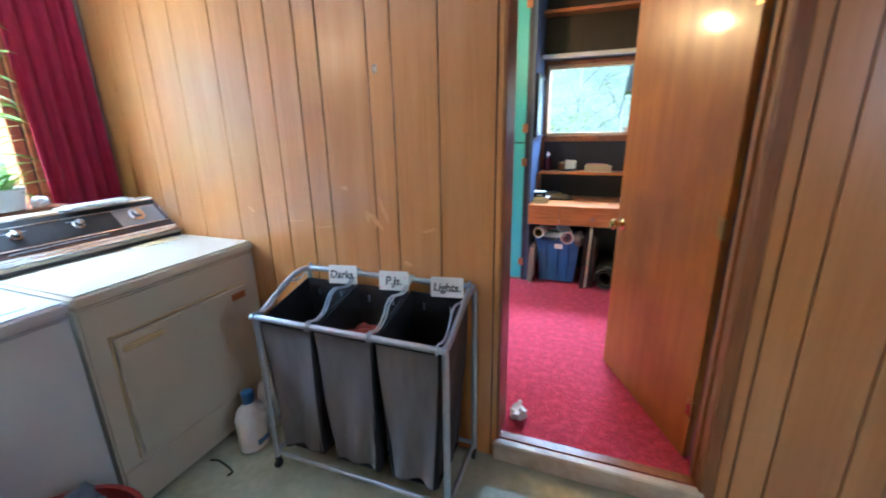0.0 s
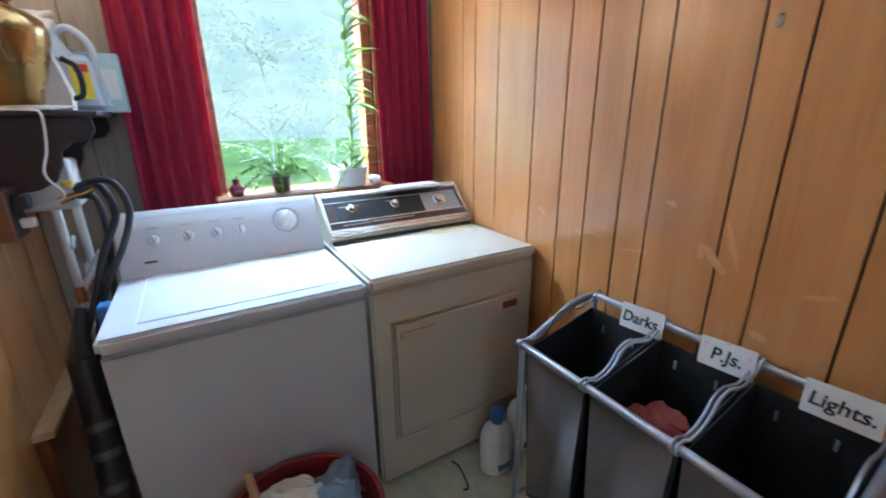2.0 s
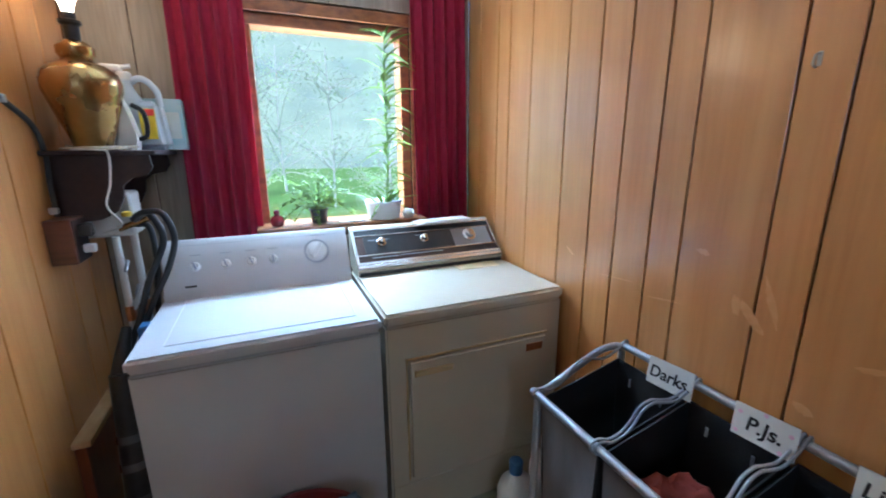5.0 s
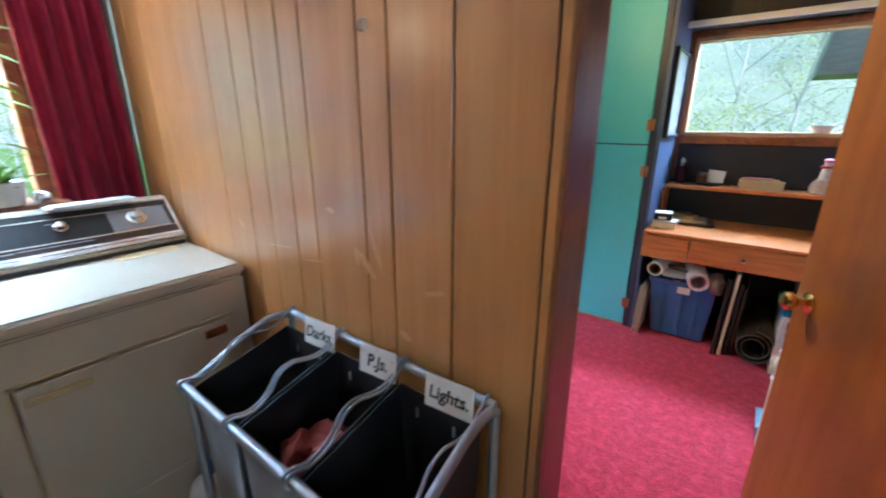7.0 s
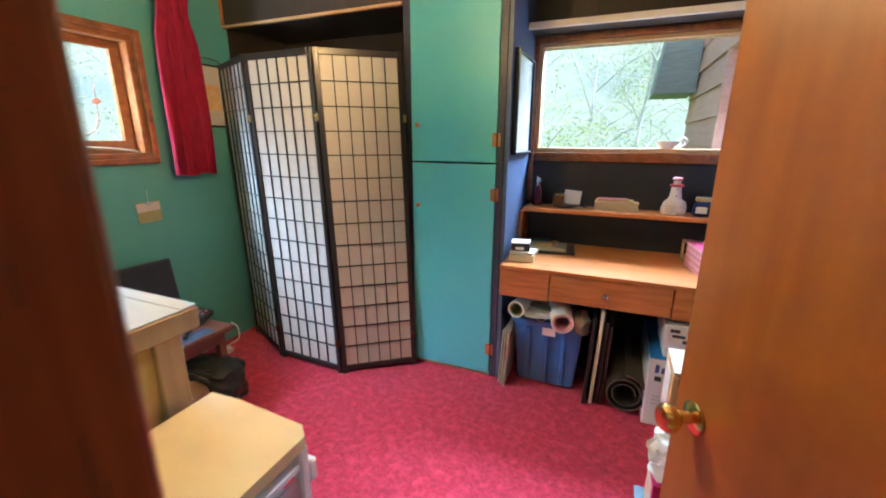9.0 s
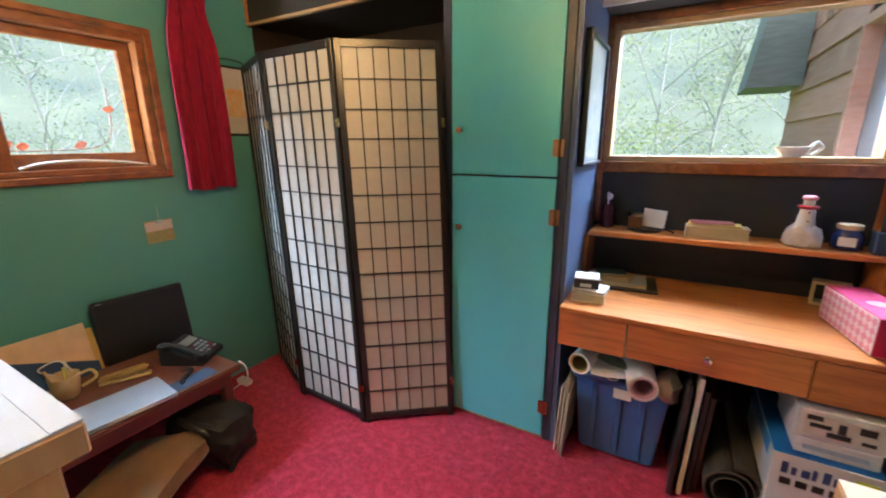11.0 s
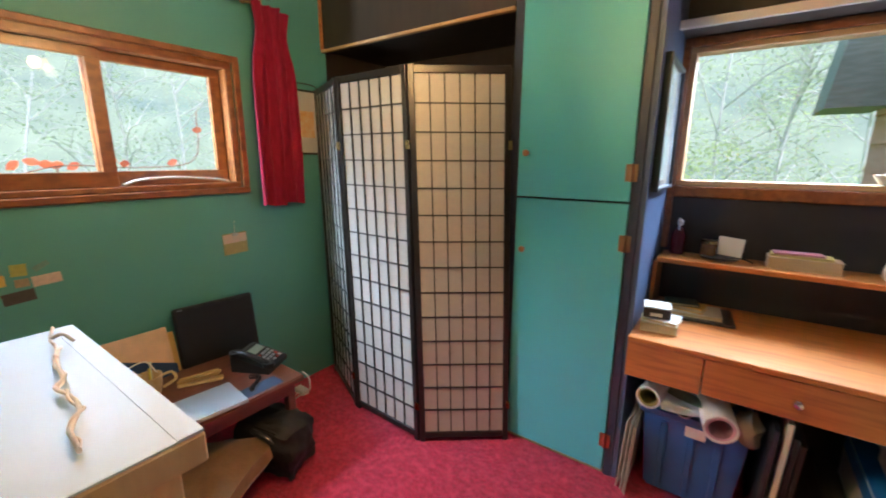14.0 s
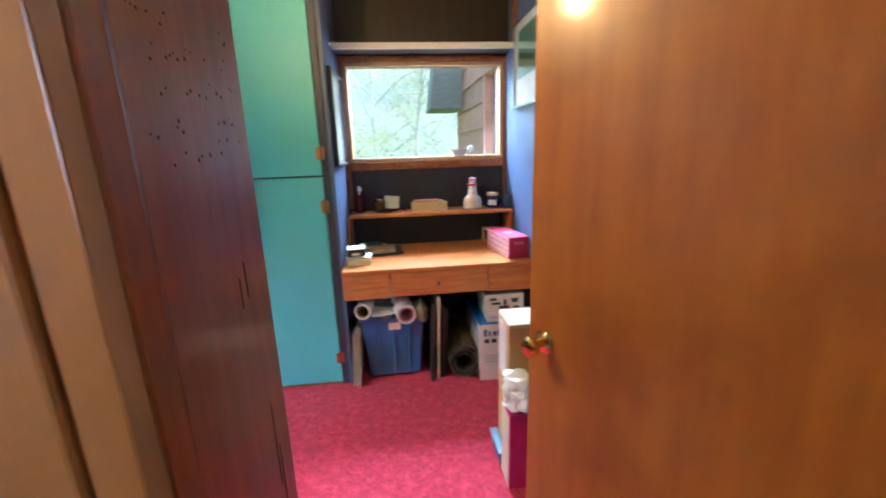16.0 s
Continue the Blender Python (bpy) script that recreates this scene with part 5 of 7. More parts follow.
part("hook", bm_tube([(-0.76, YP - 0.006, 1.60), (-0.76, YP - 0.022, 1.595), (-0.76, YP - 0.026, 1.578), (-0.76, YP - 0.014, 1.572)], 0.0028, 6), M_ALMOND, hookt)

# ---- office: lamp, curtains and wall things ----
cl = thing("ceiling_light", (-0.87, 2.92, CEIL), "bare warm bulb on a brass drop rod under the ceiling", "ceiling light")
part("canopy", bm_lathe([(0.0, 2.40), (0.05, 2.402), (0.062, 2.425), (0.065, CEIL - 0.001)], 28, (-0.87, 2.92, 0)), M_BRASSDULL, cl)
part("drop_rod", bm_tube([(-0.87, 2.92, 2.03), (-0.87, 2.92, 2.405)], 0.007, 10, False), M_BRASSDULL, cl)
part("socket", bm_lathe([(0.0, 2.035), (0.019, 2.03), (0.02, 1.99), (0.017, 1.982)], 18, (-0.87, 2.92, 0)), M_BRASSDULL, cl)
part("bulb", bm_lathe([(0.014, 1.988), (0.02, 1.975), (0.034, 1.94), (0.030, 1.918), (0.0, 1.908)], 18, (-0.87, 2.92, 0)), mat("warm_bulb", (1, 0.9, 0.75), 0.4, emit=((1.0, 0.72, 0.4), 1.2)), cl)
for y0, y1, z0, z1, seed, folds in ((3.325, 3.585, 1.155, 2.185, 1.3, 4), (1.93, 2.235, 1.13, 2.19, 3.1, 5)):
    cur = thing("curtain", (XO + 0.08, (y0 + y1) / 2, 1.15), "crimson cloth curtain beside the office window", "curtain", "office curtains")
    part("cloth", curtain(XO + 0.078, y0, y1, z0, z1, folds, seed, 0.027, lean=0.0, pinch=0.26 if y0 > 3 else 0.0), M_REDCLOTH, cur)
rod2 = thing("curtain_rod", (XO + 0.07, 2.7, 2.18), "flat pale wooden curtain rail above the office window", "curtain rod")
part("rail", bm_box(XO + 0.035, XO + 0.05, 1.92, 3.44, 2.165, 2.195, 0.002), M_PINE, rod2, smooth=False)
for y in (2.0, 3.36):
    part("bracket", bm_box(XO, XO + 0.036, y - 0.01, y + 0.01, 2.17, 2.19), M_PINE, rod2)
pic = thing("framed_picture", (XO + 0.01, 3.68, 1.43), "small framed picture hung by a cord in the corner", "picture")
part("frame", bm_box(XO + 0.002, XO + 0.018, 3.585, 3.80, 1.43, 1.80, 0.003), M_BLACKPL, pic, "thin black frame", smooth=False)
part("mat_board", bm_box(XO + 0.018, XO + 0.0195, 3.595, 3.79, 1.443, 1.787), M_SHOJIP, pic, "cream mat", smooth=False)
part("print", bm_box(XO + 0.0195, XO + 0.0205, 3.645, 3.74, 1.53, 1.68), mat("orange_print", (0.62, 0.28, 0.06), 0.6, second=(0.6, 0.5, 0.3), scale=22), pic, "orange and cream print", smooth=False)
part("cord", bm_tube([(XO + 0.01, 3.60, 1.80), (XO + 0.012, 3.63, 1.83), (XO + 0.012, 3.75, 1.83), (XO + 0.01, 3.79, 1.80)], 0.003, 6), M_BLACKPL, pic)


def wall_note(y, z, w, h, colour, label, tilt=0.0):
    m = Matrix.Translation((XO + 0.003, y, z)) @ Matrix.Rotation(radians(tilt), 4, "X")
    return single("wall_note", turn(bm_box(-0.001, 0.001, -w / 2, w / 2, -h / 2, h / 2), m), mat("note_paper", colour, 0.65, second=tuple(c * 0.8 for c in colour), scale=60), label, "note", "notes on the green wall", smooth=False)


wall_note(2.30, 0.962, 0.085, 0.042, (0.62, 0.44, 0.10), "yellow ticket stuck on the green wall", 2)
wall_note(2.382, 0.995, 0.045, 0.045, (0.42, 0.42, 0.10), "olive square note on the green wall", -3)
wall_note(2.455, 0.945, 0.085, 0.04, (0.66, 0.52, 0.42), "pale pink ticket stuck on the green wall", 4)
wall_note(2.385, 0.945, 0.04, 0.03, (0.35, 0.28, 0.18), "small brown round label on the green wall", 0)
wall_note(2.37, 0.893, 0.09, 0.045, (0.06, 0.055, 0.05), "dark photo card stuck on the green wall", 5)
wall_note(2.445, 1.0, 0.05, 0.02, (0.16, 0.3, 0.26), "grey-green feather-shaped label on the wall", 30)
wall_note(2.066, 0.80, 0.07, 0.06, (0.50, 0.32, 0.10), "small square cork tile on the green wall", 3)
n1 = wall_note(3.20, 0.965, 0.128, 0.112, (0.34, 0.31, 0.13), "small photo held by a clip on the green wall", 2)
part("sky_strip", turn(bm_box(0.0011, 0.0016, -0.062, 0.062, 0.004, 0.05), Matrix.Translation((XO + 0.003, 3.20, 0.965)) @ Matrix.Rotation(radians(2), 4, "X")), mat("photo_sky", (0.62, 0.42, 0.38), 0.4, second=(0.5, 0.45, 0.42), scale=40), n1, "pale pink upper half of the photo", smooth=False)
part("clip", bm_box(XO + 0.0045, XO + 0.012, 3.185, 3.215, 1.005, 1.022, 0.002), M_TUBE, n1, "metal clip")
part("string", bm_tube([(XO + 0.006, 3.20, 1.012), (XO + 0.004, 3.203, 1.09)], 0.0008, 5, False), M_PAPER, n1)
lev = thing("spirit_level", (XO, 2.23, 1.26), "short yellow spirit level lying on the window sill", "level")
part("body", bm_box(XO - 0.02, XO + 0.004, 2.12, 2.315, 1.2865, 1.345, 0.003), mat("yellow_plastic", (0.75, 0.50, 0.02), 0.45), lev)
for y in (2.21, 2.27):
    part("window", bm_lathe([(0.013, 0), (0.013, 0.002)], 16), M_BLACKPL, lev, "dark round hole").data.transform(Matrix.Translation((XO + 0.004, y, 1.316)) @ Matrix.Rotation(radians(90), 4, "Y"))
single("window_rod", bm_tube([(XO - 0.01, 2.75, 1.291), (XO - 0.02, 2.82, 1.31), (XO - 0.02, 2.95, 1.318), (XO - 0.015, 3.1, 1.308), (XO - 0.01, 3.21, 1.292)], 0.006, 8), M_ALMOND, "bent pale rod lying along the window sill", "rod")

# ---- office: low table and what stands on it ----
TZ = 0.415
table = thing("low_table", (-2.02, 2.78, 0), "low mahogany side table against the green wall", "table")
part("tabletop", bm_box(-2.325, -1.735, 2.40, 3.155, TZ - 0.03, TZ, 0.006, 2), M_TABLEWOOD, table)
part("apron", bm_box(-1.785, -1.765, 2.46, 3.09, TZ - 0.085, TZ - 0.03), M_TABLEWOOD, table, smooth=False)
part("apron", bm_box(-2.28, -1.79, 3.09, 3.11, TZ - 0.085, TZ - 0.03), M_TABLEWOOD, table, smooth=False)
for x, y in ((-2.28, 2.45), (-1.785, 2.45), (-2.28, 3.10), (-1.785, 3.10)):
    part("leg", bm_box(x - 0.02, x + 0.02, y - 0.02, y + 0.02, 0, TZ - 0.03, 0.004), M_TABLEWOOD, table)
part("inlay", bm_box(-1.84, -1.76, 2.88, 3.06, TZ, TZ + 0.0012), mat("blue_grey_inlay", (0.035, 0.065, 0.12), 0.65), table, "blue-grey worn patch", smooth=False)

mon = thing("monitor_panel", (-2.2, 3.02, TZ), "black flat monitor leaning back against the wall", "monitor")
mm = Matrix.Translation((-2.215, 3.02, TZ)) @ Matrix.Rotation(radians(-6), 4, "Z") @ Matrix.Rotation(radians(-9), 4, "Y")
part("shell", turn(bm_box(-0.022, 0.0, -0.185, 0.185, 0.0, 0.295, 0.006, 2), mm), M_BLACKPL, mon)
part("screen", turn(bm_box(0.0, 0.0015, -0.172, 0.172, 0.02, 0.28), mm), mat("dark_screen", (0.012, 0.013, 0.014), 0.35), mon, "matt dark screen", smooth=False)
part("badge", turn(bm_box(0.0, 0.002, -0.165, -0.145, 0.283, 0.287), mm), M_TUBE, mon)

ph = thing("desk_phone", (-1.98, 3.1, TZ), "black corded desk telephone with a grey display", "telephone")
pm = Matrix.Translation((-1.985, 3.075, TZ)) @ Matrix.Rotation(radians(28), 4, "Z")
wedge = [(-0.095, 0.0), (0.095, 0.0), (0.095, 0.022), (-0.07, 0.075), (-0.095, 0.07)]
part("base", turn(bm_prism(wedge, -0.075, 0.095), pm), M_BLACKPL, ph, smooth=False)
slope = pm @ Matrix.Translation((0.012, 0, 0.0505)) @ Matrix.Rotation(math.atan2(0.053, 0.165), 4, "Y")
part("display", turn(bm_box(-0.07, -0.025, -0.01, 0.08, 0, 0.003, 0.001), slope), mat("grey_lcd", (0.30, 0.33, 0.28), 0.3), ph, "grey display", smooth=False)
for r in range(4):
    for c in range(4):
        part("key", turn(bm_box(-0.012 + r * 0.022, 0.002 + r * 0.022, -0.008 + c * 0.023, 0.008 + c * 0.023, 0, 0.004, 0.001), slope), M_TUBE if (r + c) % 5 else M_RUST, ph, smooth=False)
part("handset", turn(bm_join(bm_tube([(-0.09, -0.055, 0.088), (-0.02, -0.055, 0.085), (0.09, -0.055, 0.045)], 0.014, 10), bm_lathe([(0.026, -0.01), (0.028, 0.012)], 16, (-0.08, -0.055, 0.082)), bm_lathe([(0.026, -0.008), (0.028, 0.014)], 16, (0.085, -0.055, 0.04))), pm), M_BLACKPL, ph, "black handset")
coil = []
for k in range(90):
    t = k / 89
    c = Vector((-1.90, 2.98, TZ + 0.012)).lerp(Vector((-1.79, 2.96, TZ + 0.012)), t) + Vector((0, 0.03 * math.sin(t * 5), 0))
    coil.append(c + Vector((0, 0.009 * math.cos(k * 1.1), 0.009 * math.sin(k * 1.1))))
part("coiled_cord", bm_tube(coil, 0.0026, 5, False), M_BLACKPL, ph, "black coiled cord")

lap = thing("laptop", (-1.86, 2.73, TZ), "closed silver laptop lying on the low table", "laptop")
lm = Matrix.Translation((-1.845, 2.735, TZ)) @ Matrix.Rotation(radians(-6), 4, "Z")
M_SILVER = mat("brushed_aluminium", (0.52, 0.57, 0.64), 0.4, 0.7, second=(0.48, 0.53, 0.60), scale=8)
part("base", turn(bm_box(-0.1, 0.1, -0.155, 0.155, 0.0, 0.009, 0.003), lm), M_SILVER, lap)
part("lid", turn(bm_box(-0.1, 0.1, -0.155, 0.155, 0.0105, 0.017, 0.003), lm), M_SILVER, lap)
part("emblem", turn(bm_lathe([(0.012, 0.017), (0.012, 0.0172)], 16), lm), M_SILVER, lap)
mug = thing("mug", (-2.11, 2.66, TZ), "cream patterned mug holding pens and a yellow ribbon", "mug")
part("cup", bm_lathe([(0.03, 0), (0.036, 0.006), (0.046, 0.05), (0.05, 0.095), (0.046, 0.095), (0.042, 0.05), (0.034, 0.012), (0, 0.01)], 26, (-2.11, 2.66, TZ)), mat("cream_glaze", (0.55, 0.36, 0.16), 0.3, second=(0.62, 0.50, 0.32), scale=28), mug)
part("handle", bm_tube([(-2.10, 2.70, TZ + 0.08), (-2.09, 2.74, TZ + 0.085), (-2.085, 2.75, TZ + 0.05), (-2.10, 2.705, TZ + 0.025)], 0.006, 8), M_ALMDARK, mug)
for k, (dx, dy, c) in enumerate(((0.01, 0.0, (0.7, 0.6, 0.1)), (-0.015, 0.01, (0.5, 0.6, 0.5)), (0.0, -0.02, (0.6, 0.4, 0.2)))):
    part("pen", bm_tube([(-2.11 + dx, 2.66 + dy, TZ + 0.015), (-2.11 + dx * 2.5, 2.66 + dy * 2.5, TZ + 0.135)], 0.005, 8, False), mat("pen_%d" % k, c, 0.4), mug)
part("ribbon", bm_tube([(-2.12, 2.64, TZ + 0.1), (-2.13, 2.60, TZ + 0.14), (-2.12, 2.66, TZ + 0.155), (-2.10, 2.69, TZ + 0.10)], 0.003, 6), M_PAPER, mug)
hole = thing("stapler", (-2.04, 2.86, TZ), "tan stapler lying on a wooden ruler", "stapler")
sm = Matrix.Translation((-2.05, 2.835, TZ)) @ Matrix.Rotation(radians(62), 4, "Z")
part("base", turn(bm_box(-0.09, 0.09, -0.016, 0.016, 0.0, 0.014, 0.004), sm), M_ALMDARK, hole)
part("arm", turn(bm_box(-0.09, 0.085, -0.015, 0.015, 0.0, 0.028, 0.009, 2), sm @ Matrix.Translation((0, 0, 0.018)) @ Matrix.Rotation(radians(-7), 4, "Y")), mat("mustard_plastic", (0.42, 0.28, 0.10), 0.45), hole)
fold = thing("document_folder", (-2.24, 2.6, TZ), "blue folder with tan sheets leaning against the wall", "folder")
fm = Matrix.Translation((-2.235, 2.62, TZ)) @ Matrix.Rotation(radians(-14), 4, "Y")
part("sheet", turn(bm_box(-0.006, -0.003, -0.17, 0.19, 0.0, 0.225, 0.001), fm), mat("manila_paper", (0.70, 0.46, 0.29), 0.7), fold, "tan manila sheet", smooth=False)
part("sheet", turn(bm_box(-0.010, -0.007, -0.1, 0.215, 0.0, 0.195, 0.001), fm), mat("ochre_paper", (0.58, 0.36, 0.09), 0.7), fold, "ochre sheet", smooth=False)
part("pocket", turn(bm_prism([(-0.2, 0.0), (0.2, 0.0), (0.2, 0.045), (-0.13, 0.18), (-0.2, 0.18)], -0.002, 0.001, "x"), fm), mat("navy_card", (0.02, 0.06, 0.16), 0.5), fold, "navy blue pocket", smooth=False)
part("sticky_note", turn(bm_box(0.0012, 0.0022, -0.19, -0.115, 0.1, 0.165), fm), mat("salmon_note", (0.72, 0.30, 0.22), 0.7), fold, "salmon sticky note", smooth=False)
strip = single("power_strip", bm_box(-2.25, -2.16, 3.42, 3.47, 0.0, 0.035, 0.008), M_WHITEPL, "white power strip lying behind the table", "power strip")
single("white_cable", bm_tube([(-1.76, 3.16, TZ + 0.003), (-1.735, 3.172, TZ - 0.02), (-1.73, 3.175, TZ - 0.07), (-1.745, 3.172, TZ - 0.10), (-1.80, 3.155, TZ - 0.14), (-1.95, 3.17, 0.16), (-2.17, 3.4, 0.04)], 0.0035, 6), M_WHITEPL, "thin white cable hanging behind the low table", "cable")
b = bmesh.new()
bmesh.ops.create_cube(b, size=1)
bmesh.ops.subdivide_edges(b, edges=b.edges[:], cuts=9, use_grid_fill=True)
for v in b.verts:
    r = max(abs(v.co.x), abs(v.co.y)) * 2
    v.co.z *= (1 - r ** 3 * 0.75)
turn(b, Matrix.Translation((-1.80, 2.74, 0.115)) @ Matrix.Rotation(0.5, 4, "Z") @ Matrix.Rotation(radians(-14), 4, "Y") @ Matrix.Diagonal((0.38, 0.40, 0.19, 1)))
single("cushion", lump(b, 0.012, 7, 2), mat("brown_velour", (0.23, 0.115, 0.04), 0.9, second=(0.17, 0.085, 0.028), scale=16, bump=0.2, bump_scale=120, sheen=0.4), "brown velour cushion under the low table", "cushion")
bag = thing("black_bag", (-1.80, 3.0, 0), "black nylon bag slumped under the table", "bag")
b = bmesh.new()
bmesh.ops.create_cube(b, size=1)
bmesh.ops.subdivide_edges(b, edges=b.edges[:], cuts=13, use_grid_fill=True)
for v in b.verts:
    v.co = v.co.lerp(v.co.normalized() * 0.52, 0.45)
    v.co.z -= 0.12 * v.co.x * (v.co.z + 0.5)
turn(b, Matrix.Translation((-1.79, 3.01, 0.128)) @ Matrix.Rotation(0.35, 4, "Z") @ Matrix.Diagonal((0.34, 0.22, 0.25, 1)))
lump(lump(b, 0.026, 11, 5), 0.012, 32, 3)
for v in b.verts:
    v.co.z = max(0.004, v.co.z)
part("body", b, M_BLACKCLOTH, bag)
part("flap", turn(bm_box(-0.10, 0.10, -0.075, 0.075, -0.008, 0.008, 0.006, 2), Matrix.Translation((-1.77, 3.0, 0.236)) @ Matrix.Rotation(0.35, 4, "Z") @ Matrix.Rotation(0.16, 4, "Y")), M_BLACKCLOTH, bag, "folded black flap")
part("strap", bm_tube([(-1.90, 2.93, 0.2), (-1.78, 2.91, 0.235), (-1.68, 2.95, 0.19), (-1.66, 3.0, 0.08)], 0.012, 8), M_BLACKPL, bag, "black webbing strap")
part("pocket", turn(bm_box(-0.05, 0.05, -0.01, 0.01, -0.05, 0.05, 0.008), Matrix.Translation((-1.69, 2.98, 0.11)) @ Matrix.Rotation(1.1, 4, "Z")), M_BLACKCLOTH, bag)

# ---- office: white-topped bench and what lies on it ----
bench = thing("work_bench", (-1.2, 2.13, 0), "pale wooden work bench with a white board top", "bench")
BZ = 0.985
part("tabletop", bm_box(-1.545, -0.835, 1.90, 2.358, BZ - 0.058, BZ - 0.004, 0.004), M_PINE, bench, smooth=False)
M_WBOARD = mat("white_laminate_board", (0.47, 0.525, 0.58), 0.42, second=(0.44, 0.495, 0.545), scale=5, spots=(0.44, 0.48, 0.51), spot_scale=7, bump=0.02)
part("board", bm_box(-1.543, -0.837, 1.902, 2.356, BZ - 0.0038, BZ, 0.001), M_WBOARD, bench, "scuffed white laminate", smooth=False)
part("rim", bm_box(-1.543, -0.837, 2.318, 2.3565, BZ, BZ + 0.0015), M_WBOARD, bench, smooth=False)
for x in (-1.50, -0.895):
    for y in (1.935, 2.29):
        part("leg", bm_box(x - 0.03, x + 0.035, y - 0.03, y + 0.035, 0, BZ - 0.058, 0.004), M_PINE, bench, smooth=False)
part("side_panel", bm_box(-0.885, -0.87, 1.966, 2.259, 0.2, BZ - 0.07), mat("yellow_pine_panel", (0.60, 0.40, 0.14), 0.55, second=(0.52, 0.33, 0.10), scale=6, stretch=(1, 2, 5)), bench, "yellowish wooden side panel", smooth=False)
stick = [(-1.467, 2.307, BZ + 0.03), (-1.42, 2.292, BZ + 0.018), (-1.36, 2.29, BZ + 0.014), (-1.27, 2.272, BZ + 0.013), (-1.18, 2.262, BZ + 0.014), (-1.14, 2.245, BZ + 0.016), (-1.09, 2.255, BZ + 0.014), (-1.03, 2.25, BZ + 0.015), (-0.98, 2.228, BZ + 0.013), (-0.91, 2.222, BZ + 0.012)]
st = thing("driftwood_stick", (-1.2, 2.26, BZ), "twisted pale driftwood stick lying on the white bench", "stick")
M_DRIFT = mat("pale_driftwood", (0.66, 0.54, 0.46), 0.7, second=(0.78, 0.70, 0.64), scale=20, stretch=(1, 4, 4), spots=(0.38, 0.25, 0.17), spot_scale=25, bump=0.3)
part("stem", lump(bm_tube(stick, 0.0034, 8, taper=0.0036), 0.0016, 40, 2), M_DRIFT, st)
strand = [Vector(p) + Vector((0, 0.007 * math.cos(k * 1.9), 0.005 * math.sin(k * 1.9))) for k, p in enumerate(smooth_points(stick[2:], 2))]
part("strand", lump(bm_tube(strand, 0.0026, 8, taper=0.002), 0.001, 40, 5), M_DRIFT, st, "second strand twisted round the stick")
part("twig", bm_tube([(-1.42, 2.292, BZ + 0.018), (-1.40, 2.31, BZ + 0.03), (-1.385, 2.325, BZ + 0.012)], 0.004, 8), M_DRIFT, st)
bx = thing("cardboard_box", (-1.35, 1.98, BZ), "open white cardboard box with a wooden front on the bench", "box")
for a in ((-1.50, -1.22, 1.93, 1.936), (-1.50, -1.22, 2.054, 2.06), (-1.50, -1.494, 1.936, 2.054)):
    part("side", bm_box(a[0], a[1], a[2], a[3], BZ + 0.0005, BZ + 0.11, 0.001), M_PAPER, bx, smooth=False)
part("front", bm_box(-1.226, -1.218, 1.934, 2.056, BZ + 0.0005, BZ + 0.1, 0.001), M_PINE, bx, "wooden front", smooth=False)
part("papers", bm_box(-1.48, -1.235, 1.942, 2.048, BZ + 0.001, BZ + 0.07, 0.001), M_PAPER, bx, smooth=False)

cart = thing("drawer_cart", (-0.67, 2.17, 0), "white plastic drawer cart with a cream top beside the bench", "drawer cart")
CX0, CX1, CY0, CY1, CZ = -0.83, -0.51, 1.99, 2.35, 0.75
part("top", bm_prism([(CX0, CY0), (CX1, CY0), (CX1, CY1 - 0.03), (CX1 - 0.03, CY1 - 0.004), (CX0 + 0.08, CY1 + 0.01), (CX0, CY1 + 0.005)], CZ - 0.028, CZ, "z"), mat("cream_plastic", (0.70, 0.56, 0.30), 0.45, second=(0.64, 0.5, 0.26), scale=8), cart, "cream plastic top", smooth=False)
for x in (CX0 + 0.004, CX1 - 0.03):
    for y in (CY0 + 0.004, CY1 - 0.045):
        part("post", bm_box(x, x + 0.026, y, y + 0.026, 0.0, CZ - 0.028, 0.004), M_WHITEPL, cart, smooth=False)
for k in range(4):
    z = 0.02 + k * 0.178
    dr = part("drawer", bm_join(bm_box(CX0 + 0.012, CX1 - 0.012, CY0 + 0.01, CY1 - 0.02, z, z + 0.012), bm_box(CX0 + 0.012, CX0 + 0.018, CY0 + 0.01, CY1 - 0.02, z, z + 0.10), bm_box(CX1 - 0.018, CX1 - 0.012, CY0 + 0.01, CY1 - 0.02, z, z + 0.10)), mat("clear_grey_plastic_%d" % k, (0.45, 0.45, 0.46), 0.3), cart, "cloudy plastic drawer", smooth=False)
    part("lip", bm_box(CX0 + 0.006, CX1 - 0.004, CY1 - 0.02, CY1 + 0.006, z + 0.06, z + 0.115, 0.006), M_WHITEPL, dr, "white drawer front")
    part("rail", bm_box(CX1 - 0.03, CX1 - 0.006, CY0 + 0.03, CY1 - 0.045, z + 0.118, z + 0.136, 0.003), M_WHITEPL, cart)

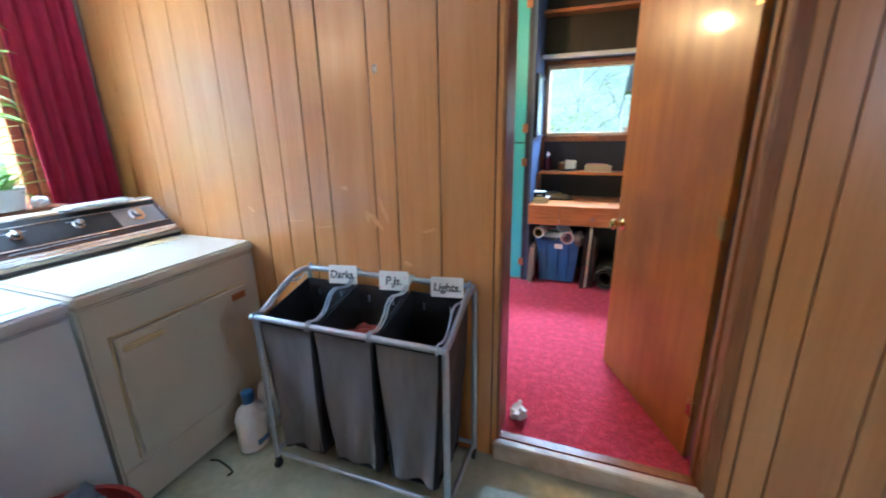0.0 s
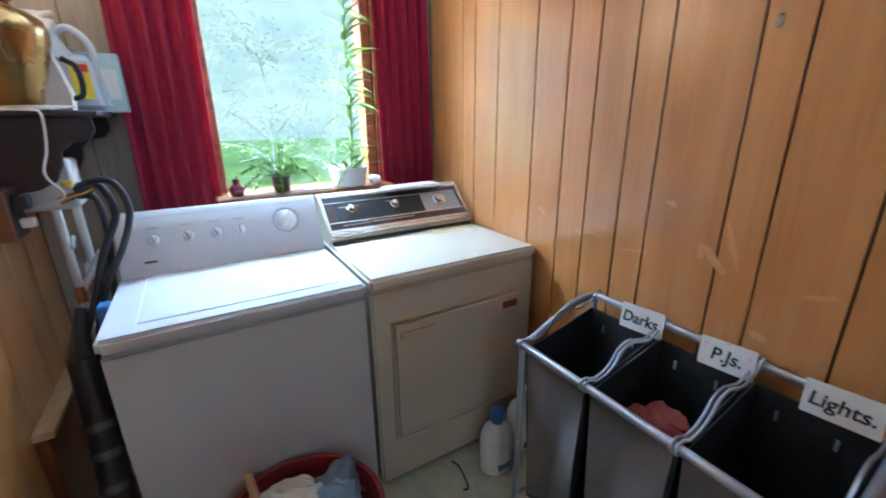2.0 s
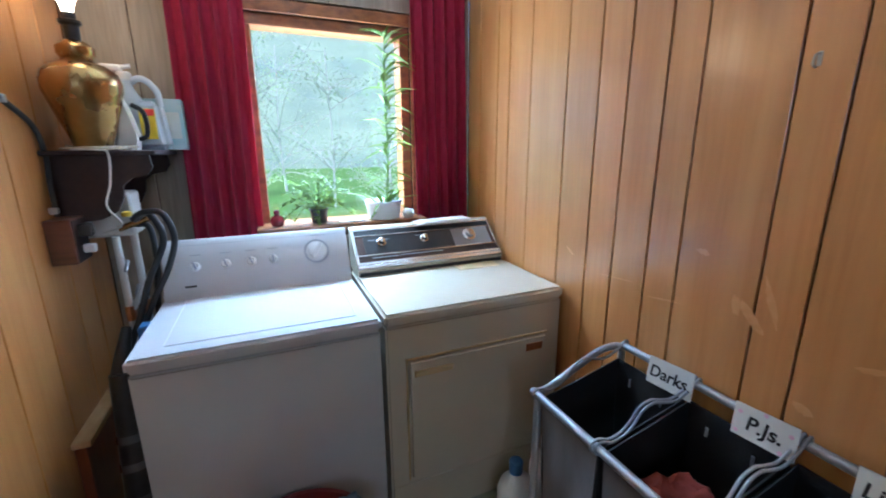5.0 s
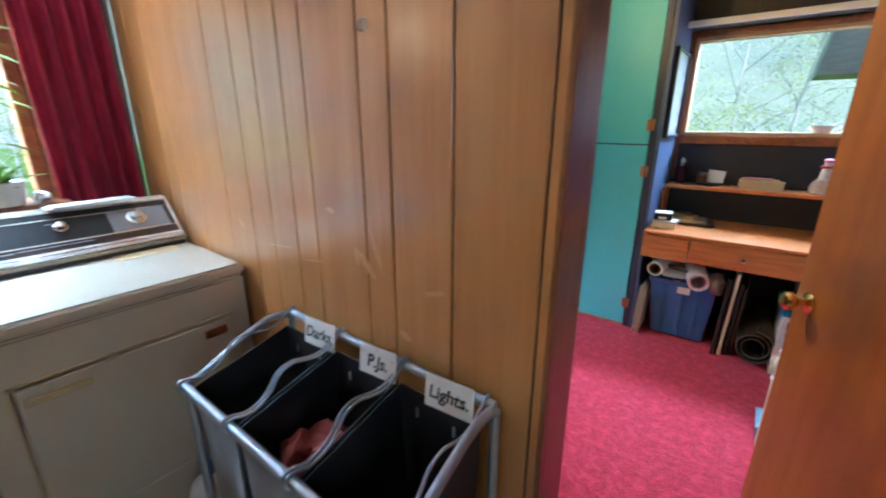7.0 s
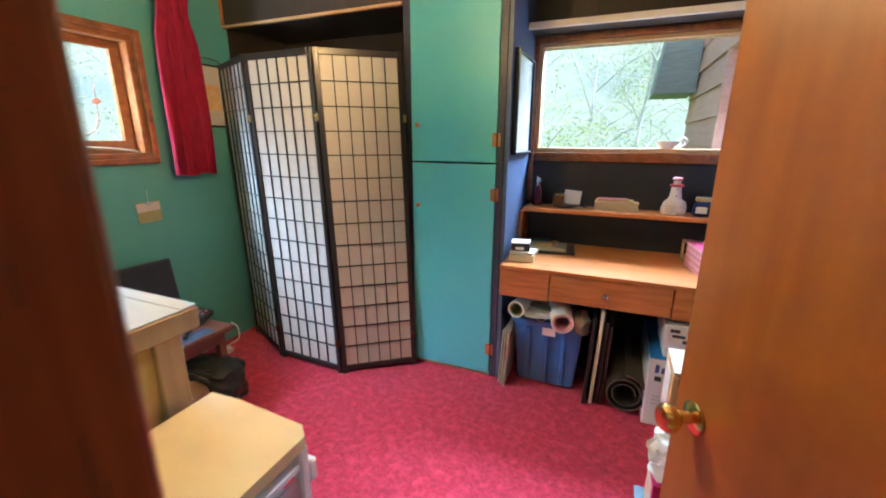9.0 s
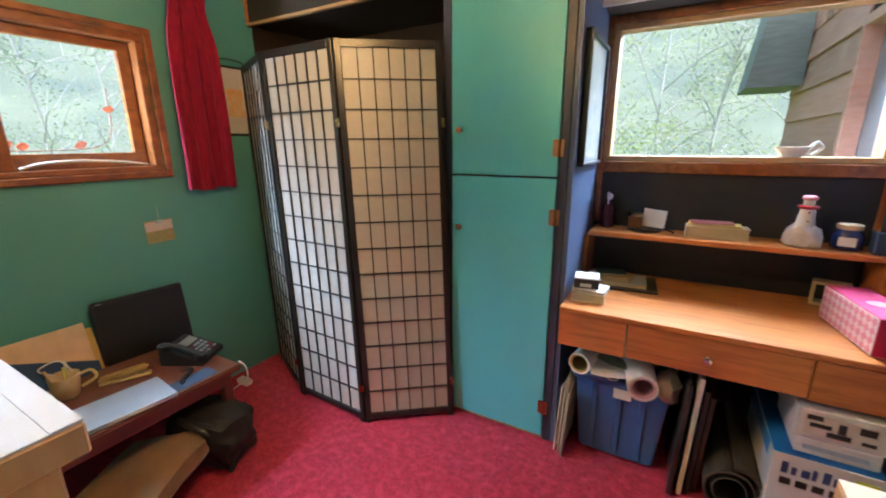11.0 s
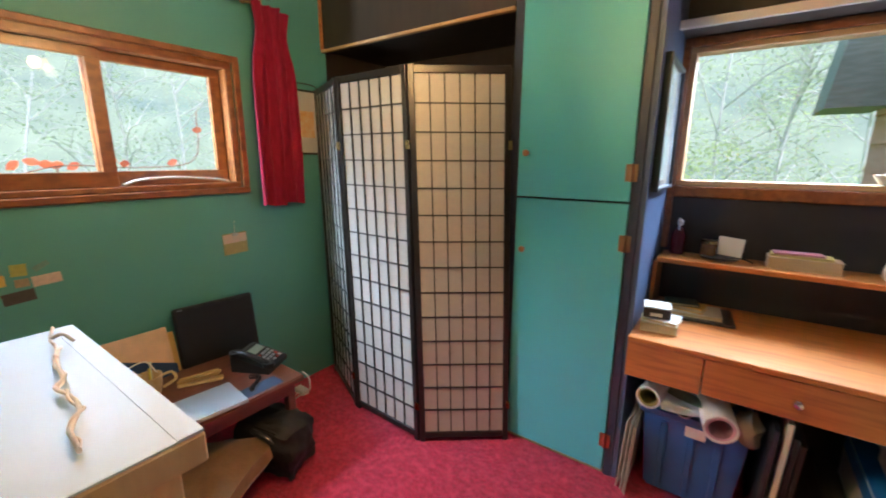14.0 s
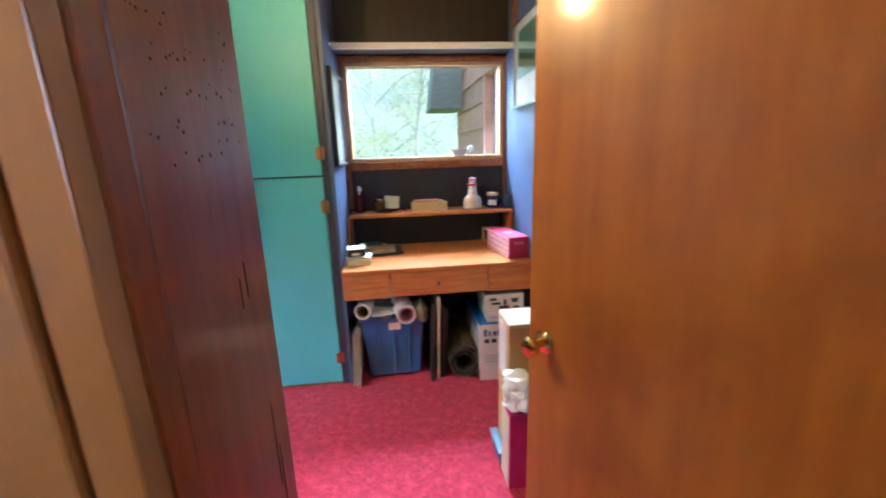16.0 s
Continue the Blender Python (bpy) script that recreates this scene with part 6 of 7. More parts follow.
# ---- office: pictures in the alcove ----
for x, s, y0, y1, z0, z1, lab in ((XA0, 1, 3.905, 4.31, 1.285, 1.80, "black framed print behind reflecting glass"), (XA1, -1, 3.50, 4.15, 1.585, 2.05, "large framed green print behind reflecting glass")):
    pc = thing("framed_picture", (x, (y0 + y1) / 2, z0), lab, "picture", "pictures beside the desk")
    fr = [(y0, y1, z0, z0 + 0.014), (y0, y1, z1 - 0.014, z1), (y0, y0 + 0.014, z0 + 0.014, z1 - 0.014), (y1 - 0.014, y1, z0 + 0.014, z1 - 0.014)]
    part("frame", bm_join(*[bm_box(*sorted((x, x + s * 0.028)), a, b2, c, d, 0.002) for a, b2, c, d in fr]), M_BLACKPL if s > 0 else M_CHROME, pc, "black frame" if s > 0 else "thin silver frame", smooth=False)
    part("backing", bm_box(*sorted((x, x + s * 0.012)), y0 + 0.01, y1 - 0.01, z0 + 0.01, z1 - 0.01), M_BLACKPL, pc, smooth=False)
    # the board's pale colour holds both the mat and the glass's white reflection
    part("mat_board", bm_box(*sorted((x + s * 0.012, x + s * 0.015)), y0 + 0.014, y1 - 0.014, z0 + 0.014, z1 - 0.014), mat("pale_mat_and_reflection", (0.60, 0.62, 0.62), 0.12, coat=0.8), pc, "pale glossy board for the mat and the glass's white reflection", smooth=False)
    if s < 0:
        part("print", bm_box(*sorted((x + s * 0.015, x + s * 0.0165)), y0 + 0.07, y1 - 0.07, z0 + 0.16, z1 - 0.05), mat("green_print", (0.06, 0.16, 0.11), 0.12, second=(0.1, 0.24, 0.18), scale=12, coat=0.8), pc, "dark green print", smooth=False)
# separate black box added as the deep dark side of the large picture
part("deep_box", bm_box(XA1 - 0.06, XA1, 3.40, 3.48, 1.585, 2.1), M_BLACKPL, thing("black_case", (XA1, 3.37, 1.6), "narrow black box put in for the large picture's deep dark side", "case"), smooth=False)

# ---- office: things on the desk ----
DZ = 0.722
def book(x, y, z, w, d, h, rot, colour, label, group="books on the desk"):
    m = Matrix.Translation((x, y, z)) @ Matrix.Rotation(radians(rot), 4, "Z")
    bk = thing("book", (x, y, z), label, "book", group)
    mc = mat("book_cover", colour, 0.5, second=tuple(c * 0.8 for c in colour), scale=20)
    part("cover", turn(bm_join(bm_box(-w / 2, w / 2, -d / 2, d / 2, 0, 0.003), bm_box(-w / 2, w / 2, -d / 2, d / 2, h - 0.003, h), bm_box(-w / 2, -w / 2 + 0.003, -d / 2, d / 2, 0.003, h - 0.003)), m), mc, bk, smooth=False)
    part("page_block", turn(bm_box(-w / 2 + 0.004, w / 2 - 0.004, -d / 2 + 0.004, d / 2 - 0.004, 0.003, h - 0.003), m), M_PAGES, bk, smooth=False)
    return bk


book(-0.385, 3.935, DZ, 0.135, 0.12, 0.034, 8, (0.62, 0.52, 0.28), "thick cream book lying on the desk")
book(-0.375, 3.94, DZ + 0.0345, 0.13, 0.11, 0.016, -6, (0.72, 0.72, 0.68), "white booklet on the stack at the desk's edge")
bb = thing("small_box", (-0.40, 3.94, DZ + 0.051), "black and white cardboard box on the stack of books", "box")
part("carton", turn(bm_box(-0.05, 0.05, -0.045, 0.045, 0, 0.04, 0.002), Matrix.Translation((-0.398, 3.945, DZ + 0.051)) @ Matrix.Rotation(0.15, 4, "Z")), M_BLACKPL, bb, smooth=False)
part("lid", turn(bm_box(-0.051, 0.051, -0.046, 0.046, 0.0405, 0.048, 0.002), Matrix.Translation((-0.398, 3.945, DZ + 0.051)) @ Matrix.Rotation(0.15, 4, "Z")), M_PAPER, bb, "white lid", smooth=False)
part("label", turn(bm_box(-0.025, 0.02, -0.0465, -0.0455, 0.008, 0.022), Matrix.Translation((-0.398, 3.945, DZ + 0.051)) @ Matrix.Rotation(0.15, 4, "Z")), M_CARD, bb, smooth=False)
pf = thing("picture_frame", (-0.27, 4.2, DZ), "black picture frame lying flat on the desk", "picture frame")
part("frame", turn(bm_box(-0.15, 0.15, -0.11, 0.11, 0, 0.012, 0.003), Matrix.Translation((-0.28, 4.20, DZ)) @ Matrix.Rotation(0.1, 4, "Z")), M_BLACKPL, pf, smooth=False)
book(-0.285, 4.19, DZ + 0.0125, 0.22, 0.15, 0.016, 6, (0.60, 0.54, 0.38), "cream book lying on the picture frame")
book(-0.31, 4.19, DZ + 0.029, 0.15, 0.10, 0.02, -10, (0.62, 0.36, 0.05), "mustard yellow book on the stack under the shelf")
book(-0.33, 4.18, DZ + 0.05, 0.13, 0.09, 0.012, 14, (0.02, 0.05, 0.03), "thin dark green book on the stack under the shelf")
wf = thing("frame_box", (0.50, 4.33, DZ), "small open wooden frame box standing on the desk", "frame")
wm = Matrix.Translation((0.495, 4.32, DZ)) @ Matrix.Rotation(radians(-12), 4, "Z")
part("frame", turn(bm_join(bm_box(-0.06, 0.06, -0.03, 0.03, 0, 0.012, 0.002), bm_box(-0.06, 0.06, -0.03, 0.03, 0.088, 0.10, 0.002), bm_box(-0.06, -0.048, -0.03, 0.03, 0.012, 0.088, 0.002), bm_box(0.048, 0.06, -0.03, 0.03, 0.012, 0.088, 0.002)), wm), M_ALMDARK, wf, smooth=False)
part("knob", turn(bm_lathe([(0.012, 0), (0.018, 0.01), (0.01, 0.02)], 12), wm @ Matrix.Translation((0, -0.02, 0.012))), M_CHROME, wf)
M_PINK = mat("crimson_pink_card", (0.42, 0.012, 0.06), 0.4, second=(0.38, 0.01, 0.05), scale=10)
gift = thing("gift_box", (0.54, 4.03, DZ), "crimson and pink patterned cardboard box on the desk's end", "box")
gm = Matrix.Translation((0.525, 4.01, DZ)) @ Matrix.Rotation(radians(9), 4, "Z")
part("carton", turn(bm_box(-0.064, 0.064, -0.17, 0.17, 0, 0.128, 0.002), gm), M_PINK, gift, smooth=False)
part("top_sheet", turn(bm_box(-0.06, 0.06, -0.166, 0.166, 0.128, 0.1285), gm), mat("hot_pink_card", (0.60, 0.045, 0.15), 0.45), gift, "hot pink top", smooth=False)
side = part("side_sheet", turn(bm_box(-0.0655, -0.0642, -0.168, 0.168, 0.003, 0.125), gm), mat("pale_pink_card", (0.82, 0.60, 0.60), 0.5), gift, "pale pink patterned side", smooth=False)
dia = mesh_of(turn(bm_box(-0.0006, 0.0006, -0.0105, 0.0105, -0.0105, 0.0105), Matrix.Rotation(radians(45), 4, "X")), "diamond", mat("rose_diamond", (0.72, 0.26, 0.33), 0.5))
for i in range(10):
    for j in range(4):
        piece("diamond", dia, side, gm @ Matrix.Translation((-0.066, -0.148 + i * 0.033, 0.016 + j * 0.031)))
part("emblem", turn(bm_lathe([(0.03, 0.1286), (0.03, 0.1292)], 20), gm @ Matrix.Translation((0, -0.02, 0))), mat("pale_emblem", (0.78, 0.35, 0.42), 0.5), gift)
part("label", turn(bm_box(-0.03, 0.03, -0.1712, -0.1702, 0.085, 0.1), gm), mat("rose_label", (0.62, 0.2, 0.26), 0.5), gift, smooth=False)

SZ = 0.968
spray = thing("spray_bottle", (-0.39, 4.34, SZ), "dark red spray bottle with a white trigger head", "bottle")
part("body", bm_lathe([(0.028, 0), (0.032, 0.004), (0.032, 0.09), (0.022, 0.115), (0.012, 0.13), (0.012, 0.14)], 20, (-0.39, 4.34, SZ)), mat("dark_red_plastic_bottle", (0.08, 0.006, 0.012), 0.25), spray)
part("trigger_head", bm_join(bm_box(-0.40, -0.375, 4.325, 4.352, SZ + 0.138, SZ + 0.165, 0.005), bm_tube([(-0.388, 4.33, SZ + 0.16), (-0.388, 4.30, SZ + 0.172)], 0.007, 8, False), bm_tube([(-0.388, 4.318, SZ + 0.15), (-0.388, 4.305, SZ + 0.12)], 0.004, 6, False)), M_WHITEPL, spray, "white trigger head")
jar = thing("candle_jar", (-0.262, 4.34, SZ), "brown glass candle jar with a lid", "jar")
part("glass", bm_lathe([(0.03, 0), (0.034, 0.004), (0.034, 0.06), (0.03, 0.064)], 20, (-0.262, 4.34, SZ)), mat("brown_glass", (0.16, 0.07, 0.02), 0.2), jar)
part("lid", bm_lathe([(0.034, 0.064), (0.035, 0.076), (0.03, 0.079)], 20, (-0.262, 4.34, SZ)), M_BRASSDULL, jar)
hold = thing("card_holder", (-0.18, 4.37, SZ), "small dark holder with a blank white card", "card holder")
part("block", bm_box(-0.215, -0.125, 4.365, 4.39, SZ, SZ + 0.06, 0.003), M_DARKWOOD, hold)
part("card", turn(bm_box(-0.05, 0.05, -0.001, 0.001, 0, 0.085), Matrix.Translation((-0.185, 4.358, SZ + 0.012)) @ Matrix.Rotation(radians(-8), 4, "X") @ Matrix.Rotation(radians(5), 4, "Y")), M_CARD, hold, "blank cream card", smooth=False)
tray = thing("black_dish", (-0.2, 4.285, SZ), "black oval dish lying on the desk shelf", "dish")
part("dish", bm_lathe([(0.03, 0), (0.07, 0.008), (0.075, 0.016), (0.07, 0.015), (0.03, 0.006), (0, 0.005)], 24, (-0.215, 4.285, SZ), sx=1.0, sy=0.6), M_BLACKPL, tray)
part("spoon", bm_tube([(-0.20, 4.28, SZ + 0.016), (-0.13, 4.275, SZ + 0.02), (-0.09, 4.27, SZ + 0.008)], 0.004, 6), M_BLACKPL, tray)
book(0.07, 4.30, SZ, 0.235, 0.09, 0.05, 2, (0.60, 0.52, 0.36), "thick cream box-like book on the desk shelf", "books on the shelf")
book(0.06, 4.305, SZ + 0.0505, 0.20, 0.085, 0.01, -2, (0.62, 0.56, 0.14), "thin yellow-green booklet on the shelf stack", "books on the shelf")
book(0.05, 4.30, SZ + 0.061, 0.16, 0.07, 0.008, 5, (0.60, 0.24, 0.30), "thin faded pink booklet on top of the shelf stack", "books on the shelf")
lh = thing("lighthouse_figurine", (0.362, 4.29, SZ), "white ceramic lighthouse with red bands on a rocky base", "figurine")
b = bm_lathe([(0.054, 0.0), (0.060, 0.008), (0.060, 0.04), (0.050, 0.066), (0.036, 0.082), (0.0, 0.084)], 22, (0.362, 4.29, SZ))
part("rock_base", lump(b, 0.012, 40, 3), mat("cream_ceramic", (0.66, 0.60, 0.50), 0.4, second=(0.5, 0.42, 0.34), scale=40), lh, "rocky cream base")
part("tower", bm_lathe([(0.036, 0.05), (0.024, 0.15), (0.0, 0.151)], 22, (0.362, 4.29, SZ)), M_CARD, lh)
part("gallery", bm_lathe([(0.026, 0.15), (0.034, 0.155), (0.034, 0.162), (0.026, 0.165)], 22, (0.362, 4.29, SZ)), mat("red_ceramic", (0.5, 0.03, 0.03), 0.35), lh, "red gallery")
part("lantern", bm_lathe([(0.019, 0.165), (0.019, 0.185), (0.0, 0.186)], 16, (0.362, 4.29, SZ)), M_CARD, lh)
part("cap", bm_lathe([(0.020, 0.185), (0.025, 0.188), (0.025, 0.197), (0.018, 0.203), (0.0, 0.204)], 18, (0.362, 4.29, SZ)), mat("pink_ceramic", (0.6, 0.22, 0.24), 0.35), lh, "pink-red cap")
for z in (0.09, 0.125):
    part("window", bm_box(0.3595, 0.3645, 4.258, 4.264, SZ + z + 0.01, SZ + z + 0.018), M_RUST, lh)
ij = thing("blue_jar", (0.50, 4.30, SZ), "dark blue glass jar with a cork lid and white label", "jar")
part("glass", bm_lathe([(0.04, 0), (0.05, 0.006), (0.053, 0.04), (0.05, 0.065), (0.036, 0.08)], 26, (0.50, 4.30, SZ)), mat("cobalt_glass", (0.01, 0.02, 0.10), 0.12, coat=0.5), ij)
part("lid", bm_lathe([(0.037, 0.08), (0.039, 0.083), (0.039, 0.098), (0.035, 0.1)], 24, (0.50, 4.30, SZ)), M_ALMDARK, ij, "cork lid")
part("label", turn(bm_box(-0.026, 0.026, -0.001, 0.001, -0.017, 0.017), Matrix.Translation((0.487, 4.2475, SZ + 0.036)) @ Matrix.Rotation(-0.2, 4, "Z")), M_CARD, ij, "white label", smooth=False)
db = thing("small_box", (0.58, 4.25, SZ), "dark grey box wrapped in clear film", "box")
part("carton", bm_box(0.557, 0.607, 4.22, 4.28, SZ, SZ + 0.085, 0.003), mat("slate_card", (0.04, 0.06, 0.09), 0.2), db, smooth=False)
gravy = thing("ceramic_cup", (0.31, YN + 0.01, 1.316), "white ceramic cup with a looped handle on the window sill", "cup")
part("bowl", bm_lathe([(0.02, 0), (0.03, 0.004), (0.05, 0.035), (0.052, 0.042), (0.047, 0.04), (0.03, 0.012), (0, 0.01)], 24, (0.30, YN + 0.008, 1.315), sx=1.2, sy=0.55), M_WHITEPL, gravy)
part("handle", bm_tube([(0.35, YN + 0.008, 1.345), (0.378, YN + 0.008, 1.375), (0.395, YN + 0.008, 1.35), (0.365, YN + 0.008, 1.325)], 0.005, 8), M_WHITEPL, gravy)

# ---- office: things under the desk ----
tote = thing("storage_bin", (-0.21, 4.0, 0), "blue plastic storage bin full of rolls and papers", "storage bin")


def tapered(x0, x1, y0, y1, z0, z1, inset, r):
    bm = bm_box(x0, x1, y0, y1, z0, z1)
    cx, cy = (x0 + x1) / 2, (y0 + y1) / 2
    for v in bm.verts:
        if v.co.z < (z0 + z1) / 2:
            v.co.x += inset if v.co.x < cx else -inset
            v.co.y += inset if v.co.y < cy else -inset
    bmesh.ops.bevel(bm, geom=bm.edges[:], offset=r, segments=2, affect="EDGES")
    return bm


part("tub", tapered(-0.395, -0.025, 3.86, 4.26, 0.002, 0.385, 0.03, 0.012), M_BLUEPL, tote)
part("rim", bm_join(bm_box(-0.405, -0.015, 3.85, 3.875, 0.375, 0.405, 0.005), bm_box(-0.405, -0.015, 4.245, 4.27, 0.375, 0.405, 0.005), bm_box(-0.405, -0.385, 3.875, 4.245, 0.375, 0.405, 0.005), bm_box(-0.035, -0.015, 3.875, 4.245, 0.375, 0.405, 0.005)), M_BLUEPL, tote)
for x in (-0.31, -0.21, -0.12):
    part("rib", turn(bm_box(-0.012, 0.012, -0.004, 0.004, 0.02, 0.36, 0.003), Matrix.Translation((x, 3.882, 0)) @ Matrix.Rotation(radians(4.5), 4, "X")), M_BLUEPL, tote)
part("label", bm_box(-0.235, -0.165, 3.8485, 3.8495, 0.325, 0.37), M_CARD, tote, "white paper label", smooth=False)


def paper_roll(p0, p1, r, inner, label):
    p0, p1 = Vector(p0), Vector(p1)
    t = thing("paper_roll", p0, label, "paper roll", "rolls on the bin")
    m = Matrix.Translation(p0) @ (p1 - p0).to_track_quat("Z", "Y").to_matrix().to_4x4()
    ln = (p1 - p0).length
    part("sheet", turn(bm_pipe(r, r * 0.86, 0, ln), m), M_PAPER, t)
    part("core", turn(bm_pipe(r * 0.855, r * 0.7, 0.004, ln - 0.01), m), inner, t)
    return t


paper_roll((-0.375, 3.79, 0.475), (-0.30, 4.22, 0.465), 0.046, mat("olive_lining", (0.30, 0.24, 0.06), 0.8), "white paper roll lined with olive")
paper_roll((-0.125, 3.76, 0.45), (-0.21, 4.2, 0.475), 0.056, mat("pink_lining", (0.62, 0.35, 0.42), 0.8), "large white paper roll lined with pink")
paper_roll((-0.245, 3.84, 0.43), (-0.28, 4.2, 0.44), 0.026, mat("green_lining", (0.04, 0.14, 0.08), 0.8), "thin dark green paper roll")
for k, (x, y, c, rz) in enumerate(((-0.27, 3.93, (0.74, 0.70, 0.74), 20), (-0.2, 3.96, (0.3, 0.34, 0.22), -15), (-0.3, 4.05, (0.66, 0.62, 0.5), 40))):
    single("loose_sheet", bm_sheet(lambda u, v, x=x, y=y, rz=rz, k=k: Matrix.Translation((x, y, 0.415 + 0.012 * k + 0.05 * (u - 0.5) ** 2)) @ Matrix.Rotation(radians(rz), 4, "Z") @ Vector(((u - 0.5) * 0.2, (v - 0.5) * 0.24, 0.03 * math.sin(v * 4 + k) + 0.02)), 8, 8, 0.002), mat("sheet_%d" % k, c, 0.7), "curled loose paper sheet in the blue bin", "paper", "sheets in the bin")
b = bmesh.new()
bmesh.ops.create_icosphere(b, subdivisions=3, radius=0.06)
single("crumpled_bag", lump(turn(b, Matrix.Translation((-0.04, 3.88, 0.425)) @ Matrix.Diagonal((0.7, 0.8, 1.2, 1))), 0.03, 22, 4), mat("grey_tan_paper", (0.34, 0.30, 0.25), 0.7), "crumpled grey-tan paper at the bin's corner", "paper")
pf2 = thing("paper_portfolio", (-0.44, 3.9, 0), "worn off-white paper folders leaning beside the bin", "folder")
for k in range(4):
    part("folder", turn(bm_sheet(lambda u, v, k=k: (0.006 * math.sin(u * 3 + k), -0.1 + 0.24 * u, 0.33 * v - 0.006 * k * u), 6, 6, 0.004), Matrix.Translation((-0.458 + k * 0.013, 3.90 - 0.01 * k, 0.004)) @ Matrix.Rotation(radians(3), 4, "Y")), mat("folder_%d" % k, (0.72 - 0.05 * k, 0.64 - 0.05 * k, 0.50 - 0.05 * k), 0.8), pf2)
for k, (x, mt, lab, h) in enumerate(((0.0, M_CHAR, "dark flat portfolio leaning upright under the desk", 0.50), (0.034, M_CARD, "white mounted board leaning upright under the desk", 0.53), (0.062, M_CHAR, "dark framed board leaning upright under the desk", 0.47), (0.085, M_BROWNBLACK, "dark brown mounted board leaning upright under the desk", 0.44))):
    single("leaning_board", turn(bm_box(-0.009, 0.009, 0, 0.5, 0, h, 0.002), Matrix.Translation((x + 0.012, 3.775 + 0.02 * k, 0.003)) @ Matrix.Rotation(radians(2.0), 4, "Y")), mt, lab, "board", "boards under the desk", smooth=False)
M_MAT = mat("dark_brown_rubber_mat", (0.058, 0.048, 0.034), 0.9, second=(0.045, 0.037, 0.027), scale=40, bump=0.3, bump_scale=200)
spiral = []
for k in range(60):
    a = k * 0.24
    r = 0.05 + 0.0042 * a
    spiral.append((0.205 + r * math.cos(a) * 1.0, 0.118 + r * math.sin(a)))
outer = [(x, z) for x, z in spiral] + [(0.205 + (x - 0.205) * 0.9, 0.118 + (z - 0.118) * 0.9) for x, z in reversed(spiral)]
single("rolled_mat", bm_prism(outer, 3.77, 4.25), M_MAT, "rolled dark brown rubber mat under the desk", "mat", smooth=False)
pb = thing("printer_box", (0.43, 3.95, 0), "white and blue printer carton under the desk", "box")
part("carton", bm_box(0.29, 0.575, 3.74, 4.2, 0.0, 0.36, 0.003), mat("printed_white_card", (0.66, 0.66, 0.66), 0.5, second=(0.60, 0.61, 0.62), scale=7), pb, smooth=False)
part("blue_top", bm_box(0.292, 0.573, 3.742, 4.198, 0.36, 0.3615), mat("blue_card", (0.01, 0.16, 0.52), 0.4), pb, "blue printed top", smooth=False)
part("blue_edge", bm_box(0.2885, 0.2898, 3.80, 4.198, 0.30, 0.358), mat("blue_card_edge", (0.02, 0.2, 0.55), 0.4), pb, "blue printed edge", smooth=False)
M_NAVYPRINT = mat("navy_print", (0.04, 0.07, 0.24), 0.5)
for k, (w, h) in enumerate(((0.018, 0.044), (0.014, 0.030), (0.022, 0.030), (0.012, 0.040), (0.020, 0.044), (0.020, 0.030))):
    part("logo_bar", bm_box(0.318 + k * 0.027, 0.318 + k * 0.027 + w, 3.7375, 3.7395, 0.288, 0.288 + h, 0.0008), M_NAVYPRINT, pb, "dark blue printed shape", smooth=False)
part("yellow_label", bm_box(0.50, 0.56, 3.7375, 3.7395, 0.275, 0.335), mat("lime_label", (0.55, 0.7, 0.03), 0.5), pb, "lime yellow label", smooth=False)
for k in range(4):
    part("icon", bm_box(0.32 + k * 0.043, 0.35 + k * 0.043, 3.7375, 3.7395, 0.245, 0.27), M_BLACKPL, pb, "small black icon", smooth=False)
for k in range(3):
    part("text_bar", bm_box(0.32, 0.47 - 0.02 * k, 3.738, 3.7395, 0.12 + 0.02 * k, 0.125 + 0.02 * k), M_TUBE, pb, smooth=False)
for z0, z1, x0, x1, lab in ((0.3625, 0.42, 0.345, 0.56, "flat white carton with blue lettering"), (0.4205, 0.53, 0.335, 0.565, "white carton printed with a photograph")):
    sb = thing("carton", ((x0 + x1) / 2, 3.9, z0), lab, "box", "cartons on the printer box")
    part("card", bm_box(x0, x1, 3.77, 4.05, z0, z1, 0.003), mat("white_carton_card", (0.68, 0.68, 0.67), 0.5), sb, smooth=False)
    part("print", bm_box(x0 + 0.02, x1 - 0.03, 3.7675, 3.7695, z0 + 0.02, z1 - 0.02), mat("photo_print", (0.56, 0.50, 0.40), 0.4, second=(0.66, 0.62, 0.55), scale=18, detail=1.0) if z1 > 0.5 else mat("pale_blue_print", (0.4, 0.5, 0.62), 0.5), sb, "printed picture" if z1 > 0.5 else "", smooth=False)
    if z1 > 0.5:
        for a0, a1, c0, c1 in ((0.36, 0.40, 0.495, 0.512), (0.37, 0.425, 0.47, 0.485), (0.415, 0.475, 0.445, 0.462), (0.44, 0.46, 0.465, 0.50), (0.49, 0.53, 0.48, 0.505), (0.50, 0.535, 0.445, 0.458)):
            part("printed_shape", bm_box(a0, a1, 3.766, 3.7674, c0, c1, 0.0004), M_CHAR, sb, "dark printed machine part", smooth=False)

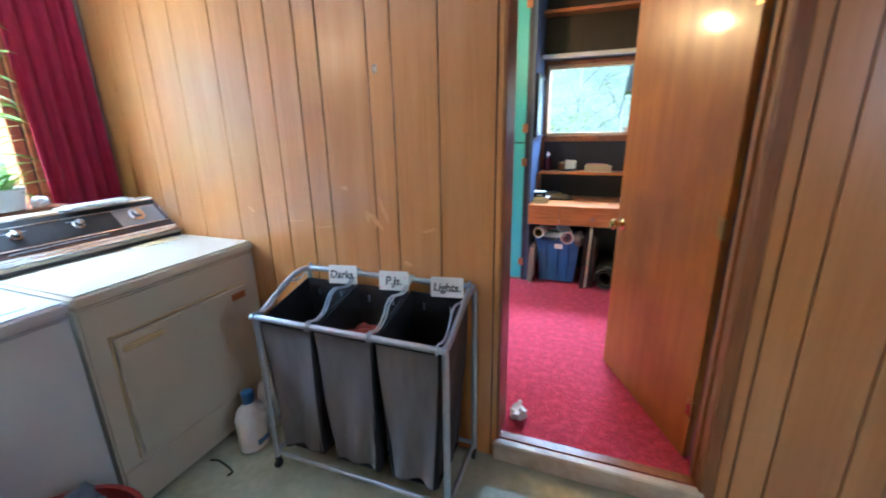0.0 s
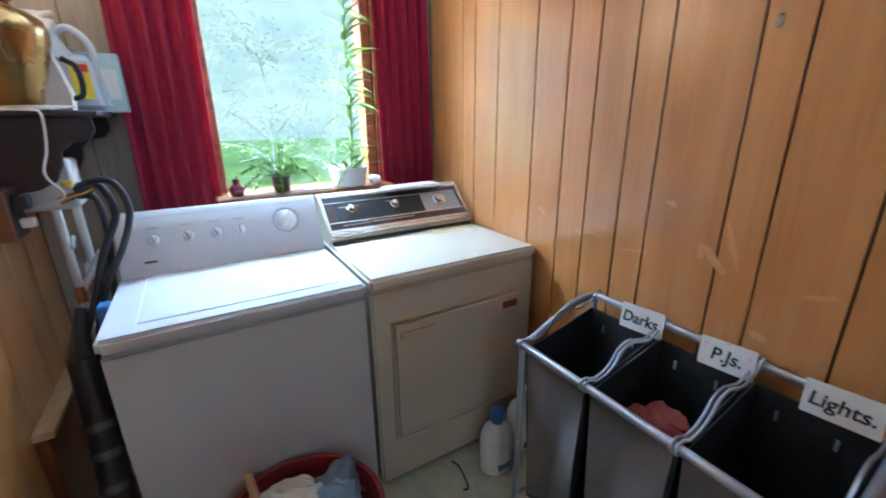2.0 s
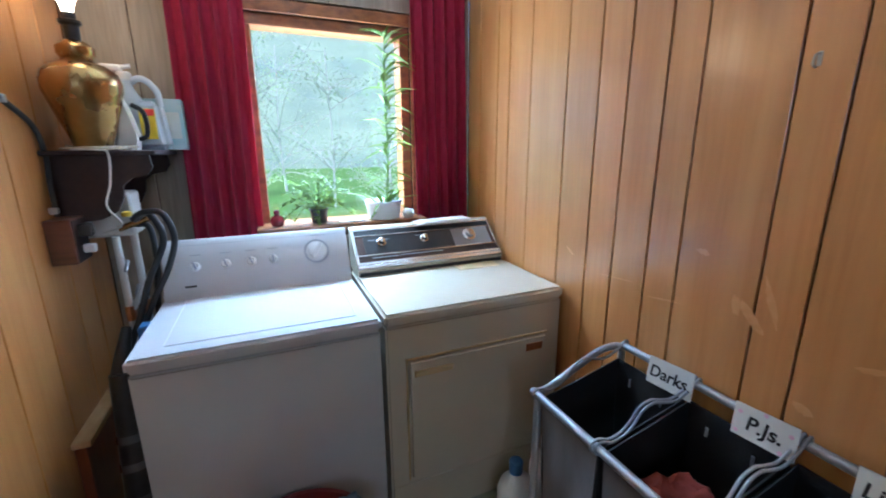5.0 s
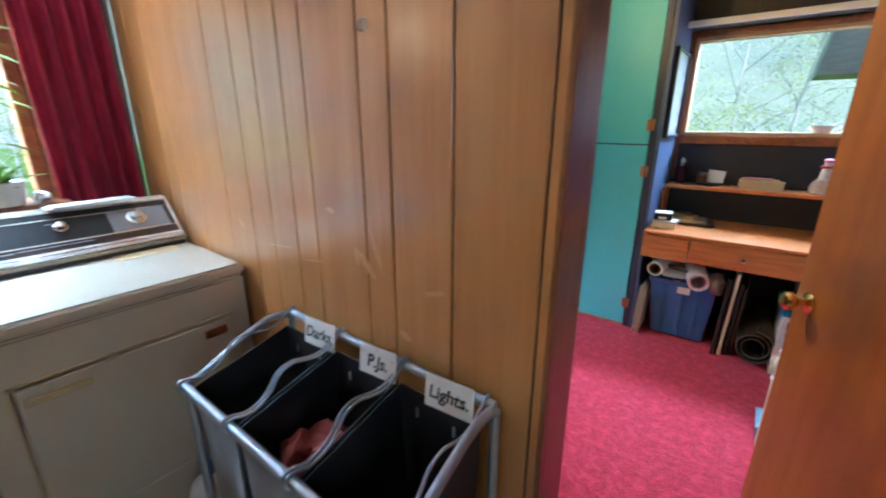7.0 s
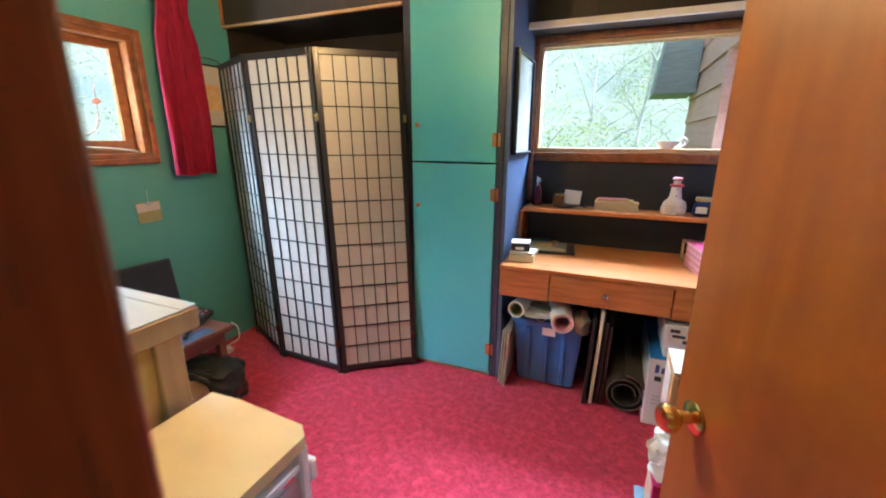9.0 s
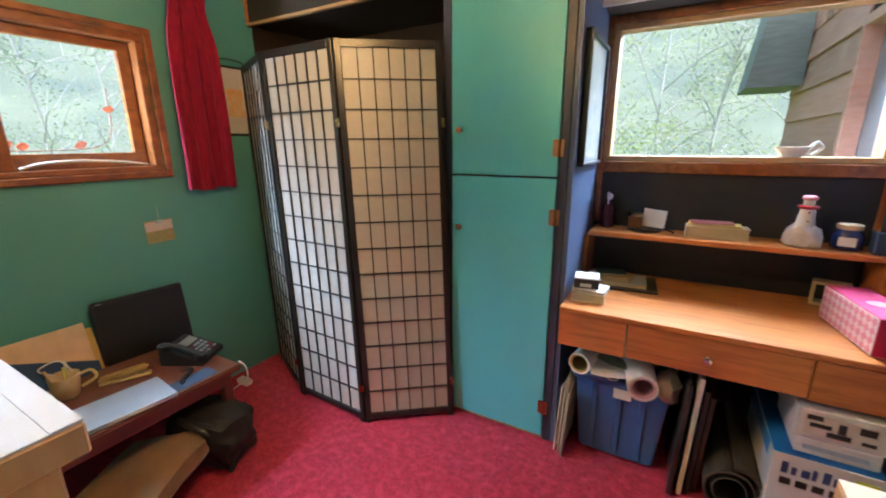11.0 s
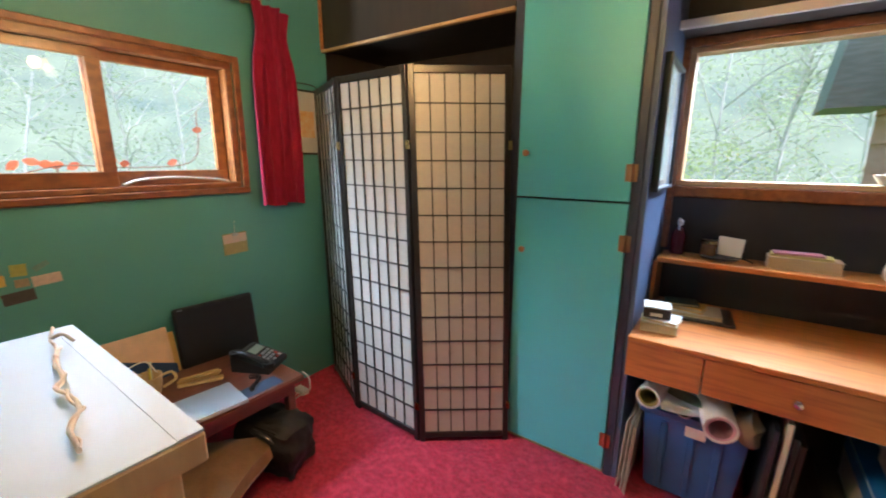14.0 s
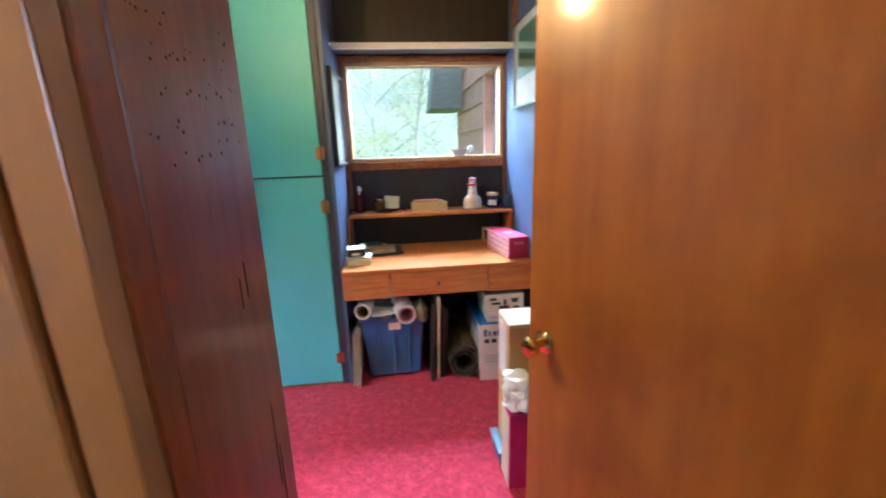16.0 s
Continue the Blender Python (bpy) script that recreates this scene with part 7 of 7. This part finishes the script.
# ---- office: things behind the door ----
wb = thing("wooden_box", (0.44, 3.14, 0), "pale plywood box standing against the blue wall", "box")
M_PLY = mat("orange_plywood", (0.66, 0.37, 0.15), 0.5, second=(0.57, 0.30, 0.11), scale=6, stretch=(2, 2, 1), bump=0.04)
part("side", bm_box(0.277, 0.291, 3.06, 3.23, 0.0, 0.652, 0.001), M_PLY, wb, "orange plywood side", smooth=False)
part("side", bm_box(0.60, 0.614, 3.06, 3.23, 0.0, 0.652, 0.001), M_PLY, wb, smooth=False)
part("top", bm_box(0.277, 0.614, 3.06, 3.23, 0.653, 0.668, 0.001), mat("pale_plywood", (0.74, 0.55, 0.34), 0.5, second=(0.67, 0.48, 0.28), scale=8, stretch=(2, 6, 1)), wb, "pale plywood top", smooth=False)
part("back", bm_box(0.292, 0.599, 3.061, 3.075, 0.0, 0.652), M_PLY, wb, smooth=False)
part("paper", turn(bm_box(-0.001, 0.001, -0.05, 0.05, -0.12, 0.12), Matrix.Translation((0.2755, 3.15, 0.52))), M_PAPER, wb, "white sheet stuck on", smooth=False)
b = bmesh.new()
bmesh.ops.create_icosphere(b, subdivisions=4, radius=0.09)
single("plastic_bag", lump(lump(turn(b, Matrix.Translation((0.30, 2.99, 0.42)) @ Matrix.Diagonal((0.75, 0.6, 0.85, 1))), 0.05, 14, 2), 0.02, 40, 5), M_WHITEPL, "crumpled white plastic bag on the pink box", "plastic bag")
gt = thing("grey_tray", (0.256, 3.15, 0), "flat blue-grey plastic tray lying on the carpet", "tray")
part("tub", tapered(0.240, 0.274, 3.07, 3.24, 0.0, 0.055, 0.004, 0.003), mat("blue_grey_plastic", (0.07, 0.15, 0.24), 0.45), gt)
part("rim", bm_box(0.236, 0.2745, 3.066, 3.244, 0.05, 0.062, 0.003), mat("blue_grey_rim", (0.10, 0.20, 0.30), 0.45), gt)
pk = thing("pink_box", (0.34, 3.04, 0), "magenta box with a cream side standing on the carpet", "box")
part("carton", bm_box(0.248, 0.44, 2.935, 3.055, 0.0, 0.345, 0.002), mat("magenta_card", (0.62, 0.02, 0.22), 0.4), pk, smooth=False)
part("cream_side", bm_box(0.2455, 0.2476, 2.94, 3.05, 0.004, 0.33), mat("cream_card", (0.70, 0.60, 0.44), 0.6), pk, "cream side", smooth=False)

# ---- outdoors ----
M_GRASS = mat("spring_grass", (0.16, 0.30, 0.05), 0.95, second=(0.11, 0.22, 0.035), scale=2.5, spots=(0.16, 0.26, 0.05), spot_scale=0.6)
# the hillside's haze is put in as a pale blue-white glow of its surface
M_HILL = mat("hillside_with_haze_glow", (0.13, 0.17, 0.09), 0.95, emit=((0.92, 0.98, 1.0), 0.125), second=(0.22, 0.265, 0.15), scale=0.22, spots=(0.06, 0.115, 0.09), spot_scale=0.07, detail=9, bump=0.5, bump_scale=0.3)
M_FOL = mat("spring_foliage", (0.52, 0.62, 0.24), 0.8, second=(0.60, 0.67, 0.34), scale=3, jitter=0.2)
M_FOL2 = mat("grey_green_foliage", (0.62, 0.70, 0.44), 0.8, second=(0.68, 0.75, 0.52), scale=3, jitter=0.2)
M_BARK = mat("grey_bark", (0.62, 0.61, 0.57), 0.9, second=(0.52, 0.50, 0.47), scale=9, stretch=(4, 4, 1), bump=0.5)
thin(M_FOL, 0.65)
thin(M_FOL2, 0.65)
structure("ground", bm_sheet(lambda u, v: (-150 + 300 * u, -150 + 300 * v, -0.75 + 0.12 * noise.noise(Vector((u * 30, v * 30, 0)))), 40, 40, 0.1), M_GRASS, "uneven spring grass around the house", "ground")


def hill(u, v):
    a = radians(60 + 170 * u)
    r = 52 + 46 * v
    z = -1.0 + 26 * v + 5 * noise.noise(Vector((u * 6, v * 2, 1.7))) * v
    return (r * math.cos(a), r * math.sin(a), z)


single("far_hillside", bm_sheet(hill, 70, 20, 0.3), M_HILL, "distant wooded hillside in spring green, haze put in as a pale glow", "hillside", kind="structure")


def tree(at, height, spread, material, seed, leaves, label, leaf=0.11):
    """A tapered trunk, limbs, twigs, and a crown of small leaves along the twigs."""
    r = random.Random(seed)
    t = thing("tree", at, label, "tree", "trees round the house")
    base = Vector(at)
    trunk = [base, base + Vector((r.uniform(-0.2, 0.2), r.uniform(-0.2, 0.2), height * 0.35)), base + Vector((r.uniform(-0.4, 0.4), r.uniform(-0.4, 0.4), height * 0.8))]
    part("trunk", bm_tube(trunk, height * 0.0065, 8, taper=height * 0.003), M_BARK, t)
    tips, twigs = [], []
    for k in range(11):
        f = r.uniform(0.12, 0.95)
        s = trunk[0].lerp(trunk[1], f * 2) if f < 0.5 else trunk[1].lerp(trunk[2], f * 2 - 1)
        a = r.uniform(0, 2 * math.pi)
        ln = spread * r.uniform(0.5, 1.0) * (1.15 - 0.5 * f)
        e = s + Vector((math.cos(a) * ln, math.sin(a) * ln, ln * r.uniform(0.15, 0.9)))
        mdl = s.lerp(e, 0.5) + Vector((0, 0, ln * 0.12))
        part("limb", bm_tube([s, mdl, e], height * 0.0028, 6, taper=height * 0.0009), M_BARK, t)
        for j in range(7):
            q = mdl.lerp(e, r.random()) if j % 2 else s.lerp(mdl, r.uniform(0.3, 1))
            w = q + Vector((r.uniform(-1, 1), r.uniform(-1, 1), r.uniform(-0.3, 0.9))) * spread * 0.33
            twigs.append(bm_tube([q, q.lerp(w, 0.5) + Vector((0, 0, 0.05)), w], height * 0.0016, 4, False, taper=height * 0.0006))
            tips.append((q, w))
    tagged(part("twigs", bm_join(*twigs), M_BARK, t), kind="stuff")
    vs, fs = [], []
    for k in range(leaves):
        q, w = r.choice(tips)
        p = q.lerp(w, r.uniform(0.2, 1.1)) + Vector((r.gauss(0, 0.1), r.gauss(0, 0.1), r.gauss(0, 0.09))) * spread * 0.55
        d = Vector((r.gauss(0, 1), r.gauss(0, 1), r.gauss(0, 0.6))).normalized()
        o = d.orthogonal().normalized()
        ln = leaf * r.uniform(0.6, 1.3)
        n0 = len(vs)
        vs += [p, p + d * ln * 0.5 + o * ln * 0.3, p + d * ln, p + d * ln * 0.5 - o * ln * 0.3]
        fs.append((n0, n0 + 1, n0 + 2, n0 + 3))
    me = bpy.data.meshes.new("crown")
    me.from_pydata([tuple(v) for v in vs], [], fs)
    me.materials.append(material)
    tagged(under(new("crown", me), t), kind="stuff", label="loose crown of small spring leaves")
    return t


TREES = [(-14, 0.4, 6.5, 2.8, 0), (-16, 2.9, 7, 3.2, 1), (-12.5, 4.2, 5.0, 2.4, 1), (-15, 6.5, 8, 3.4, 0), (-19, -2.0, 8, 3.6, 1), (-12, 8.8, 6, 2.8, 0), (-23, 1.5, 9, 4, 0), (-17, 9, 9, 4, 1),
         (-1.8, 12.5, 5.5, 2.8, 0), (0.5, 14, 6.5, 3.2, 1), (-4.2, 12, 6.5, 3, 0), (-0.6, 16, 8, 4, 1), (2.5, 17, 8, 4, 0), (-7.5, 15, 8, 3.6, 1)]
for k, (x, y, h, s, m) in enumerate(TREES):
    tree((x, y, -0.8), h, s, M_FOL2 if x < -9 else (M_FOL, M_FOL2)[m], 20 + k, 1500 if x < -9 else 2600, "young spring tree with thin branches and fresh green leaves" if m == 0 else "grey-green spring tree with fine bare twigs", 0.075)

wing = thing("house_wing", (1.4, 6.2, -0.7), "weathered brown board-sided wing of the house with an eave", "house")
WXF = 0.80
part("wall", wall_with_hole("x", WXF, 0.15, YN + 0.16, 7.7, -0.7, 3.4, [(5.15, 5.75, 1.05, 2.05)]), M_GROOVE, wing, smooth=False)
M_SHING = mat("weathered_brown_siding", (0.76, 0.40, 0.27), 0.85, second=(0.64, 0.31, 0.20), scale=5, stretch=(3, 0.6, 8), bump=0.25, spots=(0.72, 0.42, 0.31), spot_scale=3, jitter=0.2)
sr = random.Random(3)
for r in range(9):
    z = 0.06 + r * 0.25
    for ya, yb in (((YN + 0.17, 5.1), (5.8, 7.69)) if z + 0.25 > 1.0 and z < 2.1 else ((YN + 0.17, 7.69),)):
        y = ya
        while y < yb - 0.01:
            y1 = min(y + sr.uniform(1.1, 2.4), yb)
            if yb - y1 < 0.3:
                y1 = yb
            part("siding_board", turn(bm_box(-0.012, 0.002, y + 0.003, y1 - 0.003, 0.0, 0.268), Matrix.Translation((WXF - 0.016, 0, z + sr.uniform(-0.006, 0.006))) @ Matrix.Rotation(radians(6), 4, "Y")), M_SHING, wing, smooth=False)
            y = y1
for k in range(20):
    y = YN + 0.2 + k * 0.16
    part("batten_board", bm_box(WXF - 0.02, WXF - 0.002, y, y + 0.13, 2.31, 3.35, 0.002), M_SHING, wing, smooth=False)
for a, b2, z0, z1 in ((5.1, 5.16, 1.0, 2.1), (5.74, 5.80, 1.0, 2.1), (5.16, 5.74, 2.04, 2.1), (5.16, 5.74, 1.0, 1.06)):
    part("window_trim", bm_box(WXF - 0.045, WXF + 0.05, a, b2, z0, z1, 0.003), M_SHING, wing, smooth=False)
part("window_pane", bm_box(WXF + 0.05, WXF + 0.056, 5.16, 5.74, 1.06, 2.04), mat("reflecting_pane", (0.25, 0.33, 0.36), 0.05, coat=0.8), wing, smooth=False)
part("eave", bm_prism([(0.35, 1.87), (0.776, 1.87), (0.776, 2.8), (0.48, 2.8)], 7.2, 7.95), mat("grey_eave_board", (0.40, 0.40, 0.34), 0.8, second=(0.28, 0.30, 0.22), scale=6, stretch=(1, 5, 5)), wing, "grey overhanging eave", smooth=False)
part("end_wall", bm_box(WXF, 3.0, 7.7, 7.8, -0.7, 3.4), M_SHING, wing, smooth=False)
part("roof", bm_prism([(YN, 3.4), (8.0, 3.4), (8.0, 3.5), (YN, 3.5)], WXF - 0.3, 3.4, "x"), M_SHING, wing, smooth=False)

# red-leaved twigs just outside the office window
M_REDLEAF = mat("orange_red_leaf", (0.60, 0.08, 0.03), 0.5, second=(0.7, 0.2, 0.08), scale=30)
M_VINE = mat("reddish_vine_stem", (0.22, 0.09, 0.05), 0.7, second=(0.3, 0.16, 0.1), scale=20)
vine = thing("red_leaved_vine", (-2.62, 2.8, 0.9), "orange-red leaved vine outside the office window", "vine")
redleaf = mesh_of(bm_sheet(lambda u, v: (0, 0.05 * (u - 0.5), (v - 0.5) * 0.035 * math.sin(math.pi * (u * 0.9 + 0.05)) + 0.01 * u), 4, 3, 0.001), "leaf", M_REDLEAF)
vr = random.Random(8)
part("stem", bm_tube([(-2.62, 2.35, 1.28), (-2.60, 2.6, 1.37), (-2.62, 2.9, 1.36), (-2.62, 3.17, 1.40), (-2.60, 3.2, 1.65)], 0.003, 5), M_VINE, vine)
part("stem", bm_tube([(-2.60, 2.55, 0.5), (-2.62, 2.6, 1.1), (-2.60, 2.6, 1.37)], 0.004, 5), M_VINE, vine)
part("stem", bm_tube([(-2.62, 2.6, -0.75), (-2.60, 2.55, 0.5)], 0.006, 6, False), M_VINE, vine)
for y, z in ((2.47, 1.37), (2.52, 1.385), (2.56, 1.375), (2.60, 1.37), (2.66, 1.365), (2.76, 1.37), (2.80, 1.38), (2.85, 1.375), (3.06, 1.38), (3.19, 1.55)):
    piece("leaf", redleaf, vine, Matrix.Translation((-2.60 + vr.uniform(-0.02, 0.02), y, z)) @ Matrix.Rotation(vr.uniform(-0.6, 0.6), 4, "X") @ Matrix.Rotation(vr.uniform(-0.4, 0.4), 4, "Z"))
